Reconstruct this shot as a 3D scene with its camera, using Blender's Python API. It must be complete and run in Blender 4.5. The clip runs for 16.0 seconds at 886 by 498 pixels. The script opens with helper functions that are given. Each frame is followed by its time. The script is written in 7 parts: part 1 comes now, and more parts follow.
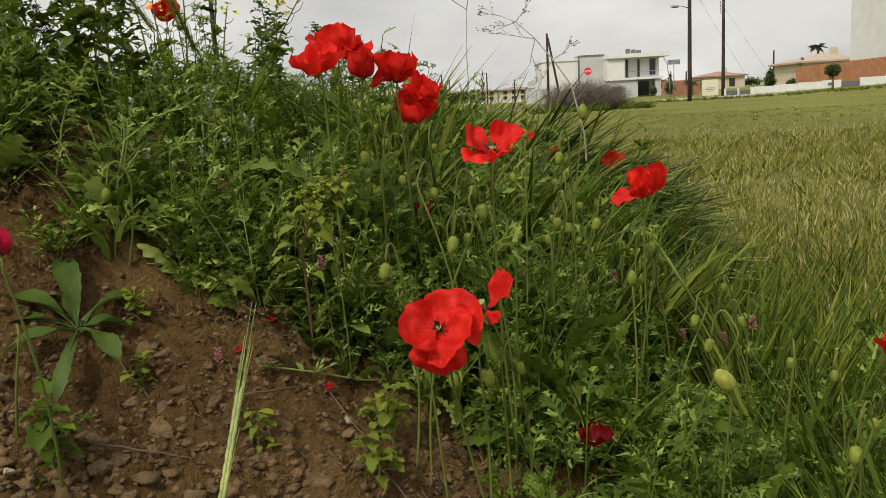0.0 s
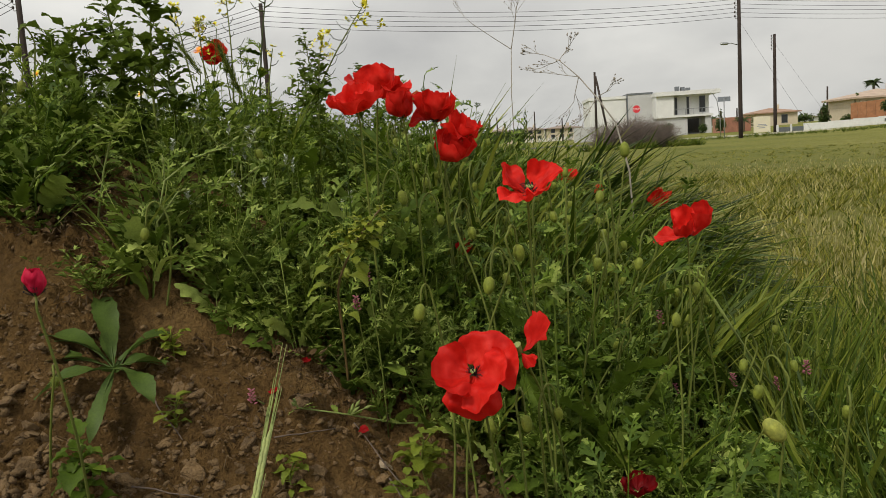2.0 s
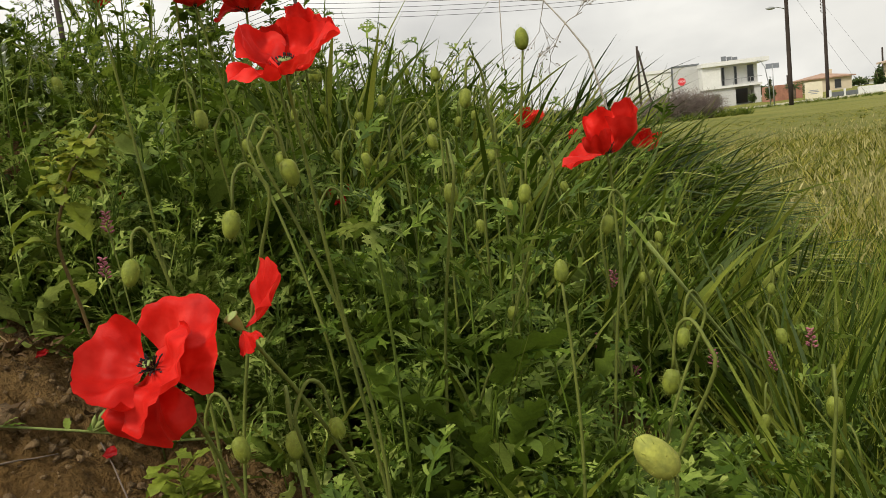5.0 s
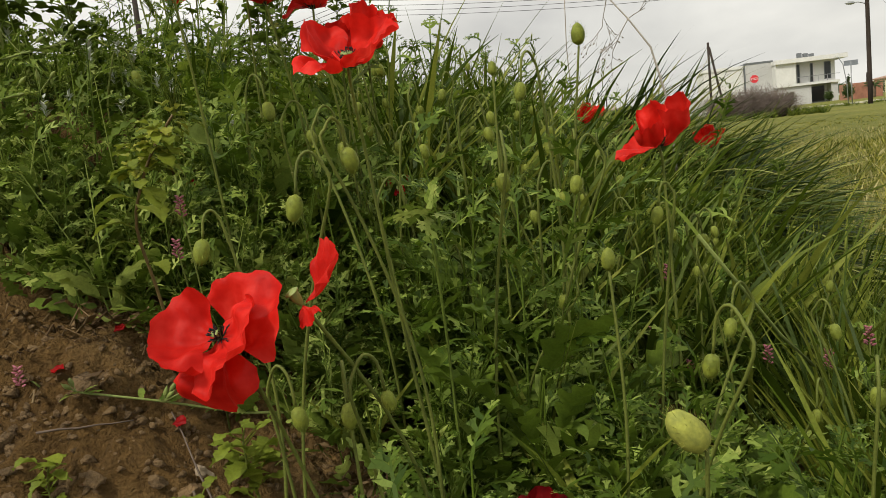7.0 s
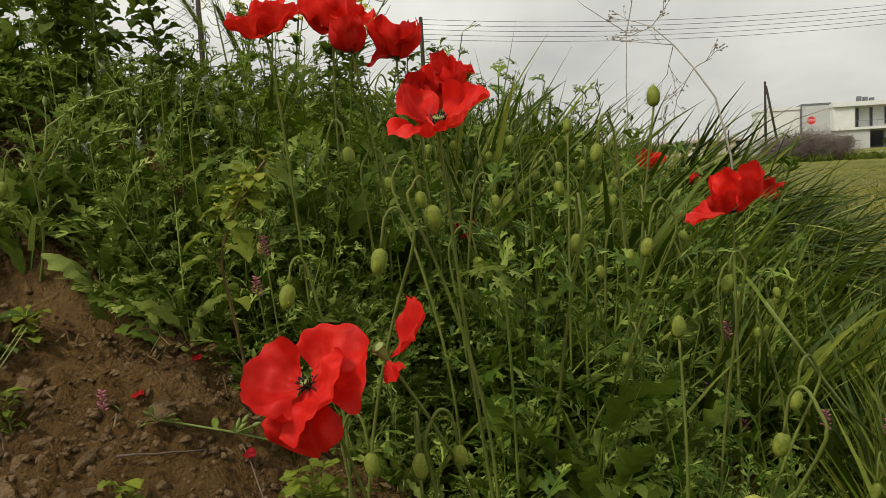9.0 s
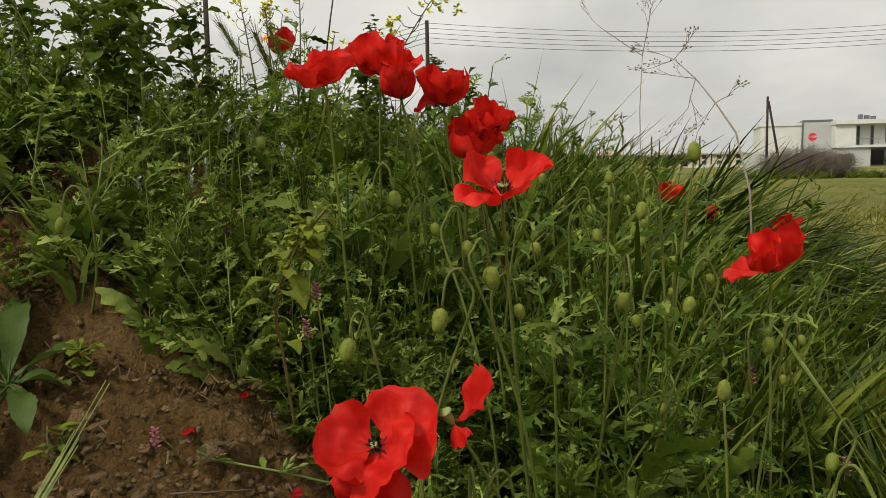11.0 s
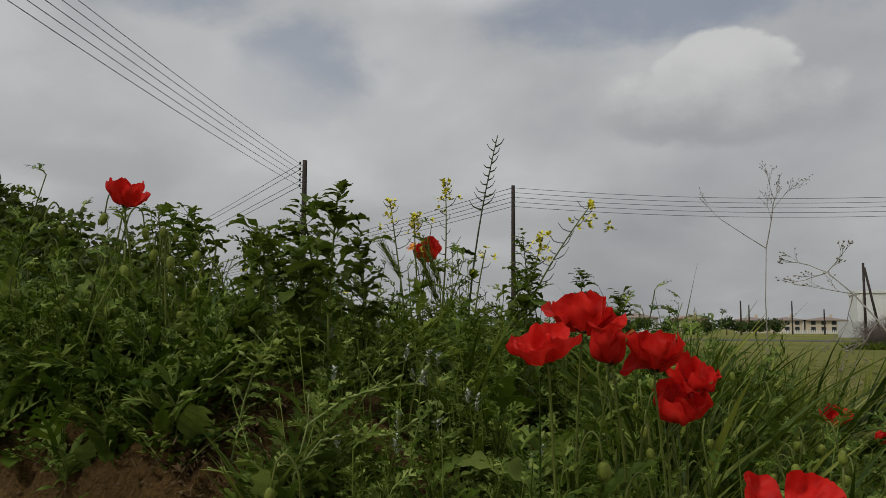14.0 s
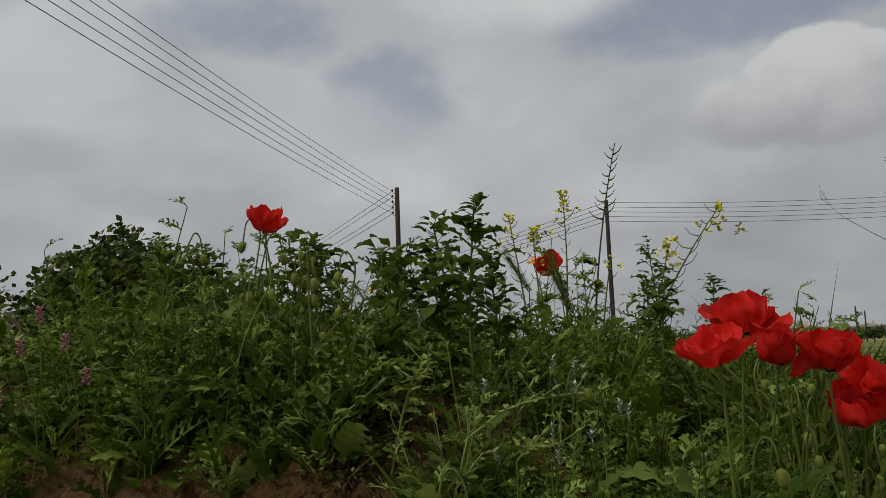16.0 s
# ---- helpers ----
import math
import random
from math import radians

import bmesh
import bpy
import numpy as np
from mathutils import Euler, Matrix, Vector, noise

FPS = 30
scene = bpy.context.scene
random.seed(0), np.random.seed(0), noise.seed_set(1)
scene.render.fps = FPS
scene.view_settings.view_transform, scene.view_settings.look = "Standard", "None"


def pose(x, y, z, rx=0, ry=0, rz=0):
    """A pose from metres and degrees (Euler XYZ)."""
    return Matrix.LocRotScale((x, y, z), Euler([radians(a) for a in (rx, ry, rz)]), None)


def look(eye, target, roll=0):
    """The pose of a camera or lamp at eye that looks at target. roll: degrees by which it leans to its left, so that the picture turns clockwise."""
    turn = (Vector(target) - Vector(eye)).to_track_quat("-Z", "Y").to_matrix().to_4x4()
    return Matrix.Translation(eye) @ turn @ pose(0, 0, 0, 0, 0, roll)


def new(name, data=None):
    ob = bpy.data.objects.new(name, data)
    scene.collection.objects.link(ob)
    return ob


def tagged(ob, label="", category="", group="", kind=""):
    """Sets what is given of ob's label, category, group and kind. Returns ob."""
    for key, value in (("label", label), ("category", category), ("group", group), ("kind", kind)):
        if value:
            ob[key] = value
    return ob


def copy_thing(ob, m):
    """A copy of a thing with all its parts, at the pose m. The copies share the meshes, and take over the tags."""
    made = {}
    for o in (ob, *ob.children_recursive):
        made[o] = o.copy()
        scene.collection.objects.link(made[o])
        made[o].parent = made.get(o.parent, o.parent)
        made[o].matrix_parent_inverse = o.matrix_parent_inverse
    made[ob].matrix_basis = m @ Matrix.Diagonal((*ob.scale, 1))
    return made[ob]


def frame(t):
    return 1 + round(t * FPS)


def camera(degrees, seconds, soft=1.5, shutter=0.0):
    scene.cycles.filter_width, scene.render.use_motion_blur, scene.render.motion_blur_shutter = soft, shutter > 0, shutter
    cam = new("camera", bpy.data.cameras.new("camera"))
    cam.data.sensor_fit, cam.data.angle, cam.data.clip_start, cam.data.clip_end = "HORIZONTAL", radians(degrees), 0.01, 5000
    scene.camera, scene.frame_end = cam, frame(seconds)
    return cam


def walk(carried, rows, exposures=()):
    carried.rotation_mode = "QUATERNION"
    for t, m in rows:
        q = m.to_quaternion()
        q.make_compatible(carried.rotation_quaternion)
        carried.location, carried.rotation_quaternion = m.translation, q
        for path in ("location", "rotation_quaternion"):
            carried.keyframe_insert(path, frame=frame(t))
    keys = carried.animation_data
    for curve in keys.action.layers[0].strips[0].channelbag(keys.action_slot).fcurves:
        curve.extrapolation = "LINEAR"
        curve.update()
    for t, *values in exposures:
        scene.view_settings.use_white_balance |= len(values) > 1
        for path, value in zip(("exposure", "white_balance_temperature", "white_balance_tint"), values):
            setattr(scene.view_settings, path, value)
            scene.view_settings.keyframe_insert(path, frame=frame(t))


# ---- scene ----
cam = camera(57.0, 16.0, 0.7)
PATH = [
    (0, (0.052, -0.039, 0.814), (-0.014, 1.928, 0.461), -3.2),
    (0.5, (0.049, -0.055, 0.827), (-0.032, 1.916, 0.493), -2.9),
    (1, (0.036, -0.044, 0.822), (-0.079, 1.931, 0.53), -3.1),
    (1.5, (0.04, -0.025, 0.812), (-0.109, 1.951, 0.54), -3.3),
    (2, (0.064, -0.021, 0.813), (-0.114, 1.954, 0.559), -3.6),
    (2.5, (0.11, 0.001, 0.807), (-0.089, 1.989, 0.72), -4.5),
    (3, (0.164, 0.082, 0.766), (-0.051, 2.07, 0.72), -5.7),
    (3.5, (0.187, 0.16, 0.754), (-0.034, 2.147, 0.704), -5.8),
    (4, (0.211, 0.217, 0.733), (-0.012, 2.201, 0.607), -4.9),
    (4.5, (0.229, 0.283, 0.716), (-0.01, 2.257, 0.507), -6.3),
    (5, (0.246, 0.314, 0.707), (-0.054, 2.272, 0.43), -6.6),
    (5.2, (0.242, 0.316, 0.7), (-0.078, 2.269, 0.413), -7.0),
    (7.5, (0.26, 0.285, 0.704), (-0.222, 2.209, 0.448), -5.2),
    (8, (0.253, 0.29, 0.715), (-0.255, 2.211, 0.483), -4.2),
    (8.5, (0.247, 0.267, 0.725), (-0.274, 2.186, 0.515), -3.3),
    (9, (0.239, 0.266, 0.731), (-0.309, 2.179, 0.528), -3.1),
    (9.2, (0.236, 0.27, 0.74), (-0.311, 2.182, 0.524), -2.4),
    (11.3, (0.189, 0.237, 0.785), (-0.347, 2.154, 0.595), -0.8),
    (11.5, (0.181, 0.241, 0.793), (-0.351, 2.161, 0.612), -0.5),
    (12, (0.172, 0.25, 0.827), (-0.363, 2.176, 0.759), 0.2),
    (12.5, (0.157, 0.257, 0.841), (-0.376, 2.185, 0.87), 0.3),
    (13, (0.123, 0.255, 0.853), (-0.438, 2.173, 0.936), 0.3),
    (13.5, (0.088, 0.241, 0.871), (-0.576, 2.123, 1.008), 0.4),
    (14, (0.069, 0.224, 0.888), (-0.657, 2.077, 1.079), 0.3),
    (14.5, (0.046, 0.217, 0.889), (-0.753, 2.036, 1.121), -0.0),
    (15, (0.028, 0.212, 0.885), (-0.849, 1.992, 1.133), -0.2),
    (15.5, (0.015, 0.204, 0.889), (-0.901, 1.966, 1.126), -0.9),
    (16, (0.012, 0.21, 0.877), (-0.918, 1.963, 1.124), -2.0),
]
EXPOSURE = [(0.0, 0.5, 6900, 7), (2.0, 0.32, 6850, 7), (3.0, 0.02, 6700, 8), (4.0, 0.25, 6850, 7), (5.0, 0.68, 7000, 7), (7.5, 0.53, 7000, 6), (9.0, 0.40, 7000, 5), (11.5, 0.31, 6950, 6), (12.5, -0.03, 6720, 7), (14.0, -0.38, 6450, 8), (16.0, -0.41, 6350, 8)]
walk(cam, [(t, look(eye, target, roll)) for t, eye, target, roll in PATH], EXPOSURE)

# ---- light and sky ----
SUN_EL, SUN_AZ = 48.0, 215.0
world = bpy.data.worlds.new("sky")
scene.world = world
world.use_nodes = True
wn, wl = world.node_tree.nodes, world.node_tree.links
wn.clear()


def wnode(kind, **kw):
    n = wn.new(kind)
    for k, v in kw.items():
        if k == "op":
            n.operation = v
        else:
            n.inputs[k].default_value = v
    return n


w_out, w_bg = wn.new("ShaderNodeOutputWorld"), wn.new("ShaderNodeBackground")
w_sky = wn.new("ShaderNodeTexSky")
w_sky.sky_type, w_sky.sun_disc = "NISHITA", False
w_sky.sun_elevation, w_sky.sun_rotation = radians(SUN_EL), radians(SUN_AZ)
w_sky.air_density, w_sky.dust_density = 1.0, 3.0
w_gain = wn.new("ShaderNodeVectorMath")
w_gain.operation = "SCALE"
w_gain.inputs["Scale"].default_value = 0.08
wl.new(w_sky.outputs["Color"], w_gain.inputs[0])
w_tc = wn.new("ShaderNodeTexCoord")
w_sep = wn.new("ShaderNodeSeparateXYZ")
wl.new(w_tc.outputs["Generated"], w_sep.inputs[0])
w_up = wnode("ShaderNodeMath", op="MAXIMUM")
w_up.inputs[1].default_value = 0.0
wl.new(w_sep.outputs["Z"], w_up.inputs[0])
w_den = wnode("ShaderNodeMath", op="ADD")
w_den.inputs[1].default_value = 0.42
wl.new(w_up.outputs[0], w_den.inputs[0])
w_px, w_py = wnode("ShaderNodeMath", op="DIVIDE"), wnode("ShaderNodeMath", op="DIVIDE")
for axis, nd in (("X", w_px), ("Y", w_py)):
    wl.new(w_sep.outputs[axis], nd.inputs[0])
    wl.new(w_den.outputs[0], nd.inputs[1])
w_xy = wn.new("ShaderNodeCombineXYZ")
wl.new(w_px.outputs[0], w_xy.inputs["X"])
wl.new(w_py.outputs[0], w_xy.inputs["Y"])


def wnoise(scale, detail, rough, w, dist=0.0):
    n = wn.new("ShaderNodeTexNoise")
    n.noise_dimensions = "4D"
    n.inputs["W"].default_value = w
    n.inputs["Scale"].default_value, n.inputs["Detail"].default_value = scale, detail
    n.inputs["Roughness"].default_value, n.inputs["Distortion"].default_value = rough, dist
    wl.new(w_xy.outputs[0], n.inputs["Vector"])
    return n


def wramp(src, stops):
    r = wn.new("ShaderNodeValToRGB")
    while len(r.color_ramp.elements) < len(stops):
        r.color_ramp.elements.new(0.5)
    for e, (p, c) in zip(r.color_ramp.elements, stops):
        e.position, e.color = p, (*c, 1)
    wl.new(src, r.inputs[0])
    return r



def wmath(op, a, b=0.0, c=0.0):
    n = wn.new("ShaderNodeMath")
    n.operation = op
    for i, v in enumerate((a, b, c)):
        if isinstance(v, (int, float)):
            n.inputs[i].default_value = v
        else:
            wl.new(v, n.inputs[i])
    return n.outputs[0]


def wsmooth(src, lo, hi, a=0.0, b=1.0):
    n = wn.new("ShaderNodeMapRange")
    n.interpolation_type = "SMOOTHSTEP"
    for key, v in (("From Min", lo), ("From Max", hi), ("To Min", a), ("To Max", b)):
        n.inputs[key].default_value = v
    wl.new(src, n.inputs["Value"])
    return n.outputs["Result"]


def wmix(f, a, b):
    n = wn.new("ShaderNodeMix")
    n.data_type = "RGBA"
    for key, v in (("Factor", f), ("A", a), ("B", b)):
        if isinstance(v, tuple):
            n.inputs[key].default_value = (*v, 1)
        elif isinstance(v, (int, float)):
            n.inputs[key].default_value = v
        else:
            wl.new(v, n.inputs[key])
    return n.outputs["Result"]


AZ = wmath("MULTIPLY", wmath("ARCTAN2", w_sep.outputs["X"], w_sep.outputs["Y"]), 180 / math.pi)
EL = wmath("MULTIPLY", wmath("ARCSINE", w_sep.outputs["Z"]), 180 / math.pi)
n_puff = wnoise(6.0, 9, 0.6, 2.6, 0.15).outputs["Fac"]


def bank_of(az, el, ra, re, ragged, soft):
    """How much of a cloud bank (or a gap) lies in a direction; az, el: its middle in degrees."""
    dx = wmath("DIVIDE", wmath("SUBTRACT", AZ, az), ra)
    dy = wmath("DIVIDE", wmath("SUBTRACT", EL, el), re)
    r = wmath("ADD", wmath("MULTIPLY", dx, dx), wmath("MULTIPLY", dy, dy))
    v = wmath("SUBTRACT", wmath("MULTIPLY_ADD", wmath("SUBTRACT", n_puff, 0.5), ragged, 1.0), r)
    return wsmooth(v, 0.0, soft)


# a high grey layer, thinner and bluish in places
n_body = wnoise(2.1, 7, 0.5, 3.1, 0.15)
r_body = wramp(n_body.outputs["Fac"], [(0.34, (0.43, 0.435, 0.455)), (0.46, (0.51, 0.515, 0.53)), (0.56, (0.58, 0.585, 0.595)), (0.68, (0.69, 0.69, 0.695))])
w_blue = wmix(0.75, w_gain.outputs[0], (0.37, 0.40, 0.48))
col = r_body.outputs[0]
for az, el, ra, re, k in ((-9, 21.5, 13, 4.0, 0.9), (-31, 17.5, 6, 4.5, 0.7), (-41, 22.5, 9, 3.0, 0.75), (6, 24, 14, 5, 0.7), (-62, 24, 10, 5, 0.6)):
    col = wmix(wmath("MULTIPLY", bank_of(az, el, ra, re, 2.2, 0.9), k), col, w_blue)
for az, el, ra, re, k, tint in ((-22, 24, 11, 3.2, 0.9, (0.74, 0.74, 0.74)), (-37, 15.5, 10, 3.6, 0.75, (0.60, 0.60, 0.61)), (-55, 17.5, 9, 6.5, 0.8, (0.64, 0.64, 0.645)), (-27, 14, 6, 3, 0.6, (0.58, 0.58, 0.59)),
                                (-55, 13.2, 5, 2.0, 0.7, (0.45, 0.45, 0.465)), (-44, 10.4, 8, 1.8, 0.75, (0.47, 0.47, 0.485)), (-22, 7.5, 16, 2.0, 0.55, (0.475, 0.475, 0.49)), (-4, 8.6, 9, 1.6, 0.5, (0.485, 0.485, 0.50)), (-20, 3.5, 26, 1.6, 0.45, (0.48, 0.485, 0.50)), (26, 4.5, 16, 3.6, 0.8, (0.61, 0.61, 0.615))):
    col = wmix(wmath("MULTIPLY", bank_of(az, el, ra, re, 2.0, 1.1), k), col, tint)
# the heaped cloud over the field: a bright crown above a grey belly
heap = wmath("MAXIMUM", bank_of(-3.2, 15.0, 9.0, 3.2, 1.8, 0.55), bank_of(-2.0, 17.0, 5.5, 2.8, 1.7, 0.22))
rise = wmath("ADD", EL, wmath("MULTIPLY", wmath("SUBTRACT", n_puff, 0.5), 7.0))
lit = wmix(wsmooth(rise, 12.2, 18.2), (0.40, 0.40, 0.42), (0.70, 0.695, 0.69))
col = wmix(wmath("MULTIPLY", heap, 0.92), col, lit)
w_low = wn.new("ShaderNodeVectorMath")
w_low.operation = "SCALE"
wl.new(col, w_low.inputs[0])
wl.new(wsmooth(EL, 2.0, 13.0, 0.84, 1.04), w_low.inputs["Scale"])
wl.new(w_low.outputs[0], w_bg.inputs["Color"])
# the veiled sun brightens the cloud around it, high behind the walk
sd = Vector((math.sin(radians(SUN_AZ)) * math.cos(radians(SUN_EL)), math.cos(radians(SUN_AZ)) * math.cos(radians(SUN_EL)), math.sin(radians(SUN_EL))))
w_dot = wn.new("ShaderNodeVectorMath")
w_dot.operation = "DOT_PRODUCT"
w_dot.inputs[1].default_value = sd
wl.new(w_tc.outputs["Generated"], w_dot.inputs[0])
wl.new(wsmooth(w_dot.outputs["Value"], 0.12, 1.0, 1.0, 1.5), w_bg.inputs["Strength"])
wl.new(w_bg.outputs[0], w_out.inputs[0])

sun = new("sun", bpy.data.lights.new("sun", "SUN"))
sun.data.energy, sun.data.angle, sun.data.color = 1.85, radians(8), (1.0, 0.95, 0.87)
sun.matrix_world = look(sd * 50, (0, 0, 0))


# ---- materials ----
class Mat:
    """A small builder for procedural materials."""

    def __init__(self, name, rough=0.6, metal=0.0, spec=0.4):
        self.m = bpy.data.materials.new(name)
        self.m.use_nodes = True
        self.n, self.l = self.m.node_tree.nodes, self.m.node_tree.links
        self.b = self.n["Principled BSDF"]
        self.b.inputs["Roughness"].default_value = rough
        self.b.inputs["Metallic"].default_value = metal
        self.b.inputs["Specular IOR Level"].default_value = spec
        self.geo = self.n.new("ShaderNodeNewGeometry")

    def noise(self, scale, detail=4, rough=0.55, stretch=None, local=False):
        t = self.n.new("ShaderNodeTexNoise")
        t.inputs["Scale"].default_value, t.inputs["Detail"].default_value, t.inputs["Roughness"].default_value = scale, detail, rough
        src = self.geo.outputs["Position"]
        if local:
            src = self.n.new("ShaderNodeTexCoord").outputs["Object"]
        if stretch:
            mp = self.n.new("ShaderNodeMapping")
            mp.inputs["Scale"].default_value = stretch
            self.l.new(src, mp.inputs[0])
            src = mp.outputs[0]
        self.l.new(src, t.inputs["Vector"])
        return t.outputs["Fac"]

    def ramp(self, src, stops):
        r = self.n.new("ShaderNodeValToRGB")
        while len(r.color_ramp.elements) < len(stops):
            r.color_ramp.elements.new(0.5)
        for e, (p, c) in zip(r.color_ramp.elements, stops):
            e.position, e.color = p, (*c, 1)
        self.l.new(src, r.inputs[0])
        return r.outputs[0]

    def mix(self, a, b, f, kind="MIX"):
        x = self.n.new("ShaderNodeMix")
        x.data_type, x.blend_type = "RGBA", kind
        for key, val in (("A", a), ("B", b), ("Factor", f)):
            if isinstance(val, (tuple, list)):
                x.inputs[key].default_value = (*val, 1)
            elif isinstance(val, (int, float)):
                x.inputs[key].default_value = val
            else:
                self.l.new(val, x.inputs[key])
        return x.outputs["Result"]

    def math(self, op, a, b):
        x = self.n.new("ShaderNodeMath")
        x.operation = op
        for i, val in enumerate((a, b)):
            if isinstance(val, (int, float)):
                x.inputs[i].default_value = val
            else:
                self.l.new(val, x.inputs[i])
        return x.outputs[0]

    def color(self, src):
        self.l.new(src, self.b.inputs["Base Color"])
        return self

    def bump(self, src, strength, dist=0.002):
        b = self.n.new("ShaderNodeBump")
        b.inputs["Strength"].default_value, b.inputs["Distance"].default_value = strength, dist
        self.l.new(src, b.inputs["Height"])
        self.l.new(b.outputs[0], self.b.inputs["Normal"])
        return self

    def thin(self, src, amount):
        """Lets part of the light through, as leaves and petals do."""
        t = self.n.new("ShaderNodeBsdfTranslucent")
        self.l.new(src, t.inputs["Color"])
        mx = self.n.new("ShaderNodeMixShader")
        mx.inputs[0].default_value = amount
        self.l.new(self.b.outputs[0], mx.inputs[1])
        self.l.new(t.outputs[0], mx.inputs[2])
        self.l.new(mx.outputs[0], self.n["Material Output"].inputs[0])
        return self


def leafy(name, dark, mid, light, rough=0.62, through_light=0.36, patch=14.0, spec=0.2):
    m = Mat(name, rough, 0, spec)
    isl = m.ramp(m.geo.outputs["Random Per Island"], [(0.0, dark), (0.55, mid), (1.0, light)])
    n = m.ramp(m.noise(patch, 3), [(0.3, (0.72, 0.72, 0.72)), (0.7, (1.2, 1.15, 1.0))])
    fine = m.ramp(m.noise(420, 2), [(0.3, (0.85, 0.85, 0.85)), (0.7, (1.12, 1.12, 1.12))])
    c = m.mix(m.mix(isl, n, 1.0, "MULTIPLY"), fine, 1.0, "MULTIPLY")
    m.color(c).thin(c, through_light)
    m.bump(m.noise(600, 2), 0.25, 0.0006)
    return m.m


def plain(name, base, rough=0.6, metal=0.0, var=0.12, scale=6.0, bump=0.1, local=False, bdist=0.002):
    m = Mat(name, rough, metal)
    lo, hi = tuple(c * (1 - var) for c in base), tuple(min(1, c * (1 + var)) for c in base)
    big = m.ramp(m.noise(scale, 5, local=local), [(0.3, lo), (0.7, hi)])
    grain = m.ramp(m.noise(scale * 11, 3, local=local), [(0.3, (0.92, 0.92, 0.92)), (0.7, (1.06, 1.06, 1.06))])
    m.color(m.mix(big, grain, 1.0, "MULTIPLY"))
    m.bump(m.noise(scale * 8, 4, local=local), bump, bdist)
    return m.m


M_POPPY_LEAF = leafy("poppy_leaf", (0.036, 0.074, 0.006), (0.100, 0.162, 0.017), (0.26, 0.345, 0.08))
M_HERB = leafy("grey_herb", (0.060, 0.105, 0.012), (0.155, 0.225, 0.036), (0.38, 0.46, 0.13), 0.68)
M_WEED = leafy("dark_weed", (0.040, 0.078, 0.005), (0.098, 0.158, 0.014), (0.235, 0.315, 0.05))
M_NETTLE = leafy("nettle_leaf", (0.055, 0.092, 0.012), (0.115, 0.168, 0.022), (0.26, 0.31, 0.06))
M_ROSETTE = leafy("rosette_leaf", (0.034, 0.066, 0.009), (0.062, 0.105, 0.018), (0.12, 0.17, 0.05), 0.55, 0.3, 30.0, 0.25)
M_LITTER = leafy("dead_leaf", (0.06, 0.036, 0.018), (0.115, 0.072, 0.036), (0.20, 0.14, 0.075), 0.85, 0.1)
M_PALESTEM = leafy("pale_stem", (0.15, 0.195, 0.06), (0.20, 0.25, 0.08), (0.27, 0.32, 0.12), 0.55, 0.1)
M_YELLOW_LEAF = leafy("yellow_leaf", (0.12, 0.165, 0.022), (0.20, 0.25, 0.032), (0.32, 0.33, 0.055), 0.6, 0.36)
M_GRASS = leafy("grass", (0.028, 0.054, 0.004), (0.082, 0.124, 0.012), (0.25, 0.285, 0.05), 0.55, 0.3, 5)
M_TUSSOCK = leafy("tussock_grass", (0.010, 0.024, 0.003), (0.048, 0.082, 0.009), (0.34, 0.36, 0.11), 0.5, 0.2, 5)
M_FIELD = leafy("field_grass", (0.06, 0.082, 0.008), (0.165, 0.178, 0.025), (0.39, 0.36, 0.09), 0.6, 0.3, 0.9)
M_STRAW = leafy("straw", (0.20, 0.195, 0.07), (0.32, 0.30, 0.12), (0.46, 0.42, 0.21), 0.65, 0.2, 3)
M_REDSTEM = plain("red_stem", (0.13, 0.085, 0.03), 0.6, 0, 0.25, 60, 0.2)
M_STEM = leafy("stem", (0.085, 0.115, 0.024), (0.125, 0.155, 0.034), (0.19, 0.205, 0.06), 0.6, 0.1)
M_BUD = leafy("bud", (0.12, 0.165, 0.024), (0.18, 0.22, 0.036), (0.26, 0.29, 0.06), 0.6, 0.1, 120)
M_BUD_PALE = leafy("pale_bud", (0.24, 0.26, 0.05), (0.29, 0.315, 0.07), (0.40, 0.40, 0.12), 0.7, 0.1, 220)
M_BARLEY = leafy("barley", (0.20, 0.25, 0.08), (0.29, 0.34, 0.13), (0.40, 0.43, 0.20), 0.55, 0.15, 60)
M_CAPSULE = plain("capsule", (0.20, 0.25, 0.07), 0.5, 0, 0.15, 60, 0.2)
M_STAMEN = plain("stamen", (0.015, 0.012, 0.014), 0.7, 0, 0.3, 300, 0.3)
M_PALE = plain("pale_bloom", (0.40, 0.43, 0.36), 0.6, 0, 0.1, 200, 0.1)
M_PINK = plain("pink_bloom", (0.32, 0.10, 0.13), 0.5, 0, 0.3, 200, 0.1)
M_MUSTARD = plain("mustard_bloom", (0.68, 0.62, 0.05), 0.5, 0, 0.12, 150, 0.1)
M_ORANGE = plain("orange_bloom", (0.85, 0.30, 0.02), 0.5, 0, 0.15, 150, 0.1)
M_POD = leafy("pod", (0.030, 0.040, 0.016), (0.045, 0.058, 0.022), (0.065, 0.08, 0.03), 0.6, 0.05)
M_TWIG = plain("dry_twig", (0.27, 0.24, 0.20), 0.8, 0, 0.25, 40, 0.3)
M_TWIG_DARK = plain("dark_twig", (0.11, 0.08, 0.06), 0.85, 0, 0.3, 60, 0.3)


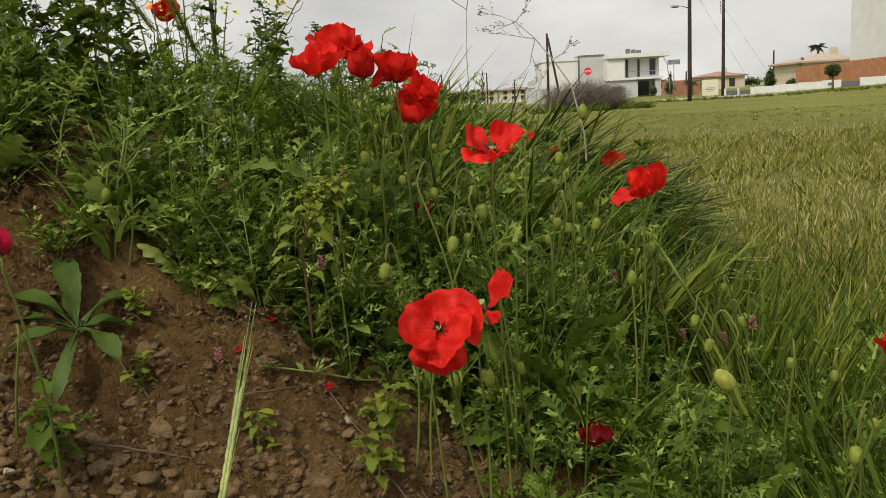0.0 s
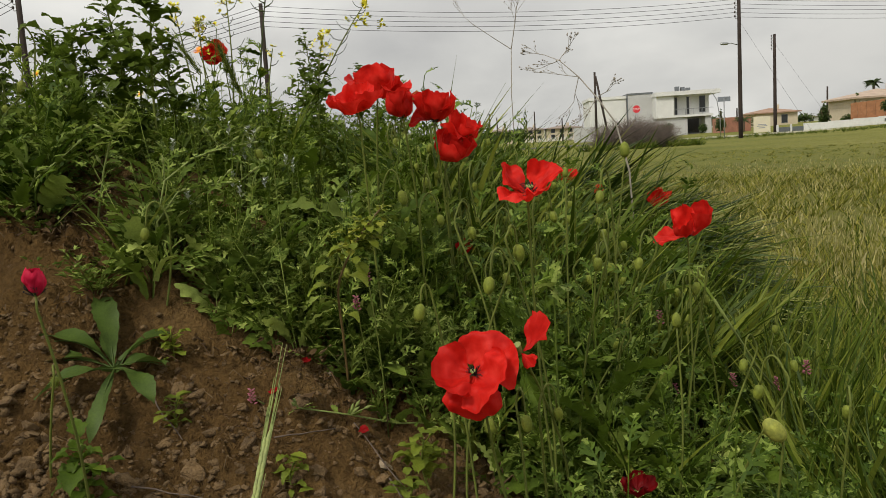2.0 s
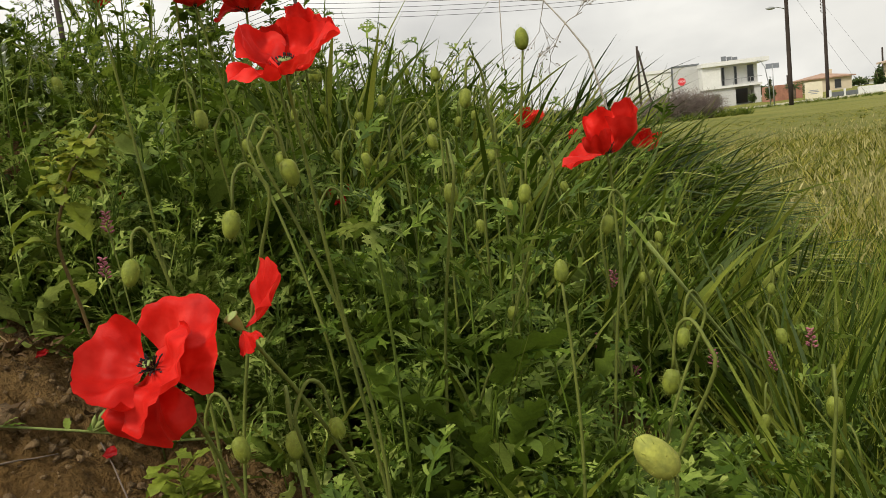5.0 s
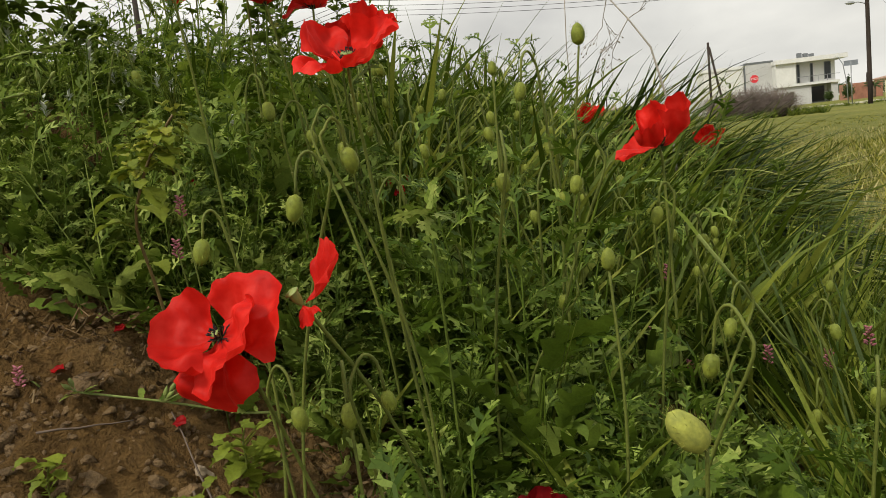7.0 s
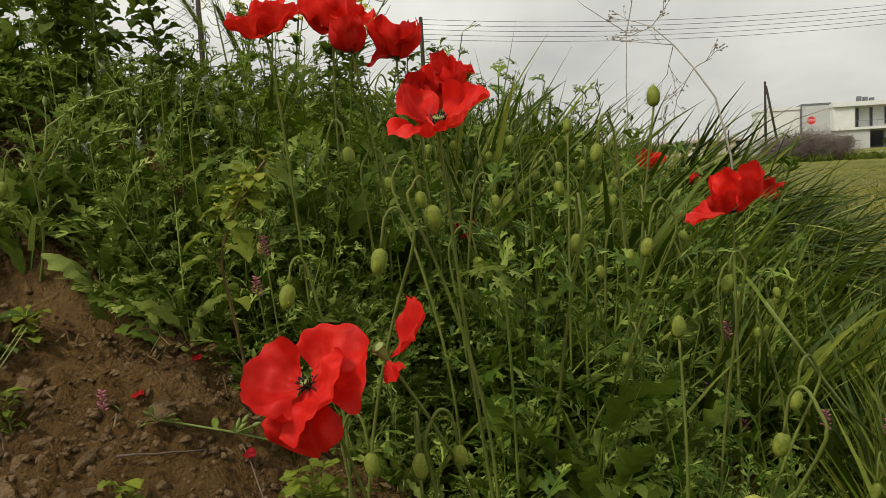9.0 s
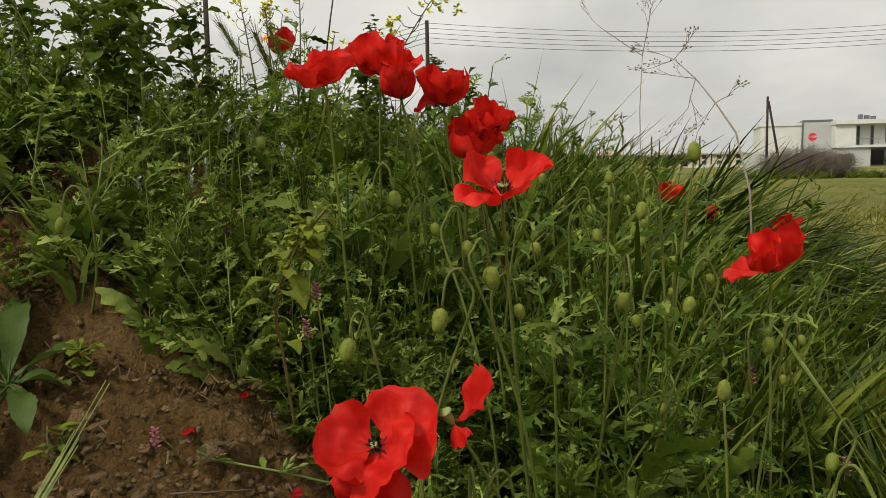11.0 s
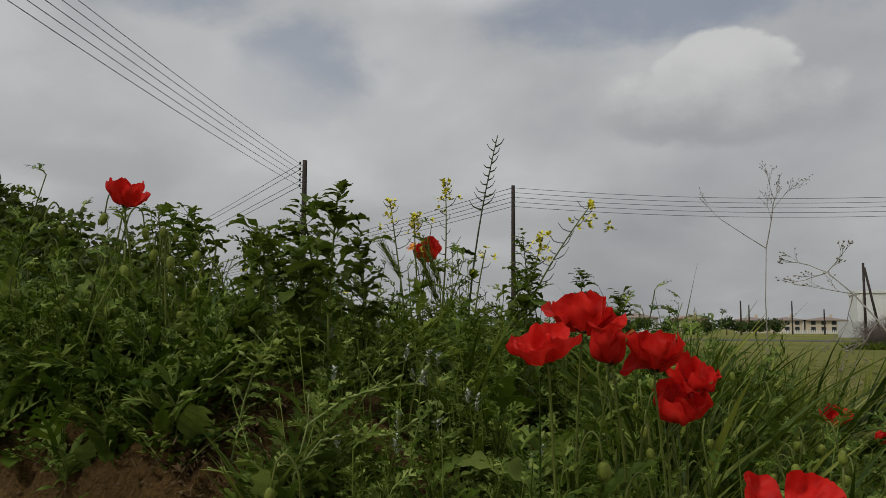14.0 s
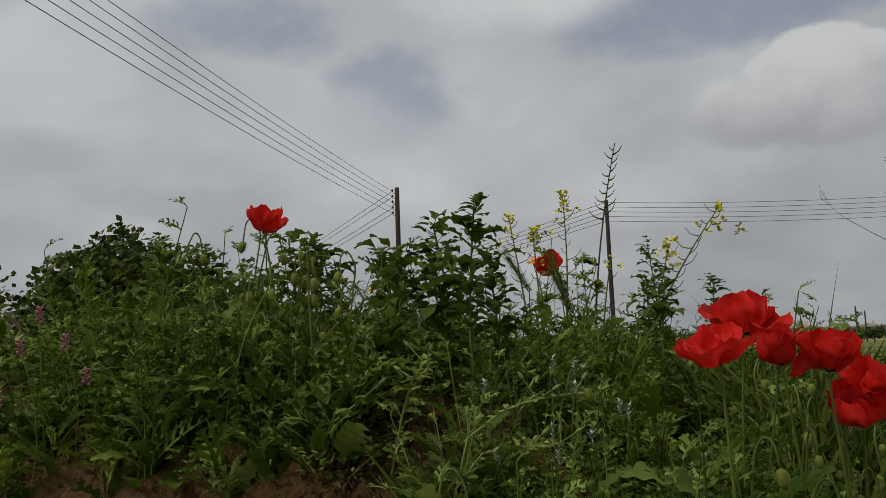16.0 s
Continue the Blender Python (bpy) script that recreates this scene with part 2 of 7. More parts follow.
def petal_material(name, a, b, c):
    m = Mat(name, 0.5, 0, 0.12)
    veins = m.noise(70, 3, 0.5, local=True)
    col = m.ramp(veins, [(0.25, a), (0.5, b), (0.78, c)])
    isl = m.n.new("ShaderNodeObjectInfo").outputs["Random"]
    col = m.mix(col, m.ramp(isl, [(0.0, (0.82, 0.8, 0.8)), (1.0, (1.12, 1.2, 1.15))]), 1.0, "MULTIPLY")
    m.color(col).thin(col, 0.38)
    m.bump(m.noise(240, 4, 0.6, local=True), 0.35, 0.0012)
    return m.m


M_PETAL = petal_material("poppy_petal", (0.50, 0.009, 0.007), (0.67, 0.018, 0.013), (0.80, 0.045, 0.034))
M_PETAL_PINK = petal_material("pink_petal", (0.55, 0.012, 0.05), (0.66, 0.02, 0.075), (0.75, 0.05, 0.12))
# crimson darkened further: shade under the leaves is put into this petal colour
M_PETAL_SHADED = petal_material("shaded_petal", (0.10, 0.003, 0.005), (0.17, 0.004, 0.006), (0.24, 0.007, 0.009))
M_PETAL_DARK = petal_material("dark_petal", (0.22, 0.004, 0.006), (0.32, 0.006, 0.008), (0.42, 0.012, 0.012))


def soil_material():
    m = Mat("bank_soil", 0.92, 0, 0.15)
    big = m.ramp(m.noise(3.5, 5), [(0.3, (0.088, 0.048, 0.015)), (0.55, (0.155, 0.090, 0.031)), (0.75, (0.245, 0.155, 0.064))])
    fine = m.ramp(m.noise(130, 5, 0.65), [(0.28, (0.6, 0.58, 0.56)), (0.5, (1, 1, 1)), (0.75, (1.3, 1.28, 1.22))])
    soil = m.mix(big, fine, 1.0, "MULTIPLY")
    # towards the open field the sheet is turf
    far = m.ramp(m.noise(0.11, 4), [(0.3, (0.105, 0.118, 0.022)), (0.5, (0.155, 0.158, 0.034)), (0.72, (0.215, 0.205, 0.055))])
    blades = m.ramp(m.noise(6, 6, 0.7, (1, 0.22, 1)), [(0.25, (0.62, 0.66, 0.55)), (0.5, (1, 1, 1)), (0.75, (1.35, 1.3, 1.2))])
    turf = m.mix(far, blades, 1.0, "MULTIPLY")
    sep = m.n.new("ShaderNodeSeparateXYZ")
    m.l.new(m.geo.outputs["Position"], sep.inputs[0])
    edge = m.math("ADD", m.math("MULTIPLY", sep.outputs["X"], 0.9), m.math("MULTIPLY", sep.outputs["Y"], 0.35))
    edge = m.math("ADD", edge, m.math("MULTIPLY", m.noise(2.2, 4), 0.5))
    # bare earth stays round the scarp; turf takes over away from it
    dx = m.math("MULTIPLY", m.math("ADD", sep.outputs["X"], 0.45), 0.55)
    dy = m.math("MULTIPLY", m.math("SUBTRACT", sep.outputs["Y"], 0.75), 0.75)
    away = m.math("ADD", m.math("MULTIPLY", dx, dx), m.math("MULTIPLY", dy, dy))
    away = m.math("ADD", away, m.math("MULTIPLY", m.noise(1.7, 4), 0.8))
    k1 = m.ramp(m.math("SUBTRACT", away, 1.15), [(0.0, (0, 0, 0)), (0.5, (1, 1, 1))])
    k2 = m.ramp(m.math("SUBTRACT", edge, 0.95), [(0.0, (0, 0, 0)), (0.35, (1, 1, 1))])
    k = m.math("MAXIMUM", k1, k2)
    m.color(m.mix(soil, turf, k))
    m.bump(m.math("ADD", m.noise(70, 6, 0.7), m.math("MULTIPLY", m.noise(260, 4, 0.6), 0.5)), 1.0, 0.026)
    return m.m


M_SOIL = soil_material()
M_CLOD = plain("soil_clod", (0.175, 0.110, 0.050), 0.95, 0, 0.35, 60, 1.0, False, 0.006)
M_PEBBLE = plain("pale_pebble", (0.27, 0.21, 0.14), 0.8, 0, 0.2, 40, 0.4)
M_WHITE = plain("white_render", (0.62, 0.62, 0.61), 0.75, 0, 0.06, 0.7, 0.05)
M_GREYWALL = plain("grey_render", (0.44, 0.44, 0.44), 0.8, 0, 0.08, 0.6, 0.05)
M_CREAM = plain("cream_render", (0.52, 0.44, 0.33), 0.8, 0, 0.08, 0.7, 0.05)
M_DARKGLASS = plain("dark_glass", (0.03, 0.033, 0.036), 0.12, 0, 0.1, 1, 0)
M_ROOF = plain("clay_roof", (0.30, 0.19, 0.135), 0.85, 0, 0.2, 1.5, 0.3)
M_ROOF_TAN = plain("tan_roof", (0.42, 0.32, 0.25), 0.85, 0, 0.15, 1.5, 0.3)
M_ROOF_GREY = plain("grey_brown_roof", (0.24, 0.19, 0.16), 0.85, 0, 0.15, 1.5, 0.3)
M_POLE = plain("creosote_pole", (0.032, 0.022, 0.018), 0.85, 0, 0.25, 2.5, 0.4, False, 0.01)
M_WIRE = plain("wire", (0.05, 0.05, 0.055), 0.6, 0, 0.1, 2, 0)
M_METAL = plain("grey_metal", (0.30, 0.31, 0.32), 0.45, 0.6, 0.1, 5, 0.1)
M_INSULATOR = plain("insulator", (0.06, 0.05, 0.05), 0.3, 0, 0.2, 8, 0)
M_RUST = plain("rusty_cladding", (0.33, 0.155, 0.105), 0.8, 0, 0.2, 2, 0.2)
M_WOOD = plain("wood_fence", (0.33, 0.15, 0.07), 0.75, 0, 0.22, 2.5, 0.3)
M_BOARD = plain("sign_board", (0.66, 0.60, 0.45), 0.6, 0, 0.05, 2, 0)
M_RED = plain("sign_red", (0.62, 0.03, 0.045), 0.45, 0, 0.05, 5, 0)
M_LETTER = plain("sign_white", (0.8, 0.8, 0.8), 0.5, 0, 0.03, 5, 0)
M_SIGNGREY = plain("sign_back", (0.22, 0.24, 0.28), 0.5, 0.2, 0.08, 5, 0)
M_GATE = plain("gate_grey", (0.13, 0.14, 0.15), 0.6, 0.2, 0.1, 3, 0.1)
M_KERB = plain("kerb_concrete", (0.55, 0.52, 0.42), 0.9, 0, 0.12, 1.5, 0.2)
M_DRYBUSH = plain("dry_bush", (0.16, 0.125, 0.11), 0.9, 0, 0.3, 3, 0.2)
M_FARLEAF = leafy("far_leaf", (0.025, 0.045, 0.01), (0.045, 0.075, 0.015), (0.075, 0.11, 0.025), 0.6, 0.15, 1.0)
M_SHRUB = leafy("shrub_leaf", (0.03, 0.048, 0.008), (0.062, 0.088, 0.014), (0.13, 0.16, 0.035), 0.6, 0.2, 3.0)
M_PALM = leafy("palm_leaf", (0.03, 0.05, 0.018), (0.05, 0.075, 0.025), (0.08, 0.10, 0.04), 0.55, 0.15, 1.0)
M_BARK = plain("bark", (0.14, 0.10, 0.07), 0.9, 0, 0.25, 3, 0.4, False, 0.01)


# ---- mesh helpers ----
def rnd(a, b):
    return random.uniform(a, b)


def smooth(t):
    t = min(1.0, max(0.0, t))
    return t * t * (3 - 2 * t)


class Geo:
    """Vertices and faces gathered for one mesh."""

    def __init__(self):
        self.v, self.f = [], []

    def add(self, vs, fs):
        k = len(self.v)
        self.v.extend(tuple(p) for p in vs)
        self.f.extend(tuple(i + k for i in q) for q in fs)

    def tube(self, pts, r0, r1, sides=5, cap=True):
        pts = [Vector(p) for p in pts]
        vs, fs, n = [], [], len(pts)
        side = Vector((1, 0, 0))
        for i, p in enumerate(pts):
            d = (pts[min(i + 1, n - 1)] - pts[max(i - 1, 0)]).normalized()
            side = (side - d * side.dot(d))
            side = side.normalized() if side.length > 1e-6 else d.orthogonal().normalized()
            up = d.cross(side)
            r = r0 + (r1 - r0) * i / max(1, n - 1)
            for k in range(sides):
                a = 2 * math.pi * k / sides
                vs.append(p + (side * math.cos(a) + up * math.sin(a)) * r)
        for i in range(n - 1):
            for k in range(sides):
                a, b = i * sides + k, i * sides + (k + 1) % sides
                fs.append((a, b, b + sides, a + sides))
        if cap:
            fs.append(tuple(range((n - 1) * sides, n * sides)))
            fs.append(tuple(reversed(range(sides))))
        self.add(vs, fs)

    def blob(self, centre, axis, length, width, rings=7, sides=9, shape=None, bumps=0.0):
        """A body of revolution round axis from centre, with a profile shape(t) in 0..1."""
        axis = Vector(axis).normalized()
        side = axis.orthogonal().normalized()
        up = axis.cross(side)
        shape = shape or (lambda t: math.sqrt(max(0.0, 1 - (2 * t - 1) ** 2)))
        vs, fs = [], []
        for i in range(rings + 1):
            t = i / rings
            for k in range(sides):
                a = 2 * math.pi * k / sides
                r = width * 0.5 * max(0.02, shape(t)) * (1 + bumps * (noise.noise(Vector((t * 5, a * 2, centre[0] * 90))) + (0.5 if k % 2 else -0.5) * 0.6))
                vs.append(Vector(centre) + axis * (t - 0.5) * length + (side * math.cos(a) + up * math.sin(a)) * r)
        for i in range(rings):
            for k in range(sides):
                a, b = i * sides + k, i * sides + (k + 1) % sides
                fs.append((a, b, b + sides, a + sides))
        fs.append(tuple(reversed(range(sides))))
        fs.append(tuple(range(rings * sides, (rings + 1) * sides)))
        self.add(vs, fs)

    def box(self, lo, hi):
        x0, y0, z0 = lo
        x1, y1, z1 = hi
        self.add([(x0, y0, z0), (x1, y0, z0), (x1, y1, z0), (x0, y1, z0), (x0, y0, z1), (x1, y0, z1), (x1, y1, z1), (x0, y1, z1)],
                 [(0, 3, 2, 1), (4, 5, 6, 7), (0, 1, 5, 4), (1, 2, 6, 5), (2, 3, 7, 6), (3, 0, 4, 7)])

    def spine(self, base, d, length, bend, n):
        """Points of a leaf's midrib that leaves along d and bends towards the vector bend."""
        p, d, out = Vector(base), Vector(d).normalized(), []
        for i in range(n + 1):
            out.append((p.copy(), d.copy()))
            d = (d + Vector(bend) / n).normalized()
            p = p + d * (length / n)
        return out

    def blade(self, base, d, length, width, bend, n=4, fold=0.0):
        sp = self.spine(base, d, length, bend, n)
        side = Vector(d).cross(Vector((rnd(-1.0, 1.0), rnd(-1.0, 1.0), 0.8)))
        side = side.normalized() if side.length > 1e-4 else Vector((1, 0, 0))
        vs, fs = [], []
        for i, (p, q) in enumerate(sp):
            t = i / n
            w = width * 0.5 * (1 - t ** 2.2) * (0.7 + 0.3 * min(1, t * 5)) + width * 0.02
            vs += [p - side * w, p + side * w]
        for i in range(n):
            a = 2 * i
            fs.append((a, a + 1, a + 3, a + 2))
        self.add(vs, fs)

    def leaf(self, base, d, length, width, bend, n=6, tooth=0.0, fold=0.25, wave=0.0, widest=0.45):
        """An undivided leaf, folded along its midrib, with a toothed edge."""
        sp = self.spine(base, d, length, bend, n)
        vs, fs = [], []
        ph = rnd(0, 6)
        for i, (p, q) in enumerate(sp):
            t = i / n
            w = math.sin(math.pi * (t ** (math.log(0.5) / math.log(widest)))) if 0 < t < 1 else 0.03
            w = width * 0.5 * (w * (1 + (tooth if i % 2 else -tooth)) + 0.02)
            side = q.cross(Vector((0, 0, 1)))
            side = side.normalized() if side.length > 1e-3 else Vector((1, 0, 0))
            up = side.cross(q)
            lift = up * (w * fold)
            wv = up * (wave * width * math.sin(t * 9 + ph))
            vs += [p - side * w + lift + wv, p, p + side * w + lift - wv]
        for i in range(n):
            a = 3 * i
            fs += [(a, a + 1, a + 4, a + 3), (a + 1, a + 2, a + 5, a + 4)]
        self.add(vs, fs)

    def frond(self, base, d, length, width, bend, lobes=4, depth=0.62, sweep=0.55):
        """A soft leaf with rounded, forward-swept lobes, arched and rolled along its midrib."""
        n = lobes * 4 + 2
        sp = self.spine(base, d, length, bend, n)
        roll, cup, ph = rnd(-0.8, 0.8), rnd(-0.25, 0.6), rnd(0, 6)
        gain = [(rnd(0.7, 1.2), rnd(0.7, 1.2)) for k in range(lobes + 2)]
        vs, fs = [], []
        for i, (p, q) in enumerate(sp):
            t = i / n
            env = (0.16 + 0.95 * math.sin(math.pi * min(1.0, t ** 0.85)) ** 0.8) if t < 1 else 0.0
            u = t * (lobes + 0.5) + 0.15
            k, f = int(u), u % 1
            lobe = 1 - depth + depth * math.sin(math.pi * f) ** 0.8
            side = q.cross(Vector((0, 0, 1)))
            side = side.normalized() if side.length > 1e-3 else Vector((1, 0, 0))
            up = side.cross(q)
            side = side * math.cos(roll) + up * math.sin(roll)
            up = side.cross(q)
            row = []
            for s, g in ((-1, gain[k][0]), (1, gain[k][1])):
                w = width * 0.5 * env * (0.14 + 0.86 * lobe * g) + 0.0004
                ripple = math.sin(u * 6.28 + ph + s) * 0.22
                row.append(p + side * (s * w) + q * (w * sweep * (0.3 + f * 0.5)) + up * (w * (cup + ripple)))
            vs += [row[0], p, row[1]]
        for i in range(n):
            a = 3 * i
            fs += [(a, a + 1, a + 4, a + 3), (a + 1, a + 2, a + 5, a + 4)]
        self.add(vs, fs)

    def cut(self, base, d, length, bend, pairs=5, reach=0.36, slim=0.15, wing=0.035):
        """A poppy leaf: narrow toothed segments swept forward from a winged midrib."""
        n = pairs + 1
        sp = self.spine(base, d, length, bend, n)
        roll, cup = rnd(-0.7, 0.7), rnd(-0.3, 0.5)
        vs, fs, fr = [], [], []
        for i, (p, q) in enumerate(sp):
            side = q.cross(Vector((0, 0, 1)))
            side = side.normalized() if side.length > 1e-3 else Vector((1, 0, 0))
            up = side.cross(q)
            side = side * math.cos(roll) + up * math.sin(roll)
            up = side.cross(q)
            w = length * wing * (1.15 - 0.7 * i / n)
            fr.append((p, q, side, up, w))
            vs += [p - side * w, p + side * w]
        fs += [(2 * i, 2 * i + 1, 2 * i + 3, 2 * i + 2) for i in range(n)]

        def segment(a, e, across, up, L, both):
            k = len(vs)
            h = across * (L * slim)
            m, c = a + e * L * 0.42, a + e * L * 0.7
            vs.extend([a - h * 0.7, a + h * 0.7, m - h, m + h, a + e * L - up * L * 0.14])
            fs.extend([(k, k + 1, k + 3, k + 2), (k + 2, k + 3, k + 4)])
            for s in ((-1, 1) if both else (1,)):
                j = len(vs)
                vs.extend([c + h * s * 2.3, c + e * L * 0.06 + h * s * 0.45])
                fs.append((k + 3, j, j + 1) if s > 0 else (k + 2, j + 1, j))

        for i in range(1, n + 1):
            p, q, side, up, w = fr[i]
            t = i / n
            L = length * reach * (0.4 + 0.75 * math.sin(math.pi * min(1, t * 0.8 + 0.12)))
            for s in (-1, 1):
                e = (side * s + q * rnd(0.5, 1.2) + up * (cup + rnd(-0.35, 0.35))).normalized()
                across = q - e * q.dot(e)
                if across.length > 1e-4:
                    segment(p + side * (s * w * 0.6), e, across.normalized(), up, L * rnd(0.65, 1.2), i % 2 == 0)
        p, q, side, up, w = fr[n]
        segment(p, q, side, up, length * reach * 0.9, True)
        self.add(vs, fs)

    def flake(self, base, d, length, width, fold=0.3):
        """A tiny leaf lobe: two triangles folded along its middle."""
        p, d = Vector(base), Vector(d).normalized()
        side = d.cross(Vector((0, 0, 1)))
        side = side.normalized() if side.length > 1e-3 else Vector((1, 0, 0))
        lift = side.cross(d) * (width * fold)
        m = p + d * length * 0.45
        self.add([p, m + side * (width * 0.5) + lift, p + d * length, m - side * (width * 0.5) + lift], [(0, 1, 2), (0, 2, 3)])

    def mesh(self, name, mat, shade=True):
        me = bpy.data.meshes.new(name)
        me.from_pydata([tuple(p) for p in self.v], [], self.f)
        me.materials.append(mat)
        if shade:
            me.shade_smooth()
        me.update()
        return me


def part(name, geo, mat, parent, label="", shade=True):
    ob = new(name, geo.mesh(name, mat, shade))
    ob.parent = parent
    if label:
        ob["label"] = label
    return ob


def thing(name, at, label, category, group="", kind=""):
    ob = new(name)
    ob.empty_display_size = 0.05
    ob.location = at
    return tagged(ob, label, category, group, kind)


def single(name, geo, mat, label, category, group="", kind="", shade=True, parent=None):
    ob = new(name, geo.mesh(name, mat, shade))
    return tagged(ob, label, category, group, kind)


def scatter(name, templates, spots, mat, label, category):
    """Joins many turned and scaled copies of templates into one mesh. spots: x, y, z, turn, scale, lean_x, lean_y, pick."""
    tv = [np.array([tuple(p) for p in g.v], dtype=np.float32) for g in templates]
    tl = [np.array([i for q in g.f for i in q], dtype=np.int32) for g in templates]
    tc = [np.array([len(q) for q in g.f], dtype=np.int32) for g in templates]
    V, L, C, base = [], [], [], 0
    for x, y, z, turn, s, lx, ly, pick in spots:
        v = tv[pick] * s
        c, sn = math.cos(turn), math.sin(turn)
        px, py, pz = v[:, 0] * c - v[:, 1] * sn, v[:, 0] * sn + v[:, 1] * c, v[:, 2]
        V.append(np.stack((px + pz * lx + x, py + pz * ly + y, pz + z), 1))
        L.append(tl[pick] + base)
        C.append(tc[pick])
        base += len(v)
    V, L, C = np.concatenate(V), np.concatenate(L), np.concatenate(C)
    me = bpy.data.meshes.new(name)
    me.vertices.add(len(V))
    me.vertices.foreach_set("co", V.ravel())
    me.loops.add(len(L))
    me.loops.foreach_set("vertex_index", L)
    me.polygons.add(len(C))
    me.polygons.foreach_set("loop_start", np.concatenate(([0], np.cumsum(C)[:-1])).astype(np.int32))
    me.update(calc_edges=True)
    me.materials.append(mat)
    me.shade_smooth()
    ob = new(name, me)
    return tagged(ob, label, category, "", "stuff")


# ---- the ground: a bank of earth beside an open field, one sheet to the horizon ----
def level(x, y):
    """Height of the ground without its small bumps."""
    a = 0.66 * smooth((1.15 - x) / 1.9)
    front = smooth((y + 0.1) / 1.2)
    b = 0.16 * smooth((y - 0.75) / 0.4) * smooth((0.1 - x) / 0.6)
    c = 0.13 * smooth((y - 1.0) / 0.8) * smooth((0.85 - x) / 0.55) * smooth((x + 0.5) / 0.5)
    b += 0.03 * math.exp(-((x + 0.22) / 0.10) ** 2 - ((y - 0.83) / 0.09) ** 2) - 0.03 * math.exp(-((x + 0.44) / 0.12) ** 2 - ((y - 0.86) / 0.08) ** 2)
    back = 1 - smooth((y - 2.6) / 3.0)
    return (a * front + b + c) * back + 0.022 * max(0.0, min(x, 60.0) - 22.0) * smooth((y - 25) / 30)


def ground(x, y):
    z = level(x, y)
    k = smooth((0.9 - x) / 0.6) * smooth((6 - abs(y)) / 2) * smooth((4 + x) / 2)
    if k > 0:
        z += k * (0.035 * noise.noise(Vector((x * 3.5, y * 3.5, 0.3))) + 0.022 * noise.noise(Vector((x * 9, y * 9, 1.7))))
        z += k * 0.015 * noise.noise(Vector((x * 30, y * 30, 4.1)))
        if y < 1.2 and x < 0.2:
            z += k * (0.030 * abs(noise.noise(Vector((x * 55, y * 55, 7.7)))) + 0.013 * abs(noise.noise(Vector((x * 120, y * 120, 2.7)))))
    return z


def axis(lo, hi, step, grow, end):
    mid = list(np.arange(lo, hi + step / 2, step))
    up, down, s = [], [], step
    a, b = mid[-1], mid[0]
    while a < end:
        s *= grow
        a += s
        b -= s
        up.append(a)
        down.append(b)
    return list(reversed(down)) + mid + up


gx, gy = axis(-0.8, 0.2, 0.006, 1.12, 3500), axis(0.52, 1.14, 0.006, 1.12, 3500)
G = Geo()
G.v = [(x, y, ground(x, y)) for y in gy for x in gx]
nx = len(gx)
G.f = [(j * nx + i, j * nx + i + 1, (j + 1) * nx + i + 1, (j + 1) * nx + i) for j in range(len(gy) - 1) for i in range(nx - 1)]
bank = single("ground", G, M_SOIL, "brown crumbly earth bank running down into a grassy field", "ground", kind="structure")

# kerb line of the road before the houses
g = Geo()
for i in range(26):
    x = 8.2 + i * 0.92
    y = 62 + i * 0.24
    g.box((x, y, -0.02), (x + 0.88, y + 0.16, 0.13))
single("kerb", g, M_KERB, "pale concrete kerb along the road before the houses", "kerb", kind="structure", shade=False)
g = Geo()
g.add([(-40, 63, 0.02), (22, 66.5, 0.02), (24, 74, 0.02), (-40, 70, 0.02), (-40, 63, -0.1), (22, 66.5, -0.1), (24, 74, -0.1), (-40, 70, -0.1)],
      [(0, 1, 2, 3), (7, 6, 5, 4), (0, 4, 5, 1), (1, 5, 6, 2), (2, 6, 7, 3), (3, 7, 4, 0)])
single("road", g, plain("asphalt", (0.06, 0.06, 0.062), 0.9, 0, 0.15, 2, 0.3), "grey asphalt road behind the field", "road", kind="structure", shade=False)


# ---- poles and wires ----
def pole(base, height, label, lamp=False, arms=True, radius=0.15, lean=0.0, group="utility poles"):
    p = thing("utility_pole", base, label, "utility pole", group)
    g = Geo()
    pts = [(lean * t, 0, -0.3 + (height + 0.3) * t) for t in (0, 0.25, 0.5, 0.75, 1)]
    g.tube(pts, radius, radius * 0.72, 10)
    part("shaft", g, M_POLE, p)
    if arms:
        for k in range(5):
            z = height - 0.25 - 0.27 * k
            g = Geo()
            g.tube([(lean * z / height, 0, z), (lean - 0.22, 0, z), (lean - 0.26, 0, z + 0.10)], 0.02, 0.02, 6)
            br = part("bracket", g, M_METAL, p)
            g = Geo()
            g.blob((lean - 0.26, 0, z + 0.14), (0, 0, 1), 0.16, 0.11, 5, 8)
            part("insulator", g, M_INSULATOR, br)
    if lamp:
        z = height - 3.0
        g = Geo()
        g.tube([(-0.1, 0, z), (-0.5, -0.1, z + 0.12), (-0.75, -0.15, z + 0.14)], 0.03, 0.025, 6)
        arm = part("lamp_arm", g, M_METAL, p)
        g = Geo()
        g.blob((-1.0, -0.2, z + 0.12), (1, 0.1, -0.05), 0.62, 0.2, 6, 8)
        part("lamp_head", g, M_METAL, arm)
    return p


def wire(a, b, sag, name="overhead_wire", label="thin dark overhead wire strung between the poles", radius=0.012, group="overhead wires"):
    a, b = Vector(a), Vector(b)
    g = Geo()
    pts = []
    for i in range(17):
        t = i / 16
        p = a.lerp(b, t) - Vector((0, 0, sag * 4 * t * (1 - t)))
        pts.append(p)
    g.tube(pts, radius, radius, 4)
    return single(name, g, M_WIRE, label, "wire", group)


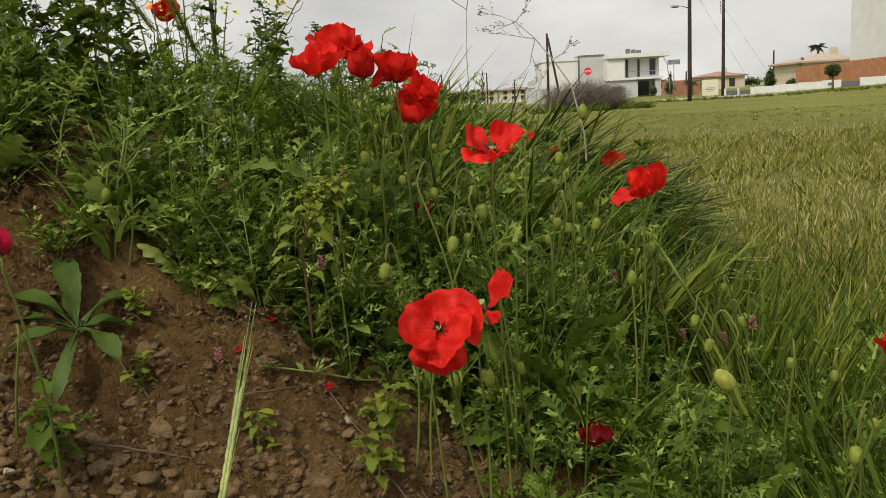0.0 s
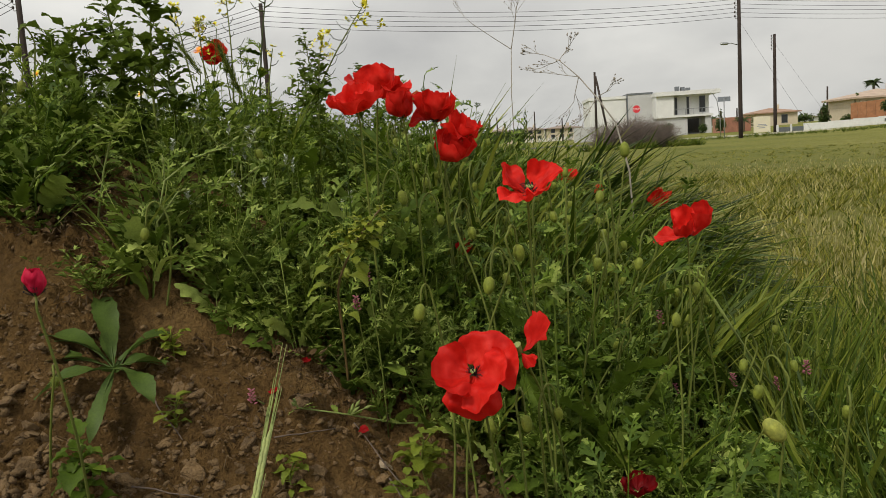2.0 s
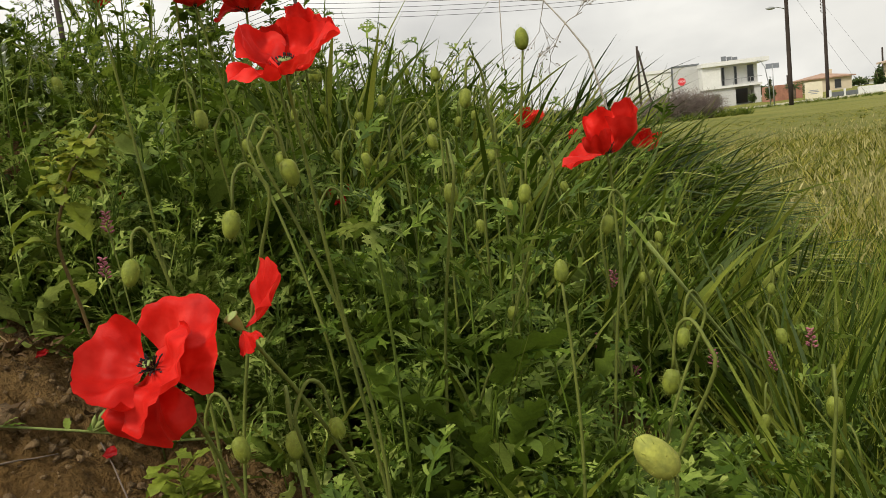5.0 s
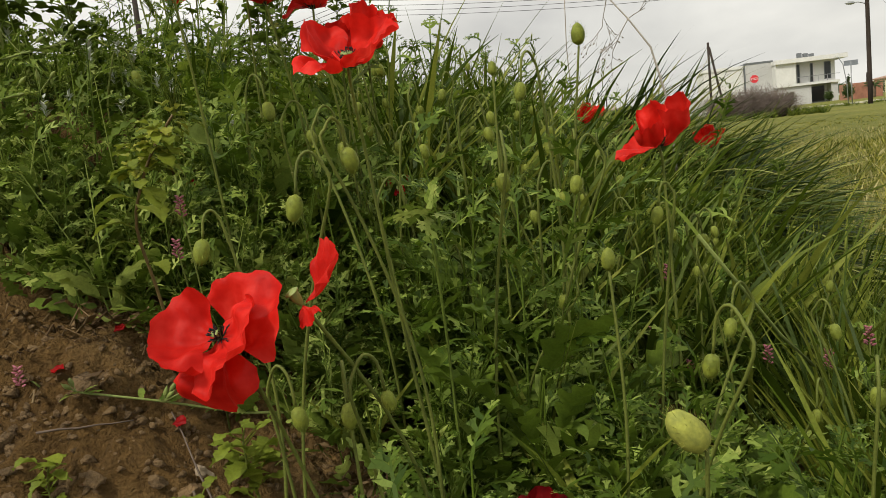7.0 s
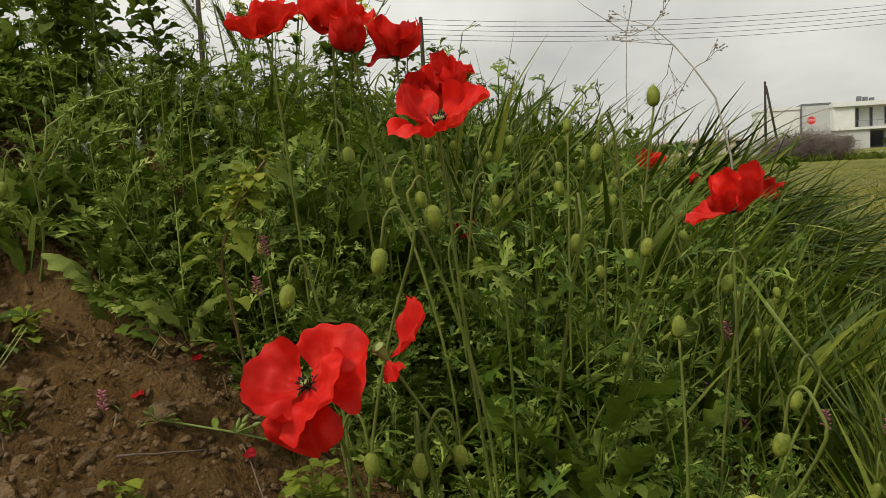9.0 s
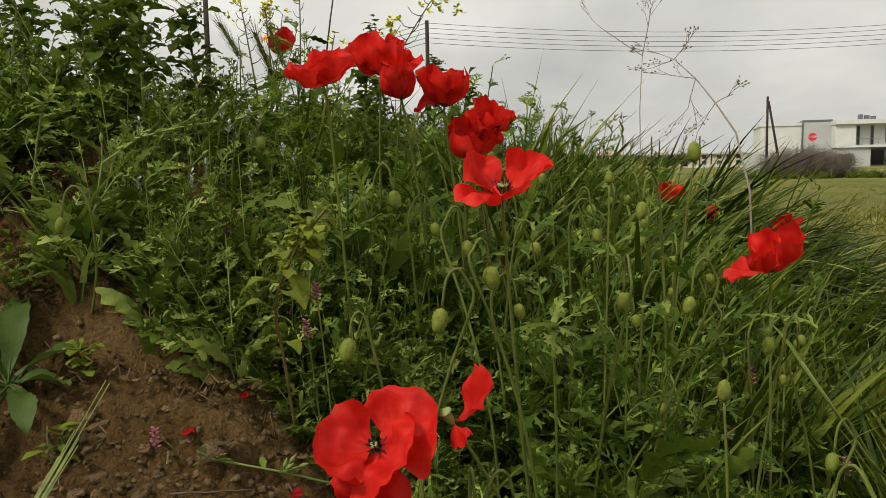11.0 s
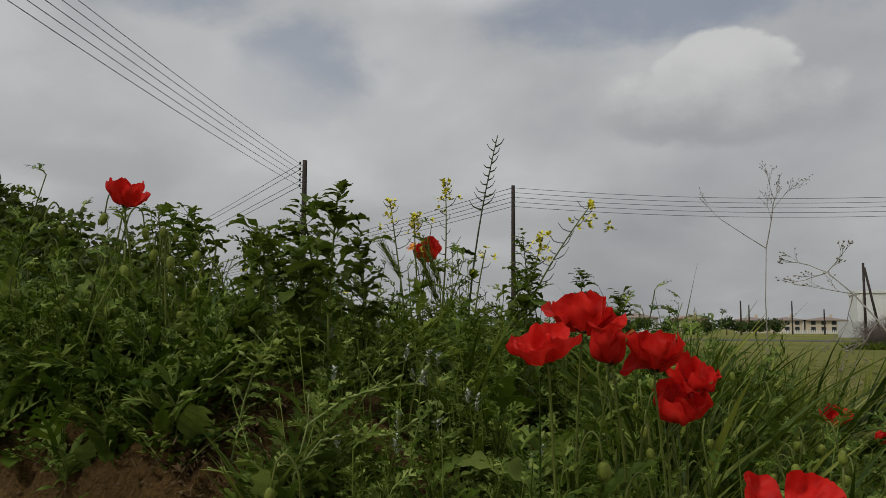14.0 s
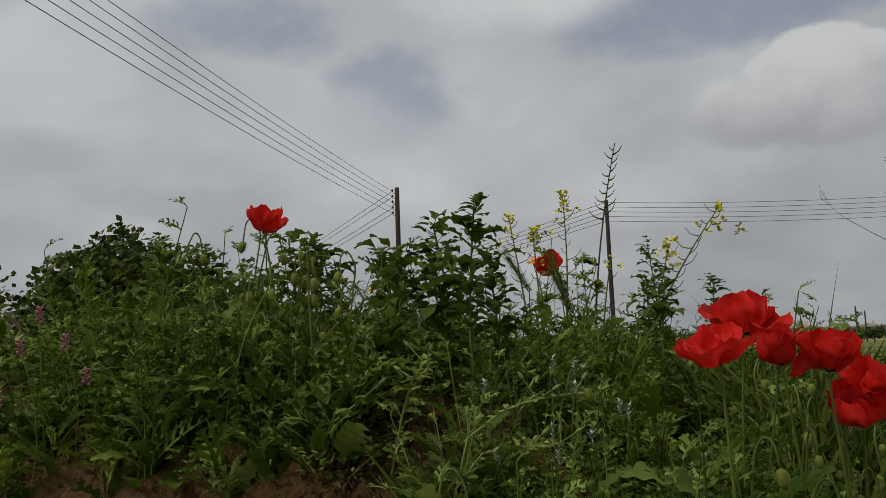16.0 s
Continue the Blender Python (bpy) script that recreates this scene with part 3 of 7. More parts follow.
POLE_A, POLE_B, POLE_C, POLE_D = (15.0, 55.0, 0.0), (23.4, 75.0, 0.0), (-20.0, 33.4, 0.0), (-13.15, 45.0, 0.0)
POLE_E, POLE_F, POLE_G = (-150.0, 140.0, 0.0), (-7.9, -6.6, 0.0), (52.0, 63.0, 0.0)
pole(POLE_A, 8.95, "dark brown wooden utility pole with a street lamp", lamp=True)
pole(POLE_B, 8.5, "dark wooden utility pole beside the white boundary wall", radius=0.17)
pole(POLE_C, 8.75, "dark wooden utility pole behind the weeds on the bank", lamp=True)
pole(POLE_D, 9.05, "plain dark wooden utility pole behind the bank", arms=False)
pole(POLE_E, 9.0, "distant wooden utility pole", arms=False)
pole(POLE_F, 9.0, "wooden utility pole past the end of the bank")
pole(POLE_G, 8.9, "wooden utility pole beyond the houses")
for k in range(5):
    dz = 0.15 + 0.27 * k
    wa, wd = (POLE_A[0] - 0.26, POLE_A[1], 8.95 - dz), (POLE_D[0], POLE_D[1] - 0.12, 9.05 - dz)
    wc = (POLE_C[0] - 0.26, POLE_C[1], 8.75 - dz)
    wire(wd, wa, 0.55, radius=0.013)
    wire(wa, (POLE_G[0], POLE_G[1], 8.8 - dz), 0.6, radius=0.013)
    wire(wd, (POLE_E[0], POLE_E[1], 9.0 - dz), 2.0, radius=0.016)
    wire(wc, (POLE_F[0] - 0.26, POLE_F[1], 8.95 - dz), 0.35, radius=0.011)
    if k != 2:
        wire(wc, (POLE_E[0] - 6, POLE_E[1], 9.0 - dz), 2.0, radius=0.016)
wire((15.1, 55, 7.3), (20.6, 58, 0.0), 0.02, "guy_wire", "slanting guy wire of a wooden pole", 0.006, "guy wires")
wire((23.5, 75, 7.6), (29.0, 76, 0.0), 0.02, "guy_wire", "slanting guy wire of a wooden pole", 0.007, "guy wires")

# braced pair of posts before the white house
pp = thing("braced_post", (8.34, 80, 0), "dark wooden post with a slanting brace", "post")
g = Geo()
g.tube([(0, 0, -0.2), (0, 0, 6.7)], 0.12, 0.1, 8)
part("post", g, M_POLE, pp)
g = Geo()
g.tube([(1.25, 0, -0.2), (0.08, 0, 6.3)], 0.11, 0.1, 8)
part("brace", g, M_POLE, pp)
for x, y, h in ((4.6, 150, 5.6), (-3, 128, 5.0), (40.8, 110, 5.1), (9.5, 150, 4.2), (33.5, 125, 3.4), (-2.2, 150, 5.0)):
    pole((x, y, 0), h, "thin distant wooden pole", arms=False, radius=0.14, group="distant poles")

# bent grey lamp post by the kerb
lp = thing("street_post", (15.6, 62.5, 0), "thin bent grey metal post by the road", "post")
g = Geo()
g.tube([(0, 0, -0.1), (-0.05, 0, 1.5), (-0.25, 0, 2.8), (-0.55, 0, 3.3), (-0.75, 0, 3.35)], 0.035, 0.025, 6)
part("shaft", g, M_METAL, lp)


def sign_on_post(base, h, name, label, category):
    p = thing(name, base, label, category)
    g = Geo()
    g.tube([(0, 0, -0.1), (0, 0, h)], 0.04, 0.04, 8)
    part("post", g, M_METAL, p)
    return p


# octagonal stop sign
ss = sign_on_post((13.65, 90, 0), 3.2, "stop_sign", "red octagonal stop sign on a grey metal post", "road sign")
g = Geo()
R8 = 0.42
ring = [(R8 * math.cos(math.pi / 8 + k * math.pi / 4), R8 * math.sin(math.pi / 8 + k * math.pi / 4)) for k in range(8)]
g.add([(x, -0.05, 3.25 + z) for x, z in ring] + [(x, -0.02, 3.25 + z) for x, z in ring],
      [tuple(range(8)), tuple(reversed(range(8, 16)))] + [(k, 8 + k, 8 + (k + 1) % 8, (k + 1) % 8) for k in range(8)])
part("sign_plate", g, M_RED, ss, shade=False)
txt = bpy.data.curves.new("stop_word", "FONT")
txt.body, txt.size, txt.align_x, txt.align_y, txt.extrude = "STOP", 0.30, "CENTER", "CENTER", 0.004
tmp = bpy.data.objects.new("stop_word", txt)
word = bpy.data.meshes.new_from_object(tmp)
word.materials.clear()
word.materials.append(M_LETTER)
bpy.data.objects.remove(tmp)
wo = new("lettering", word)
wo.parent, wo.location, wo.rotation_euler = ss, (0, -0.056, 3.25), (radians(90), 0, 0)

# street name plate
sp = sign_on_post((14.6, 57.5, 0), 2.75, "street_sign", "grey street name sign on a thin post", "road sign")
g = Geo()
g.box((-0.42, -0.03, 2.5), (0.42, 0.0, 2.82))
part("sign_plate", g, M_SIGNGREY, sp, shade=False)

# billboard of pale board with bars of writing
bb = thing("notice_board", (22.25, 75, 0), "cream notice board on two short posts", "sign board")
g = Geo()
g.box((-0.72, -0.04, 0.1), (0.72, 0.0, 1.5))
part("panel", g, M_BOARD, bb, shade=False)
for x in (-0.6, 0.6):
    g = Geo()
    g.box((x - 0.04, 0.0, -0.1), (x + 0.04, 0.08, 1.45))
    part("post", g, M_METAL, bb, shade=False)
for k, (w, z) in enumerate(((0.7, 0.78), (0.9, 0.66), (0.55, 0.5))):
    g = Geo()
    g.box((-w / 2, -0.047, z - 0.03), (w / 2, -0.041, z + 0.03))
    part("writing_bar", g, M_SIGNGREY, bb, shade=False)


# ---- buildings ----
def window(parent, x0, x1, z0, z1, y, depth=0.12):
    g = Geo()
    for lo, hi in (((x0, y - 0.02, z0), (x0 + 0.07, y + depth, z1)), ((x1 - 0.07, y - 0.02, z0), (x1, y + depth, z1)),
                   ((x0 + 0.07, y - 0.02, z1 - 0.07), (x1 - 0.07, y + depth, z1)), ((x0 + 0.07, y - 0.02, z0), (x1 - 0.07, y + depth, z0 + 0.07))):
        g.box(lo, hi)
    fr = part("window", g, M_GATE, parent, "dark framed window", shade=False)
    g = Geo()
    g.box((x0 + 0.07, y + 0.0, z0 + 0.07), (x1 - 0.07, y + 0.03, z1 - 0.07))
    part("pane", g, M_DARKGLASS, fr, shade=False)


vh = thing("modern_house", (11.4, 114, 0), "white flat-roofed modern two-storey house", "house")
g = Geo()
g.box((0.0, 4.0, 0.0), (5.1, 14, 5.55))
g.box((-0.15, 3.85, 5.553), (5.1, 14.1, 5.95))
g.box((0.35, 3.93, 2.2), (0.6, 3.995, 5.4))
part("garage_block", g, M_WHITE, vh, shade=False)
g = Geo()
g.box((5.25, 3.4, 0.0), (8.75, 13, 5.95))
part("middle_block", g, M_GREYWALL, vh, shade=False)
g = Geo()
for lo, hi in (((5.1, 3.35, 0.0), (5.25, 3.6, 6.2)), ((5.25, 3.35, 5.953), (8.75, 13, 6.2)), ((8.75, 3.35, 0.0), (9.0, 3.6, 5.953))):
    g.box(lo, hi)
part("dark_trim", g, M_GATE, vh, shade=False)
g = Geo()
g.box((8.6, 0.6, 2.45), (11.0, 12, 5.4))
g.box((11.0, 0.6, 2.45), (16.2, 12, 2.75))
g.box((11.0, 2.2, 2.753), (16.0, 12, 5.4))
part("upper_storey", g, M_WHITE, vh, shade=False)
g = Geo()
g.box((8.5, 0.2, 5.403), (17.1, 12.2, 5.95))
part("roof_slab", g, M_WHITE, vh, shade=False)
g = Geo()
g.box((8.75, 0.9, 0.0), (12.8, 11, 2.447))
g.box((15.2, 0.9, 0.0), (16.0, 11, 2.447))
g.box((12.8, 3.0, 0.0), (15.2, 11, 2.447))
part("ground_storey", g, M_GREYWALL, vh, shade=False)
for x0, x1, z0, z1, y in ((11.4, 11.75, 2.8, 5.2, 2.1), (13.0, 13.35, 2.8, 5.2, 2.1), (14.7, 15.5, 3.0, 5.2, 2.1), (13.2, 14.8, 0.2, 2.2, 2.9)):
    window(vh, x0, x1, z0, z1, y)
g = Geo()
for k in range(4):
    g.box((11.4 + 1.1 * k, 0.62, 2.753), (11.45 + 1.1 * k, 0.68, 3.5))
g.box((11.0, 0.62, 3.5), (16.2, 0.68, 3.56))
part("balcony_rail", g, M_METAL, vh, shade=False)
for k in range(3):
    g = Geo()
    g.box((11.9 + 0.75 * k, 4, 5.953), (12.45 + 0.75 * k, 4.6, 6.75 - 0.12 * k))
    part("roof_unit", g, M_GATE, vh, "dark grey roof unit", shade=False)

single("yard_wall", (lambda q: (q.box((7.6, 99, 0), (11.6, 99.3, 1.75)), q)[1])(Geo()), M_GREYWALL, "low grey rendered yard wall by the white house", "wall", shade=False)

# rusty slatted container
ct = thing("container", (25.4, 100, 0), "rusty red corrugated shipping container", "container")
g = Geo()
g.box((0, 0, 0.05), (3.0, 6, 1.85))
part("body", g, M_RUST, ct, shade=False)
for k in range(14):
    g = Geo()
    g.box((0.05 + k * 0.21, -0.06, 0.1), (0.16 + k * 0.21, -0.003, 1.8))
    part("rib", g, M_RUST, ct, shade=False)


def hip_house(base, w, d, h, rise, wall_mat, roof_mat, label, windows, over=0.5):
    hs = thing("house", base, label, "house", "village houses")
    g = Geo()
    g.box((0, 0, -0.2), (w, d, h))
    part("wall", g, wall_mat, hs, shade=False)
    g = Geo()
    rl = min(w, d) / 2
    g.add([(-over, -over, h), (w + over, -over, h), (w + over, d + over, h), (-over, d + over, h), (-over, -over, h + 0.18), (w + over, -over, h + 0.18), (w + over, d + over, h + 0.18), (-over, d + over, h + 0.18), (rl, d / 2, h + rise), (w - rl, d / 2, h + rise)],
          [(3, 2, 1, 0), (0, 1, 5, 4), (1, 2, 6, 5), (2, 3, 7, 6), (3, 0, 4, 7), (4, 5, 9, 8), (5, 6, 9), (6, 7, 8, 9), (7, 4, 8)])
    part("roof", g, roof_mat, hs, shade=False)
    for x0, x1, z0, z1 in windows:
        window(hs, x0, x1, z0, z1, -0.03)
    g = Geo()
    g.box((w * 0.62, d * 0.4, h + rise * 0.5), (w * 0.62 + 0.6, d * 0.4 + 0.6, h + rise + 0.5))
    part("chimney", g, wall_mat, hs, shade=False)
    return hs


hip_house((40.6, 140, 0), 6.6, 8, 2.5, 0.95, M_CREAM, M_ROOF, "low cream house with an orange clay roof", [(4.0, 5.0, 0.8, 2.2)])
hip_house((34.2, 84, 0), 6.6, 8, 2.7, 1.0, M_CREAM, M_ROOF_TAN, "cream house with a shallow clay tile roof", [(1.0, 1.9, 1.2, 2.2)])
vwin = [(1.0 + 1.9 * k, 1.9 + 1.9 * k, z, z + 1.0) for k in range(3) for z in (0.4, 1.75)]
for x, w in ((-5.5, 6.2), (1.2, 6.4), (8.0, 7.4)):
    hip_house((x, 182, 0), w, 7, 2.6, 0.8, M_CREAM, M_ROOF_GREY, "small pale village house with a brown hipped roof", vwin)
hip_house((-32, 190, 0), 9, 8, 3.2, 1.2, M_WHITE, M_ROOF_GREY, "distant white village house with a hipped roof", vwin)
hip_house((-20, 196, 0), 8, 8, 3.0, 1.1, M_CREAM, M_ROOF, "distant cream village house with a clay roof", vwin)
hip_house((66, 200, 0), 7, 7, 1.7, 0.6, M_WHITE, M_ROOF_GREY, "distant low white house with a brown roof", [(1.0, 2.0, 0.4, 1.3), (4.0, 5.0, 0.4, 1.3)])

# white boundary wall with two grey gates, stepping up with the ground
fw = thing("boundary_wall", (22.6, 72, -0.25), "long white rendered garden wall with dark gates", "wall")
for x0, x1, dz in ((0.0, 0.14, 0.0), (1.12, 1.24, 0.0), (2.2, 4.2, 0.02), (4.2, 6.2, 0.09), (6.2, 8.2, 0.16), (8.2, 9.75, 0.22), (11.3, 13.4, 0.32), (13.4, 16.5, 0.40), (16.5, 20, 0.5)):
    g = Geo()
    g.box((x0, -0.04 * x0, -0.5), (x1, -0.04 * x0 + 0.2, 0.90 + dz))
    part("wall_panel", g, M_WHITE, fw, shade=False)
for x0, x1, dz in ((0.14, 1.12, 0.0), (1.24, 2.2, 0.0), (9.75, 11.3, 0.26)):
    g = Geo()
    g.box((x0 + 0.02, -0.04 * x0 + 0.05, -0.4), (x1 - 0.02, -0.04 * x0 + 0.1, 0.70 + dz))
    for k in range(4):
        xx = x0 + 0.1 + (x1 - x0 - 0.25) * k / 3
        g.box((xx, -0.04 * x0 + 0.02, -0.3), (xx + 0.05, -0.04 * x0 + 0.047, 0.64 + dz))
    part("gate", g, M_GATE, fw, "dark grey metal gate", shade=False)
g = Geo()
g.box((8.6, -0.40, 0.72), (9.1, -0.34, 0.92))
part("letter_box", g, M_GATE, fw, shade=False)

# board fence on a raised garden
wf = thing("board_fence", (29.1, 73.2, 0), "tall reddish-brown wooden board fence", "fence")
for k in range(52):
    x = k * 0.185
    g = Geo()
    g.box((x, -0.05 * (k % 2) * 0.3, 0.0), (x + 0.17, 0.03, 2.1 + 0.012 * k + 0.02 * (k % 3)))
    part("board", g, M_WOOD, wf, shade=False)

# plain tall pale building past the fence
tb = thing("tall_building", (38.2, 74, 0), "tall plain pale rendered building", "building")
g = Geo()
g.box((0, 0, 0), (9, 9, 9.5))
part("wall", g, M_WHITE, tb, shade=False)
for k in range(3):
    window(tb, 3.0 + 1.9 * k, 4.0 + 1.9 * k, 5.6, 7.2, -0.03)


# ---- far trees and bushes ----
def crown(centre, radii, count, size, squash=1.0, seed=0, taper=None):
    """Leaf clumps filling an uneven crown."""
    rs = random.Random(seed)
    g = Geo()
    done = 0
    while done < count:
        u = Vector((rs.gauss(0, 1), rs.gauss(0, 1), rs.gauss(0, 1))).normalized()
        r = rs.random() ** 0.45
        lump = 0.72 + 0.42 * noise.noise(u * 2.3 + Vector((seed, 0, 0)))
        p = Vector((u.x * radii[0], u.y * radii[1], u.z * radii[2])) * r * lump
        if taper is not None:
            k = 1 - (p.z / radii[2] * 0.5 + 0.5) * taper
            p.x, p.y = p.x * k, p.y * k
        d = Vector((rs.uniform(-1, 1), rs.uniform(-1, 1), rs.uniform(-0.4, 1))).normalized()
        s = d.orthogonal().normalized() * size * rs.uniform(0.3, 0.5)
        q = Vector(centre) + p
        e = q + d * size * rs.uniform(0.7, 1.3)
        m = (q + e) / 2 + d.cross(s) * 0.3
        g.add([q, m + s, e, m - s], [(0, 1, 2, 3)])
        done += 1
    return g


def tree(base, h, radii, count, size, label, trunk=0.1, seed=0, taper=None, mat=None, name="tree", category="tree", group=""):
    t = thing(name, base, label, category, group)
    g = Geo()
    top = h - radii[2]
    g.tube([(0, 0, -0.1), (0.03, 0, top * 0.5), (0, 0.02, top + radii[2] * 0.4)], trunk, trunk * 0.4, 7)
    rs = random.Random(seed + 5)
    for k in range(5):
        a = k * 1.256 + rs.random()
        g.tube([(0, 0, top * 0.7), (math.cos(a) * radii[0] * 0.3, math.sin(a) * radii[1] * 0.3, top), (math.cos(a) * radii[0] * 0.6, math.sin(a) * radii[1] * 0.6, top + radii[2] * 0.5)], trunk * 0.5, trunk * 0.12, 5)
    part("trunk", g, M_BARK, t)
    part("crown", crown((0, 0, h - radii[2]), radii, count, size, seed=seed, taper=taper), mat or M_FARLEAF, t, shade=False)
    return t


tree((34.4, 85, 0), 3.7, (0.42, 0.42, 1.8), 900, 0.2, "slim dark green cypress behind the garden wall", seed=1, taper=0.5)
tree((29.4, 80, 0), 2.5, (0.95, 0.95, 1.2), 900, 0.22, "small dark conifer behind the garden wall", seed=2, taper=0.85)
tree((27.35, 62, 0), 2.15, (0.75, 0.75, 0.62), 1000, 0.16, "round clipped dark green garden tree", seed=3)
for k, (x, y, h, r) in enumerate(((20.2, 108, 1.9, 1.2), (25.6, 112, 1.5, 0.7), (30.8, 78, 1.4, 0.9), (32.6, 80, 1.5, 1.2), (23.9, 96, 2.0, 0.8), (33.5, 120, 2.3, 2.0))):
    tree((x, y, 0), h, (r, r, h * 0.5), 600, 0.2, "dark green garden shrub by the houses", 0.05, 10 + k, name="shrub", category="shrub", group="garden shrubs")
tree((27.9, 112, 0), 3.6, (0.3, 0.3, 1.7), 500, 0.18, "slim dark cypress beside the white house", seed=21, taper=0.4)
for k in range(16):
    x = -34 + k * 2.4 + rnd(-0.8, 0.8)
    tree((x, 118 + rnd(-6, 8), 0), rnd(1.7, 2.7), (rnd(1.4, 2.2), 1.5, rnd(0.9, 1.3)), 500, 0.34, "dark green hedge tree at the far end of the field", 0.1, 40 + k, group="far hedge trees")
for k in range(9):
    x = 34 + k * 4 + rnd(-1, 1)
    tree((x, 150 + rnd(-6, 8), 0), rnd(2.0, 3.2), (rnd(1.4, 2.6), 1.5, rnd(0.9, 1.4)), 400, 0.4, "dusty green tree among distant houses", 0.1, 70 + k, group="distant trees")

# palm
pm = thing("palm_tree", (40.1, 95, 0), "tall thin palm tree with a small crown", "tree")
g = Geo()
g.tube([(0, 0, -0.1), (0.1, 0, 2), (0.05, 0, 4.6)], 0.17, 0.13, 8)
part("trunk", g, M_BARK, pm)
g = Geo()
for k in range(22):
    a, e = rnd(0, 6.28), rnd(-0.3, 1.1)
    d = (math.cos(a), math.sin(a), e)
    for s in range(3):
        g.blade((0.05, 0, 4.6), (d[0] + rnd(-0.2, 0.2), d[1] + rnd(-0.2, 0.2), d[2]), rnd(0.9, 1.25), 0.22, (0, 0, -0.9), 4)
part("crown", g, M_PALM, pm, shade=False)
# fan palm by the container
pm = thing("palm_shrub", (26.4, 96, 0), "low bushy palm beside the container", "shrub")
g = Geo()
for k in range(40):
    a, e = rnd(0, 6.28), rnd(-0.1, 1.2)
    g.blade((0, 0, 1.4), (math.cos(a), math.sin(a), e), rnd(0.9, 1.3), 0.16, (0, 0, -0.7), 4)
part("crown", g, M_PALM, pm, shade=False)
g = Geo()
g.tube([(0, 0, -0.1), (0, 0, 1.45)], 0.2, 0.18, 8)
part("trunk", g, M_BARK, pm)

# dead grey-brown shrub at the end of the bank
db = thing("dry_shrub", (6.2, 42, 0), "leafless grey-brown dry shrub in the field", "shrub")
g = Geo()
rs = random.Random(9)
for k in range(800):
    a, r = rs.uniform(0, 6.28), rs.random() ** 0.5
    x0, y0 = 1.5 * r * math.cos(a), 0.8 * r * math.sin(a)
    p = Vector((x0, y0, 0))
    d = Vector((x0 * 0.55 + rs.gauss(0, 0.25), y0 * 0.5 + rs.gauss(0, 0.25), 0.9)).normalized()
    L = rs.uniform(0.8, 1.5) * (1.15 - 0.3 * r)
    pts = [p]
    for i in range(4):
        d = (d + Vector((rs.gauss(0, 0.18), rs.gauss(0, 0.18), rs.gauss(0, 0.1)))).normalized()
        pts.append(pts[-1] + d * L / 4)
    g.tube(pts, 0.013, 0.005, 3, False)
    for i in (1, 2, 3, 4):
        for j in range(3):
            e = Vector((rs.gauss(0, 1), rs.gauss(0, 1), rs.gauss(0.4, 0.7))).normalized() * rs.uniform(0.2, 0.45)
            g.tube([pts[i], pts[i] + e], 0.007, 0.003, 3, False)
part("branch_work", g, M_DRYBUSH, db, shade=False)["kind"] = "stuff"

# white picket row before the village
pf = thing("picket_fence", (3.0, 172, 0), "low white picket fence before village houses", "fence")
for k in range(34):
    g = Geo()
    g.box((k * 0.3, 0, -0.4), (k * 0.3 + 0.16, 0.06, 0.75))
    part("picket", g, M_WHITE, pf, shade=False)


# ---- plants of the bank ----


def stem_path(base, top, n=7, hook=0.0, sway=0.015, seed=0):
    base, top = Vector(base), Vector(top)
    rs = random.Random(seed)
    s = Vector((rs.uniform(-1, 1), rs.uniform(-1, 1), 0)) * sway
    pts = []
    for i in range(n + 1):
        t = i / n
        p = base.lerp(top, t)
        p += s * math.sin(math.pi * t) + (Vector((top.x - base.x, top.y - base.y, 0)) * (t * t - t) * 0.5)
        pts.append(p)
    return pts


def rounded(pts, steps=3):
    """The points with a smooth curve run through them."""
    P = [pts[0]] + list(pts) + [pts[-1]]
    out = []
    for i in range(1, len(P) - 2):
        a, b, c, d = P[i - 1], P[i], P[i + 1], P[i + 2]
        for k in range(steps):
            t = k / steps
            out.append(0.5 * (2 * b + (c - a) * t + (2 * a - 5 * b + 4 * c - d) * t * t + (3 * b - a - 3 * c + d) * t ** 3))
    out.append(P[-1])
    return out


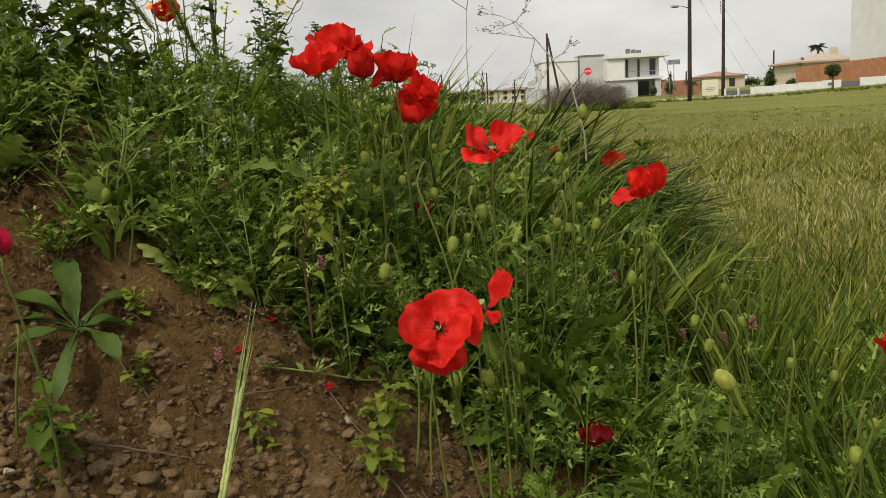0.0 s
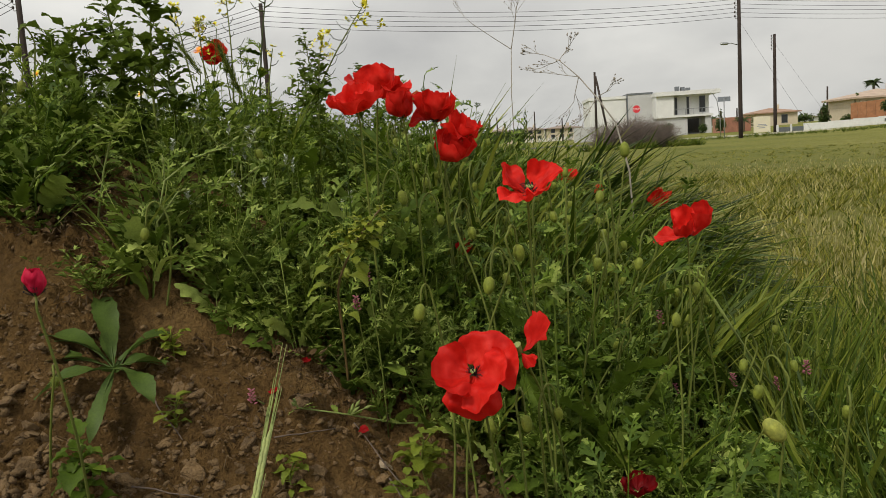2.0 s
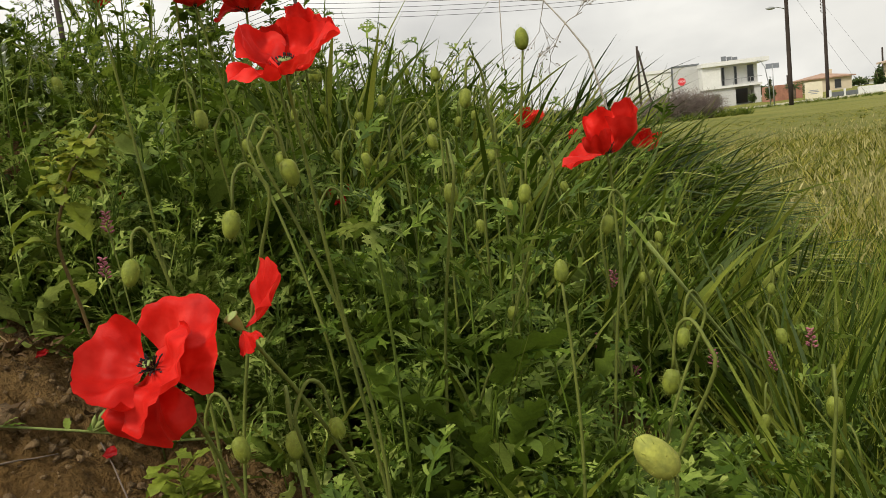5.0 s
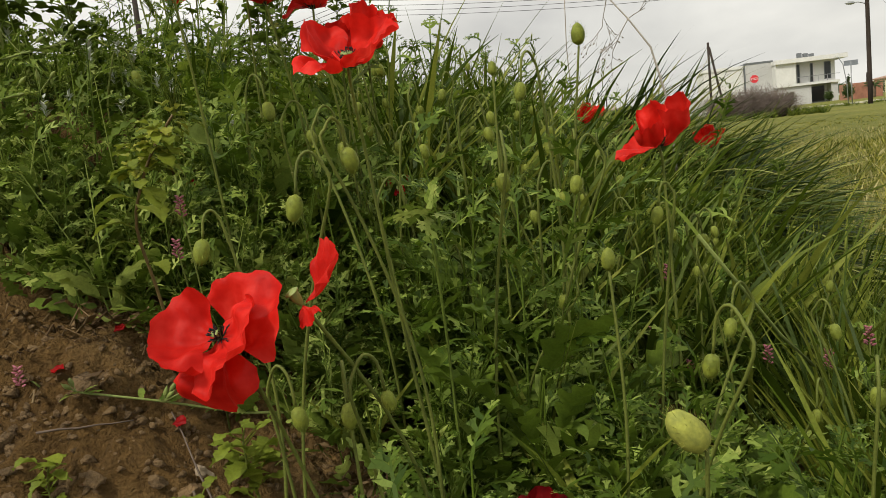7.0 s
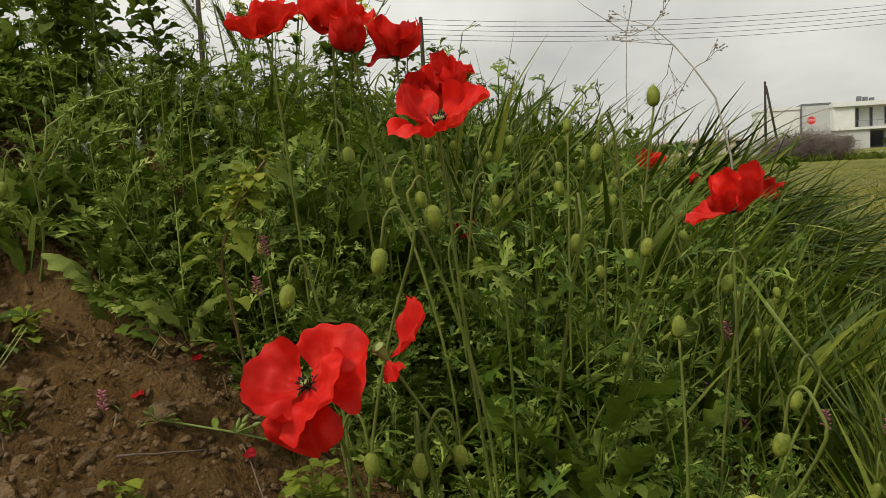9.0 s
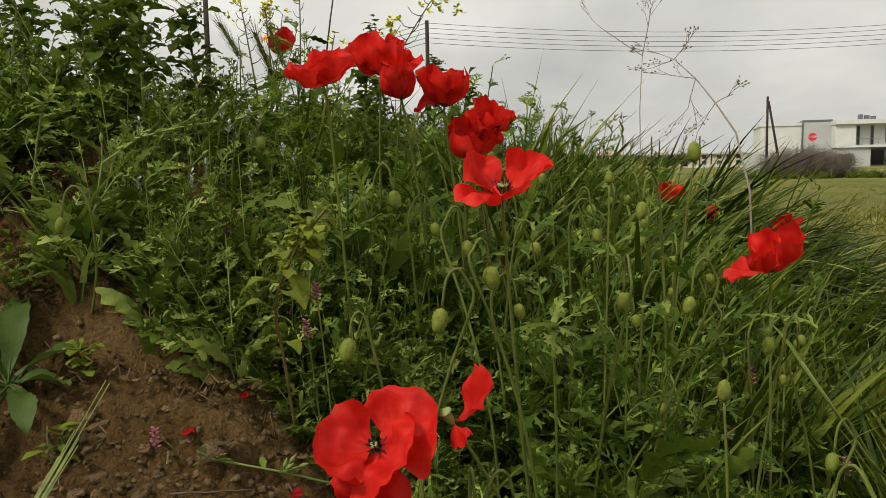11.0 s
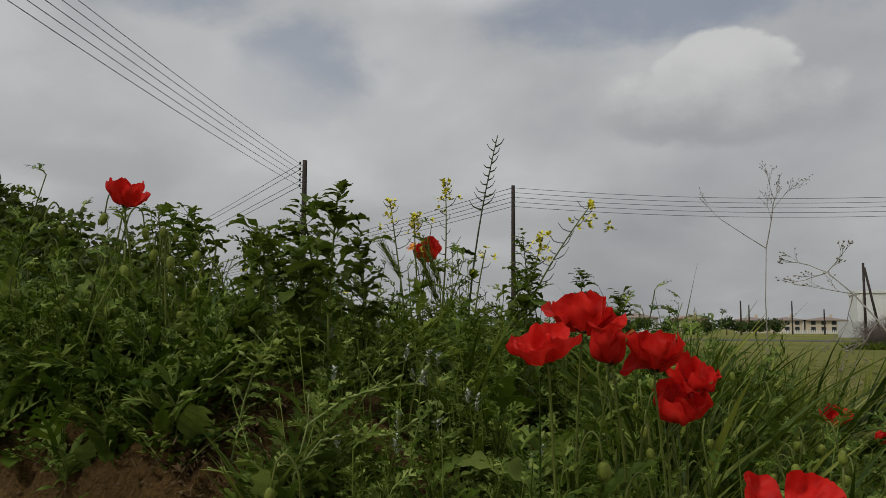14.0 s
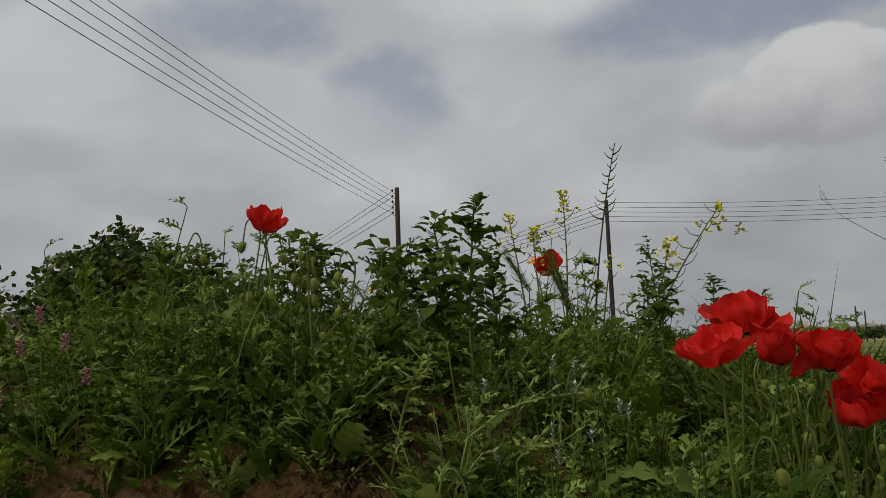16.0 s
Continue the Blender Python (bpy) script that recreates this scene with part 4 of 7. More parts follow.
def petal(axis_n, az, elev, size, wide, ruffle, seed, curl=0.0):
    """One broad crinkled petal. az: its direction round the flower; elev: how far it rises from the flower's plane, degrees."""
    n = Vector(axis_n).normalized()
    ref = Vector((0, 0, 1)) if abs(n.z) < 0.95 else Vector((0, -1, 0))
    e1 = n.cross(ref).normalized()
    e2 = n.cross(e1)
    g = Geo()
    NU, NV = 26, 15
    vs, fs = [], []
    off = Vector((seed * 3.7, seed * 1.3, 0))
    crease, u0 = 0.16 * math.cos(radians(elev)) * math.sin(seed * 5.1), 0.5 * math.sin(seed * 2.3)
    for j in range(NV + 1):
        v = j / NV
        for i in range(NU + 1):
            u = 2 * i / NU - 1
            half = radians(wide) * (0.55 + 0.45 * min(1, v * 1.6))
            edge = 1 - 0.26 * abs(u) ** 2.4 + 0.05 * noise.noise(Vector((u * 4.5, seed, 2))) + 0.02 * noise.noise(Vector((u * 16, seed, 5)))
            r = size * (0.06 + 0.94 * v) * (edge if v > 0.3 else 1 - (1 - edge) * v / 0.3)
            a = radians(az) + u * half
            el = radians(elev) * (0.42 + 0.62 * v) + curl * v * v
            rad = e1 * math.cos(a) + e2 * math.sin(a)
            p = rad * r * math.cos(el) + n * r * math.sin(el)
            lift = crease * (abs(u - u0) - 0.4) * v + noise.noise(Vector((u * 1.7, v * 2.2, 0)) + off) * 0.20 + noise.noise(Vector((u * 5, v * 2.0, 1)) + off) * 0.07 * v
            p += (n * math.cos(el) - rad * math.sin(el)) * (lift * size * ruffle * (v ** 0.8) - 0.18 * size * (1 - u * u) * v * (1 - v))
            p += n * size * v * (0.025 * math.sin(9 * u + seed) + 0.05 * noise.noise(Vector((u * 9, v * 1.2, seed))) + 0.035 * noise.noise(Vector((u * 17, v * 2.5, seed + 3))))
            vs.append(p)
    for j in range(NV):
        for i in range(NU):
            a = j * (NU + 1) + i
            fs.append((a, a + 1, a + NU + 2, a + NU + 1))
    g.add(vs, fs)
    return g


def stamens(g, centre, n, size, count=46, seed=0):
    rs = random.Random(seed)
    n = Vector(n).normalized()
    for k in range(count):
        d = (n + Vector((rs.gauss(0, 0.55), rs.gauss(0, 0.55), rs.gauss(0, 0.55)))).normalized()
        if d.dot(n) < 0.2:
            continue
        p = Vector(centre) + d * size * rs.uniform(0.75, 1.1)
        g.tube([Vector(centre), p], 0.00035, 0.0003, 3, False)
        g.blob(p, d, 0.0022, 0.0013, 2, 4)


def capsule_geo(c, n, size):
    g = Geo()
    n = Vector(n).normalized()
    g.blob(Vector(c) + n * size * 0.5, n, size, size * 0.62, 8, 10, lambda t: 0.35 + 0.65 * math.sin(min(1, t * 1.05) * math.pi * 0.62) if t < 0.93 else 0.95)
    g.blob(Vector(c) + n * size * 1.02, n, size * 0.12, size * 0.85, 2, 10, lambda t: 1.0 if t < 0.6 else 0.75)
    return g


GROUP_POPPY = "poppies on the bank"


def poppy(centre, n, petals, base, label, size=0.036, mat=None, dark=True, seed=0, ruffle=1.0, wide=62, cap=0.010):
    """A whole poppy: stem, petals, and the dark heart. centre: the heart of the flower; n: the way it faces."""
    mat = mat or M_PETAL
    bx, by = base
    bz = ground(bx, by)
    p = thing("poppy", (bx, by, bz), label, "poppy", GROUP_POPPY)
    o = Vector((bx, by, bz))
    c = Vector(centre) - o
    n = Vector(n).normalized()
    g = Geo()
    pts = stem_path((0, 0, -0.01), c - n * 0.012, 8, seed=seed)
    g.tube(pts + [c], 0.0017, 0.0012, 6)
    rs = random.Random(seed)
    for i in range(70):
        t = rs.uniform(0.1, 0.97)
        k = t * (len(pts) - 1)
        q = pts[int(k)].lerp(pts[min(int(k) + 1, len(pts) - 1)], k % 1)
        d = Vector((rs.gauss(0, 1), rs.gauss(0, 1), rs.gauss(0, 0.4))).normalized()
        g.tube([q, q + d * 0.0042], 0.00022, 0.0001, 3, False)
    part("stem", g, M_STEM, p, "thin hairy green stem")
    for k, (az, el, s, *more) in enumerate(petals):
        w = more[0] if more else wide
        g = petal(n, az, el, size * s, w, ruffle, seed * 7.3 + k * 2.1, more[1] if len(more) > 1 else 0.0)
        ob = part("petal", g, mat, p)
        ob.location = c + n * 0.0008 * k
    g = capsule_geo(c, n, cap)
    heart = part("seed_capsule", g, M_CAPSULE, p, "pale green seed capsule")
    if dark:
        g = Geo()
        stamens(g, c, n, cap * 1.25, 60, seed)
        part("stamen_ring", g, M_STAMEN, heart, "black stamens")["kind"] = "stuff"
    return p


# the near pair: an open drooping flower and one that has lost most petals
poppy((0.020, 0.715, 0.600), (-0.22, -0.66, 0.62), [(238, -2, 1.5, 76), (158, 22, 1.35, 80), (92, -28, 1.4, 62), (18, 32, 1.3, 82)], (0.060, 0.80), "wide open scarlet poppy with loose drooping petals", 0.031, seed=1, ruffle=2.0, cap=0.0065)
poppy((0.064, 0.737, 0.612), (-0.35, -0.35, 0.75), [(245, 30, 1.35, 38), (160, -10, 0.7, 30)], (0.105, 0.82), "ageing scarlet poppy that has dropped most petals", 0.032, dark=False, seed=2, cap=0.011)
poppy((0.080, 0.828, 0.756), (0.10, -0.38, 0.90), [(318, 38, 1.35, 50), (212, 34, 1.4, 50), (35, 12, 1.25, 48), (110, 30, 1.0, 50)], (0.10, 0.90), "scarlet poppy with petals spread like wings", 0.0315, seed=3, ruffle=1.5)
poppy((-0.027, 1.140, 0.788), (0.35, -0.30, 0.9), [(10, 50, 1.1, 72), (100, 50, 1.15, 75), (190, 46, 1.2, 72), (280, 56, 1.1, 75)], (-0.01, 1.20), "half-closed scarlet poppy cup leaning over", 0.043, seed=4, ruffle=1.6)
poppy((-0.010, 1.180, 0.818), (0.3, -0.2, 0.9), [(0, 30, 1.0, 70), (90, 45, 1.0, 70), (180, 40, 1.0, 72), (270, 50, 1.05, 70)], (0.0, 1.23), "ruffled scarlet poppy behind a drooping one", 0.040, seed=21, ruffle=1.8)
poppy((-0.036, 1.090, 0.843), (0.1, -0.2, 0.97), [(0, 52, 1.05, 75), (90, 50, 1.05, 75), (180, 50, 1.1, 75), (130, 8, 0.95, 50), (270, 56, 1.15, 75)], (-0.03, 1.16), "cupped scarlet poppy on a tall stem", 0.043, seed=5, ruffle=1.6)
poppy((-0.077, 1.070, 0.850), (-0.15, -0.15, 0.97), [(0, 60, 0.95, 78), (95, 58, 0.95, 78), (185, 58, 0.95, 78), (275, 62, 1.0, 78)], (-0.08, 1.14), "small closed scarlet poppy cup", 0.040, seed=6, ruffle=1.4)
poppy((-0.116, 1.115, 0.882), (0.1, -0.1, 0.98), [(0, 22, 1.15, 72), (90, 26, 1.1, 70), (180, 24, 1.15, 72), (270, 48, 1.2, 72), (60, 50, 1.0, 60)], (-0.13, 1.18), "ruffled scarlet poppy on a tall stem", 0.045, seed=7, ruffle=1.8)
poppy((-0.116, 0.957, 0.856), (-0.1, -0.3, 0.93), [(0, 34, 1.25, 76), (90, 34, 1.2, 76), (180, 32, 1.25, 76), (270, 46, 1.2, 76)], (-0.10, 0.99), "large ruffled scarlet poppy on a tall stem", 0.033, seed=8, ruffle=1.5)
poppy((-0.598, 1.878, 1.038), (-0.3, -0.7, 0.6), [(0, 50, 1.0), (90, 55, 1.0), (180, 50, 1.0), (270, 55, 1.0)], (-0.58, 1.90), "scarlet poppy among yellow mustard", 0.050, seed=9, ruffle=1.5)
poppy((-0.728, 1.083, 1.046), (0.08, -0.1, 0.99), [(0, 50, 1.1, 75), (90, 30, 1.0, 70), (180, 48, 1.1, 75), (270, 56, 1.1, 75)], (-0.715, 1.11), "scarlet poppy cup on a tall stem against the sky", 0.040, seed=10)
poppy((0.289, 1.070, 0.672), (-0.2, -0.35, 0.9), [(205, 46, 1.45, 58), (352, -4, 1.2, 48), (290, 56, 1.1, 60), (100, 50, 0.95, 60)], (0.30, 1.08), "scarlet poppy with one petal folded down", 0.037, seed=11, ruffle=1.4)
poppy((0.433, 2.10, 0.622), (-0.1, -0.5, 0.85), [(0, 50, 1.0), (90, 60, 1.0), (180, 50, 1.0), (270, 60, 1.0)], (0.433, 2.12), "scarlet poppy in front of the grass tussock", 0.048, seed=12)
poppy((0.186, 2.008, 0.700), (0.3, -0.3, 0.9), [(0, 40, 1.0), (90, 60, 0.9), (180, 45, 1.0), (270, 60, 0.9)], (0.19, 2.03), "scarlet poppy half hidden in tall grass", 0.046, seed=13)
poppy((0.274, 2.103, 0.657), (0.5, -0.2, 0.85), [(0, 70, 0.9), (90, 70, 0.9), (180, 70, 0.9), (270, 70, 0.9)], (0.275, 2.12), "small closed scarlet poppy in tall grass", 0.034, seed=14)
poppy((-0.345, 0.632, 0.706), (0.1, -0.1, 0.98), [(0, 72, 1.0, 80), (90, 72, 1.0, 80), (180, 72, 1.0, 80), (270, 72, 1.0, 80)], (-0.36, 0.70), "small pinkish-red poppy cup above bare earth", 0.024, M_PETAL_PINK, seed=15)
poppy((-0.020, 1.272, 0.640), (0.3, -0.6, 0.7), [(0, 45, 0.9), (120, 50, 0.8), (220, 50, 0.9)], (-0.02, 1.29), "withering dark red poppy low in the leaves", 0.026, M_PETAL_DARK, dark=False, seed=16)
poppy((-0.215, 1.117, 0.672), (0.3, -0.6, 0.7), [(0, 60, 0.7), (120, 60, 0.7), (220, 60, 0.7)], (-0.215, 1.13), "tiny dark red poppy low in the leaves", 0.022, M_PETAL_DARK, dark=False, seed=17)
poppy((0.182, 0.835, 0.425), (0.0, -0.4, 0.9), [(0, 40, 1.1), (90, 50, 1.0), (180, 40, 1.1), (270, 45, 1.0)], (0.185, 0.87), "crimson poppy deep under the leaves, shade put into its colour", 0.023, M_PETAL_SHADED, dark=False, seed=18, cap=0.003)
poppy((0.395, 0.605, 0.585), (0.3, -0.3, 0.9), [(0, 35, 1.1), (90, 45, 1.0), (180, 25, 1.2), (270, 45, 1.0)], (0.42, 0.66), "scarlet poppy at the foot of the bank", 0.036, seed=19)


# nodding buds
def bud(top, base, label, hook=0.03, size=0.018, seed=0, droop=None, upright=False, lean=None, mat=None):
    """A poppy bud on a stem with a hooked neck; top: the middle of the bud."""
    rs = random.Random(seed * 13 + 1)
    bx, by = base
    bz = ground(bx, by)
    o = Vector((bx, by, bz))
    p = thing("poppy_bud", o, label, "poppy bud", "poppy buds on the bank")
    c = Vector(top) - o
    a = rs.uniform(0, 6.28) if droop is None else droop
    side = Vector((math.cos(a), math.sin(a), 0))
    g = Geo()
    if upright:
        axis_b = Vector(lean or (rs.uniform(-0.1, 0.1), rs.uniform(-0.1, 0.1), 1)).normalized()
        pts = stem_path((0, 0, -0.01), c - axis_b * size * 0.5, 8, seed=seed)
    else:
        axis_b = (Vector((0, 0, -1)) - side * 0.25).normalized()
        neck = c - axis_b * size * 0.5
        crest = neck + Vector((0, 0, hook)) + side * hook * 0.45
        start = neck + side * hook * 0.9 + Vector((0, 0, hook * 0.1))
        pts = stem_path((0, 0, -0.01), start, 6, seed=seed)
        pts += [start.lerp(crest, 0.6) + side * hook * 0.12, crest, crest.lerp(neck, 0.35) - side * hook * 0.16 + Vector((0, 0, hook * 0.1)), neck]
    pts = rounded(pts)
    g.tube(pts, 0.0015, 0.0011, 6)
    for i in range(60):
        t = rs.uniform(0.1, 0.99)
        k = t * (len(pts) - 1)
        q = pts[int(k)].lerp(pts[min(int(k) + 1, len(pts) - 1)], k % 1)
        d = Vector((rs.gauss(0, 1), rs.gauss(0, 1), rs.gauss(0, 0.4))).normalized()
        g.tube([q, q + d * 0.004], 0.0002, 0.0001, 3, False)
    part("stem", g, M_STEM, p, "thin hairy stem with a hooked neck" if not upright else "thin hairy stem")
    g = Geo()
    g.blob(c, axis_b, size, size * 0.62, 9, 12, lambda t: math.sqrt(max(0.0, 1 - (2 * t - 1) ** 2)) * (1.05 - 0.18 * t), 0.07)
    for i in range(90):
        d = Vector((rs.gauss(0, 1), rs.gauss(0, 1), rs.gauss(0, 1))).normalized()
        along = d.dot(axis_b)
        q = c + (d - axis_b * along) * size * 0.31 + axis_b * along * size * 0.5
        g.tube([q, q + (d + axis_b * 0.6).normalized() * 0.0028], 0.00013, 0.00006, 3, False)
    part("bud", g, mat or M_BUD, p, "bristly pale green bud")
    return p


def plant_base(x, y, r=0.05, seed=0):
    rs = random.Random(seed)
    return (x + rs.uniform(-r, r) - 0.01, y + rs.uniform(0, r))


BUD = "nodding pale green poppy bud on a hairy stem"
for k, (x, y, z, s) in enumerate([
        (-0.040, 0.812, 0.640, 0.020), (0.034, 0.813, 0.665, 0.020), (0.067, 0.846, 0.693, 0.021), (-0.082, 1.054, 0.746, 0.021),
        (-0.321, 1.213, 0.815, 0.020), (-0.365, 0.891, 0.731, 0.016), (0.172, 1.019, 0.735, 0.018),
        (0.36, 1.35, 0.55, 0.016), (0.30, 0.80, 0.545, 0.018), (0.41, 0.86, 0.50, 0.018), (0.066, 0.785, 0.525, 0.019),
        (0.028, 0.79, 0.522, 0.019), (0.098, 0.775, 0.538, 0.016), (0.16, 0.95, 0.66, 0.019), (0.215, 1.0, 0.65, 0.018),
        (0.01, 1.0, 0.70, 0.018), (0.12, 1.15, 0.70, 0.018), (0.20, 1.25, 0.66, 0.018), (-0.15, 0.98, 0.66, 0.015),
        (-0.17, 1.02, 0.64, 0.015), (0.10, 1.3, 0.72, 0.018), (0.02, 1.4, 0.76, 0.018), (0.25, 1.4, 0.62, 0.018),
        (0.33, 1.15, 0.57, 0.017), (0.45, 0.75, 0.47, 0.018), (0.37, 0.62, 0.50, 0.018), (0.50, 0.95, 0.45, 0.017),
        (-0.70, 1.13, 0.98, 0.019), (-0.76, 1.16, 1.02, 0.019), (-0.84, 1.16, 1.045, 0.020), (-0.74, 1.12, 0.93, 0.020), (-0.62, 1.10, 0.93, 0.020),
        (-0.80, 1.05, 0.92, 0.021), (-0.82, 1.02, 0.86, 0.021), (-0.66, 1.12, 0.90, 0.018), (-0.91, 1.15, 1.03, 0.018), (-0.58, 1.12, 0.88, 0.018),
        (-0.02, 1.25, 0.79, 0.017), (-0.12, 1.3, 0.82, 0.017), (0.06, 1.1, 0.69, 0.017), (0.28, 0.98, 0.62, 0.017)]):
    bud((x, y, z), plant_base(x, y, 0.04, k), BUD, rnd(0.018, 0.034), s, k)
for k, (x, y, z, s) in enumerate([(0.221, 1.137, 0.790, 0.023), (0.136, 1.109, 0.765, 0.015), (-0.72, 1.15, 1.02, 0.017), (-0.50, 1.2, 1.0, 0.014), (-0.69, 1.14, 1.01, 0.012), (0.24, 0.90, 0.60, 0.018)]):
    bud((x, y, z), plant_base(x, y, 0.02, 60 + k), "upright green poppy bud on a straight stem", 0.02, s, 100 + k, upright=True)
bud((0.277, 0.675, 0.552), (0.293, 0.71), "large pale yellow-green poppy bud leaning over", 0.02, 0.027, 131, upright=True, lean=(-0.62, -0.15, 0.75), mat=M_BUD_PALE)

rs = random.Random(43)
for k in range(10):
    x, y = rs.uniform(-0.95, -0.55), rs.uniform(1.0, 1.14)
    bud((x, y, ground(x, y) + rs.uniform(0.10, 0.17)), plant_base(x, y, 0.04, 300 + k), BUD, rs.uniform(0.018, 0.03), rs.uniform(0.017, 0.021), 300 + k)

rs = random.Random(41)
for k in range(46):
    x, y = (rs.uniform(0.0, 0.50), rs.uniform(0.85, 1.75)) if k < 22 else (rs.uniform(-0.14, 0.26), rs.uniform(1.02, 1.5))
    z = ground(x, y) + rs.uniform(0.16, 0.27)
    bud((x, y, z), plant_base(x, y, 0.04, 200 + k), BUD, rs.uniform(0.018, 0.032), rs.uniform(0.014, 0.019), 200 + k)


# ---- undergrowth ----
def poppy_clump(seed, leaves=11, h=0.15, shoots=3):
    """A poppy plant without its flowers, as named parts: cut leaves up the stems, the upper ones small and slender."""
    random.seed(seed)
    out = []
    h *= rnd(0.75, 1.3)
    for k in range(leaves):
        a = k * 2.4 + rnd(-0.4, 0.4)
        z = h * (k / leaves) ** 0.8 * rnd(0.5, 1.0)
        d = Vector((math.cos(a), math.sin(a), rnd(1.0, 4.5)))
        L = rnd(0.055, 0.11) * (1.1 - 0.45 * k / leaves)
        bend = Vector((math.cos(a) * 0.7 + rnd(-0.2, 0.4), math.sin(a) * 0.7, rnd(-1.5, 0.2)))
        g = Geo()
        at = (math.cos(a) * 0.010, math.sin(a) * 0.010, z)
        if k % 3 == 2:
            g.cut(at, d, L, bend, random.choice((3, 4, 5)), rnd(0.28, 0.45), rnd(0.09, 0.14), rnd(0.04, 0.06))
        else:
            g.frond(at, d, L, L * rnd(0.24, 0.46), bend, random.choice((3, 4, 4, 5)), rnd(0.55, 0.82))
        out.append(("leaf", g))
    for k in range(3):
        a = rnd(0, 6.28)
        L = rnd(0.05, 0.11)
        g = Geo()
        g.leaf((math.cos(a) * 0.012, math.sin(a) * 0.012, h * rnd(0.0, 0.7)), (math.cos(a), math.sin(a), rnd(1.2, 3.5)), L, L * rnd(0.05, 0.11), (math.cos(a) * 0.9 + 0.15, math.sin(a) * 0.9, rnd(-1.8, -0.2)), 6, 0.05, rnd(0.1, 0.7), 0.08, rnd(0.35, 0.6))
        out.append(("leaf", g))
    for k in range(shoots):
        a = rnd(0, 6.28)
        top = Vector((math.cos(a) * 0.04 + 0.01, math.sin(a) * 0.04, h * rnd(1.0, 1.7)))
        mid = Vector((math.cos(a) * 0.008, math.sin(a) * 0.008, h * 0.6))
        g = Geo()
        g.tube([(0, 0, 0), mid, top], 0.0014, 0.0008, 4, False)
        for j in range(6):
            b = rnd(0, 6.28)
            g.cut(mid.lerp(top, j / 5), (math.cos(b), math.sin(b), rnd(0.9, 2.8)), rnd(0.02, 0.045), (math.cos(b) * 0.4, math.sin(b) * 0.4, -0.7), 3, rnd(0.3, 0.42), 0.15, 0.04)
        out.append(("shoot", g))
    return out


def joined(parts_list):
    g = Geo()
    for _, q in parts_list:
        g.add(q.v, q.f)
    return g


def feather_clump(seed, h=0.13, stems=6, leaf=0.0175, spread=0.7, nodes=6):
    """A soft herb of fine stems and leaves cut into tiny lobes."""
    random.seed(seed)
    g = Geo()
    for s in range(stems):
        a = rnd(0, 6.28)
        sp = g.spine((0, 0, 0), (math.cos(a) * spread, math.sin(a) * spread, 1), h * rnd(0.65, 1.25), (math.cos(a) * 0.5, math.sin(a) * 0.5, rnd(-0.5, 0.1)), nodes)
        g.tube([p for p, q in sp], 0.0009, 0.0005, 3, False)
        for p, q in sp[1:]:
            for k in range(3):
                b = rnd(0, 6.28)
                d = Vector((math.cos(b), math.sin(b), rnd(-0.1, 1.1))).normalized()
                L = leaf * rnd(0.7, 1.3)
                m = p + d * L * rnd(0.5, 1.2)
                for e in (-0.75, 0.0, 0.75):
                    c, sn = math.cos(b + e), math.sin(b + e)
                    g.flake(m, (c, sn, d.z + rnd(-0.3, 0.4)), L * rnd(0.7, 1.1), L * rnd(0.3, 0.42), rnd(0, 0.8))
    return g


def soft_clump(seed, leaves=11, size=0.075):
    """Soft grey-green tongue-shaped leaves on a short upright stem, as named parts."""
    random.seed(seed)
    h = rnd(0.06, 0.14)
    g = Geo()
    g.tube([(0, 0, 0), (rnd(-0.01, 0.01), 0, h * 0.5), (rnd(-0.02, 0.02), rnd(-0.02, 0.02), h)], 0.0018, 0.0011, 4, False)
    out = [("stem", g)]
    for k in range(leaves):
        a = k * 2.4 + rnd(-0.5, 0.5)
        L = size * rnd(0.6, 1.25)
        d = Vector((math.cos(a), math.sin(a), rnd(0.6, 2.6)))
        g = Geo()
        g.leaf((0, 0, h * (k / leaves) * 0.95), d, L, L * rnd(0.17, 0.27), (math.cos(a) * 0.8, math.sin(a) * 0.8, rnd(-1.9, -0.5)), 10, rnd(0.03, 0.14), rnd(0.15, 0.7), 0.12, rnd(0.5, 0.68))
        out.append(("leaf", g))
    return out


def broad_clump(seed, leaves=9, size=0.04):
    random.seed(seed)
    out = []
    for k in range(leaves):
        a = k * 2.4 + rnd(-0.5, 0.5)
        L = size * rnd(0.6, 1.2)
        z = rnd(0.01, 0.08)
        d = Vector((math.cos(a), math.sin(a), rnd(0.2, 1.1)))
        g = Geo()
        g.tube([(0, 0, 0), (math.cos(a) * 0.02, math.sin(a) * 0.02, z)], 0.001, 0.0008, 3, False)
        g.leaf((math.cos(a) * 0.02, math.sin(a) * 0.02, z), d, L, L * rnd(0.45, 0.8), (math.cos(a) * 0.3, math.sin(a) * 0.3, -0.8), 9, 0.15, 0.25, 0.09)
        out.append(("leaf", g))
    return out


def grass_tuft(seed, blades=14, h=0.3, width=0.005, bend=0.9, wind=0.5, spread=0.35, segs=5):
    random.seed(seed)
    g = Geo()
    for k in range(blades):
        a = rnd(0, 6.28)
        d = Vector((math.cos(a) * spread + wind * 0.25, math.sin(a) * spread, 1))
        g.blade((rnd(-0.02, 0.02), rnd(-0.02, 0.02), 0), d, h * rnd(0.55, 1.15), width * rnd(0.6, 1.3), (wind * rnd(0.5, 1.3) + math.cos(a) * 0.3, math.sin(a) * 0.35, -bend * rnd(0.3, 1.1)), segs)
    return g


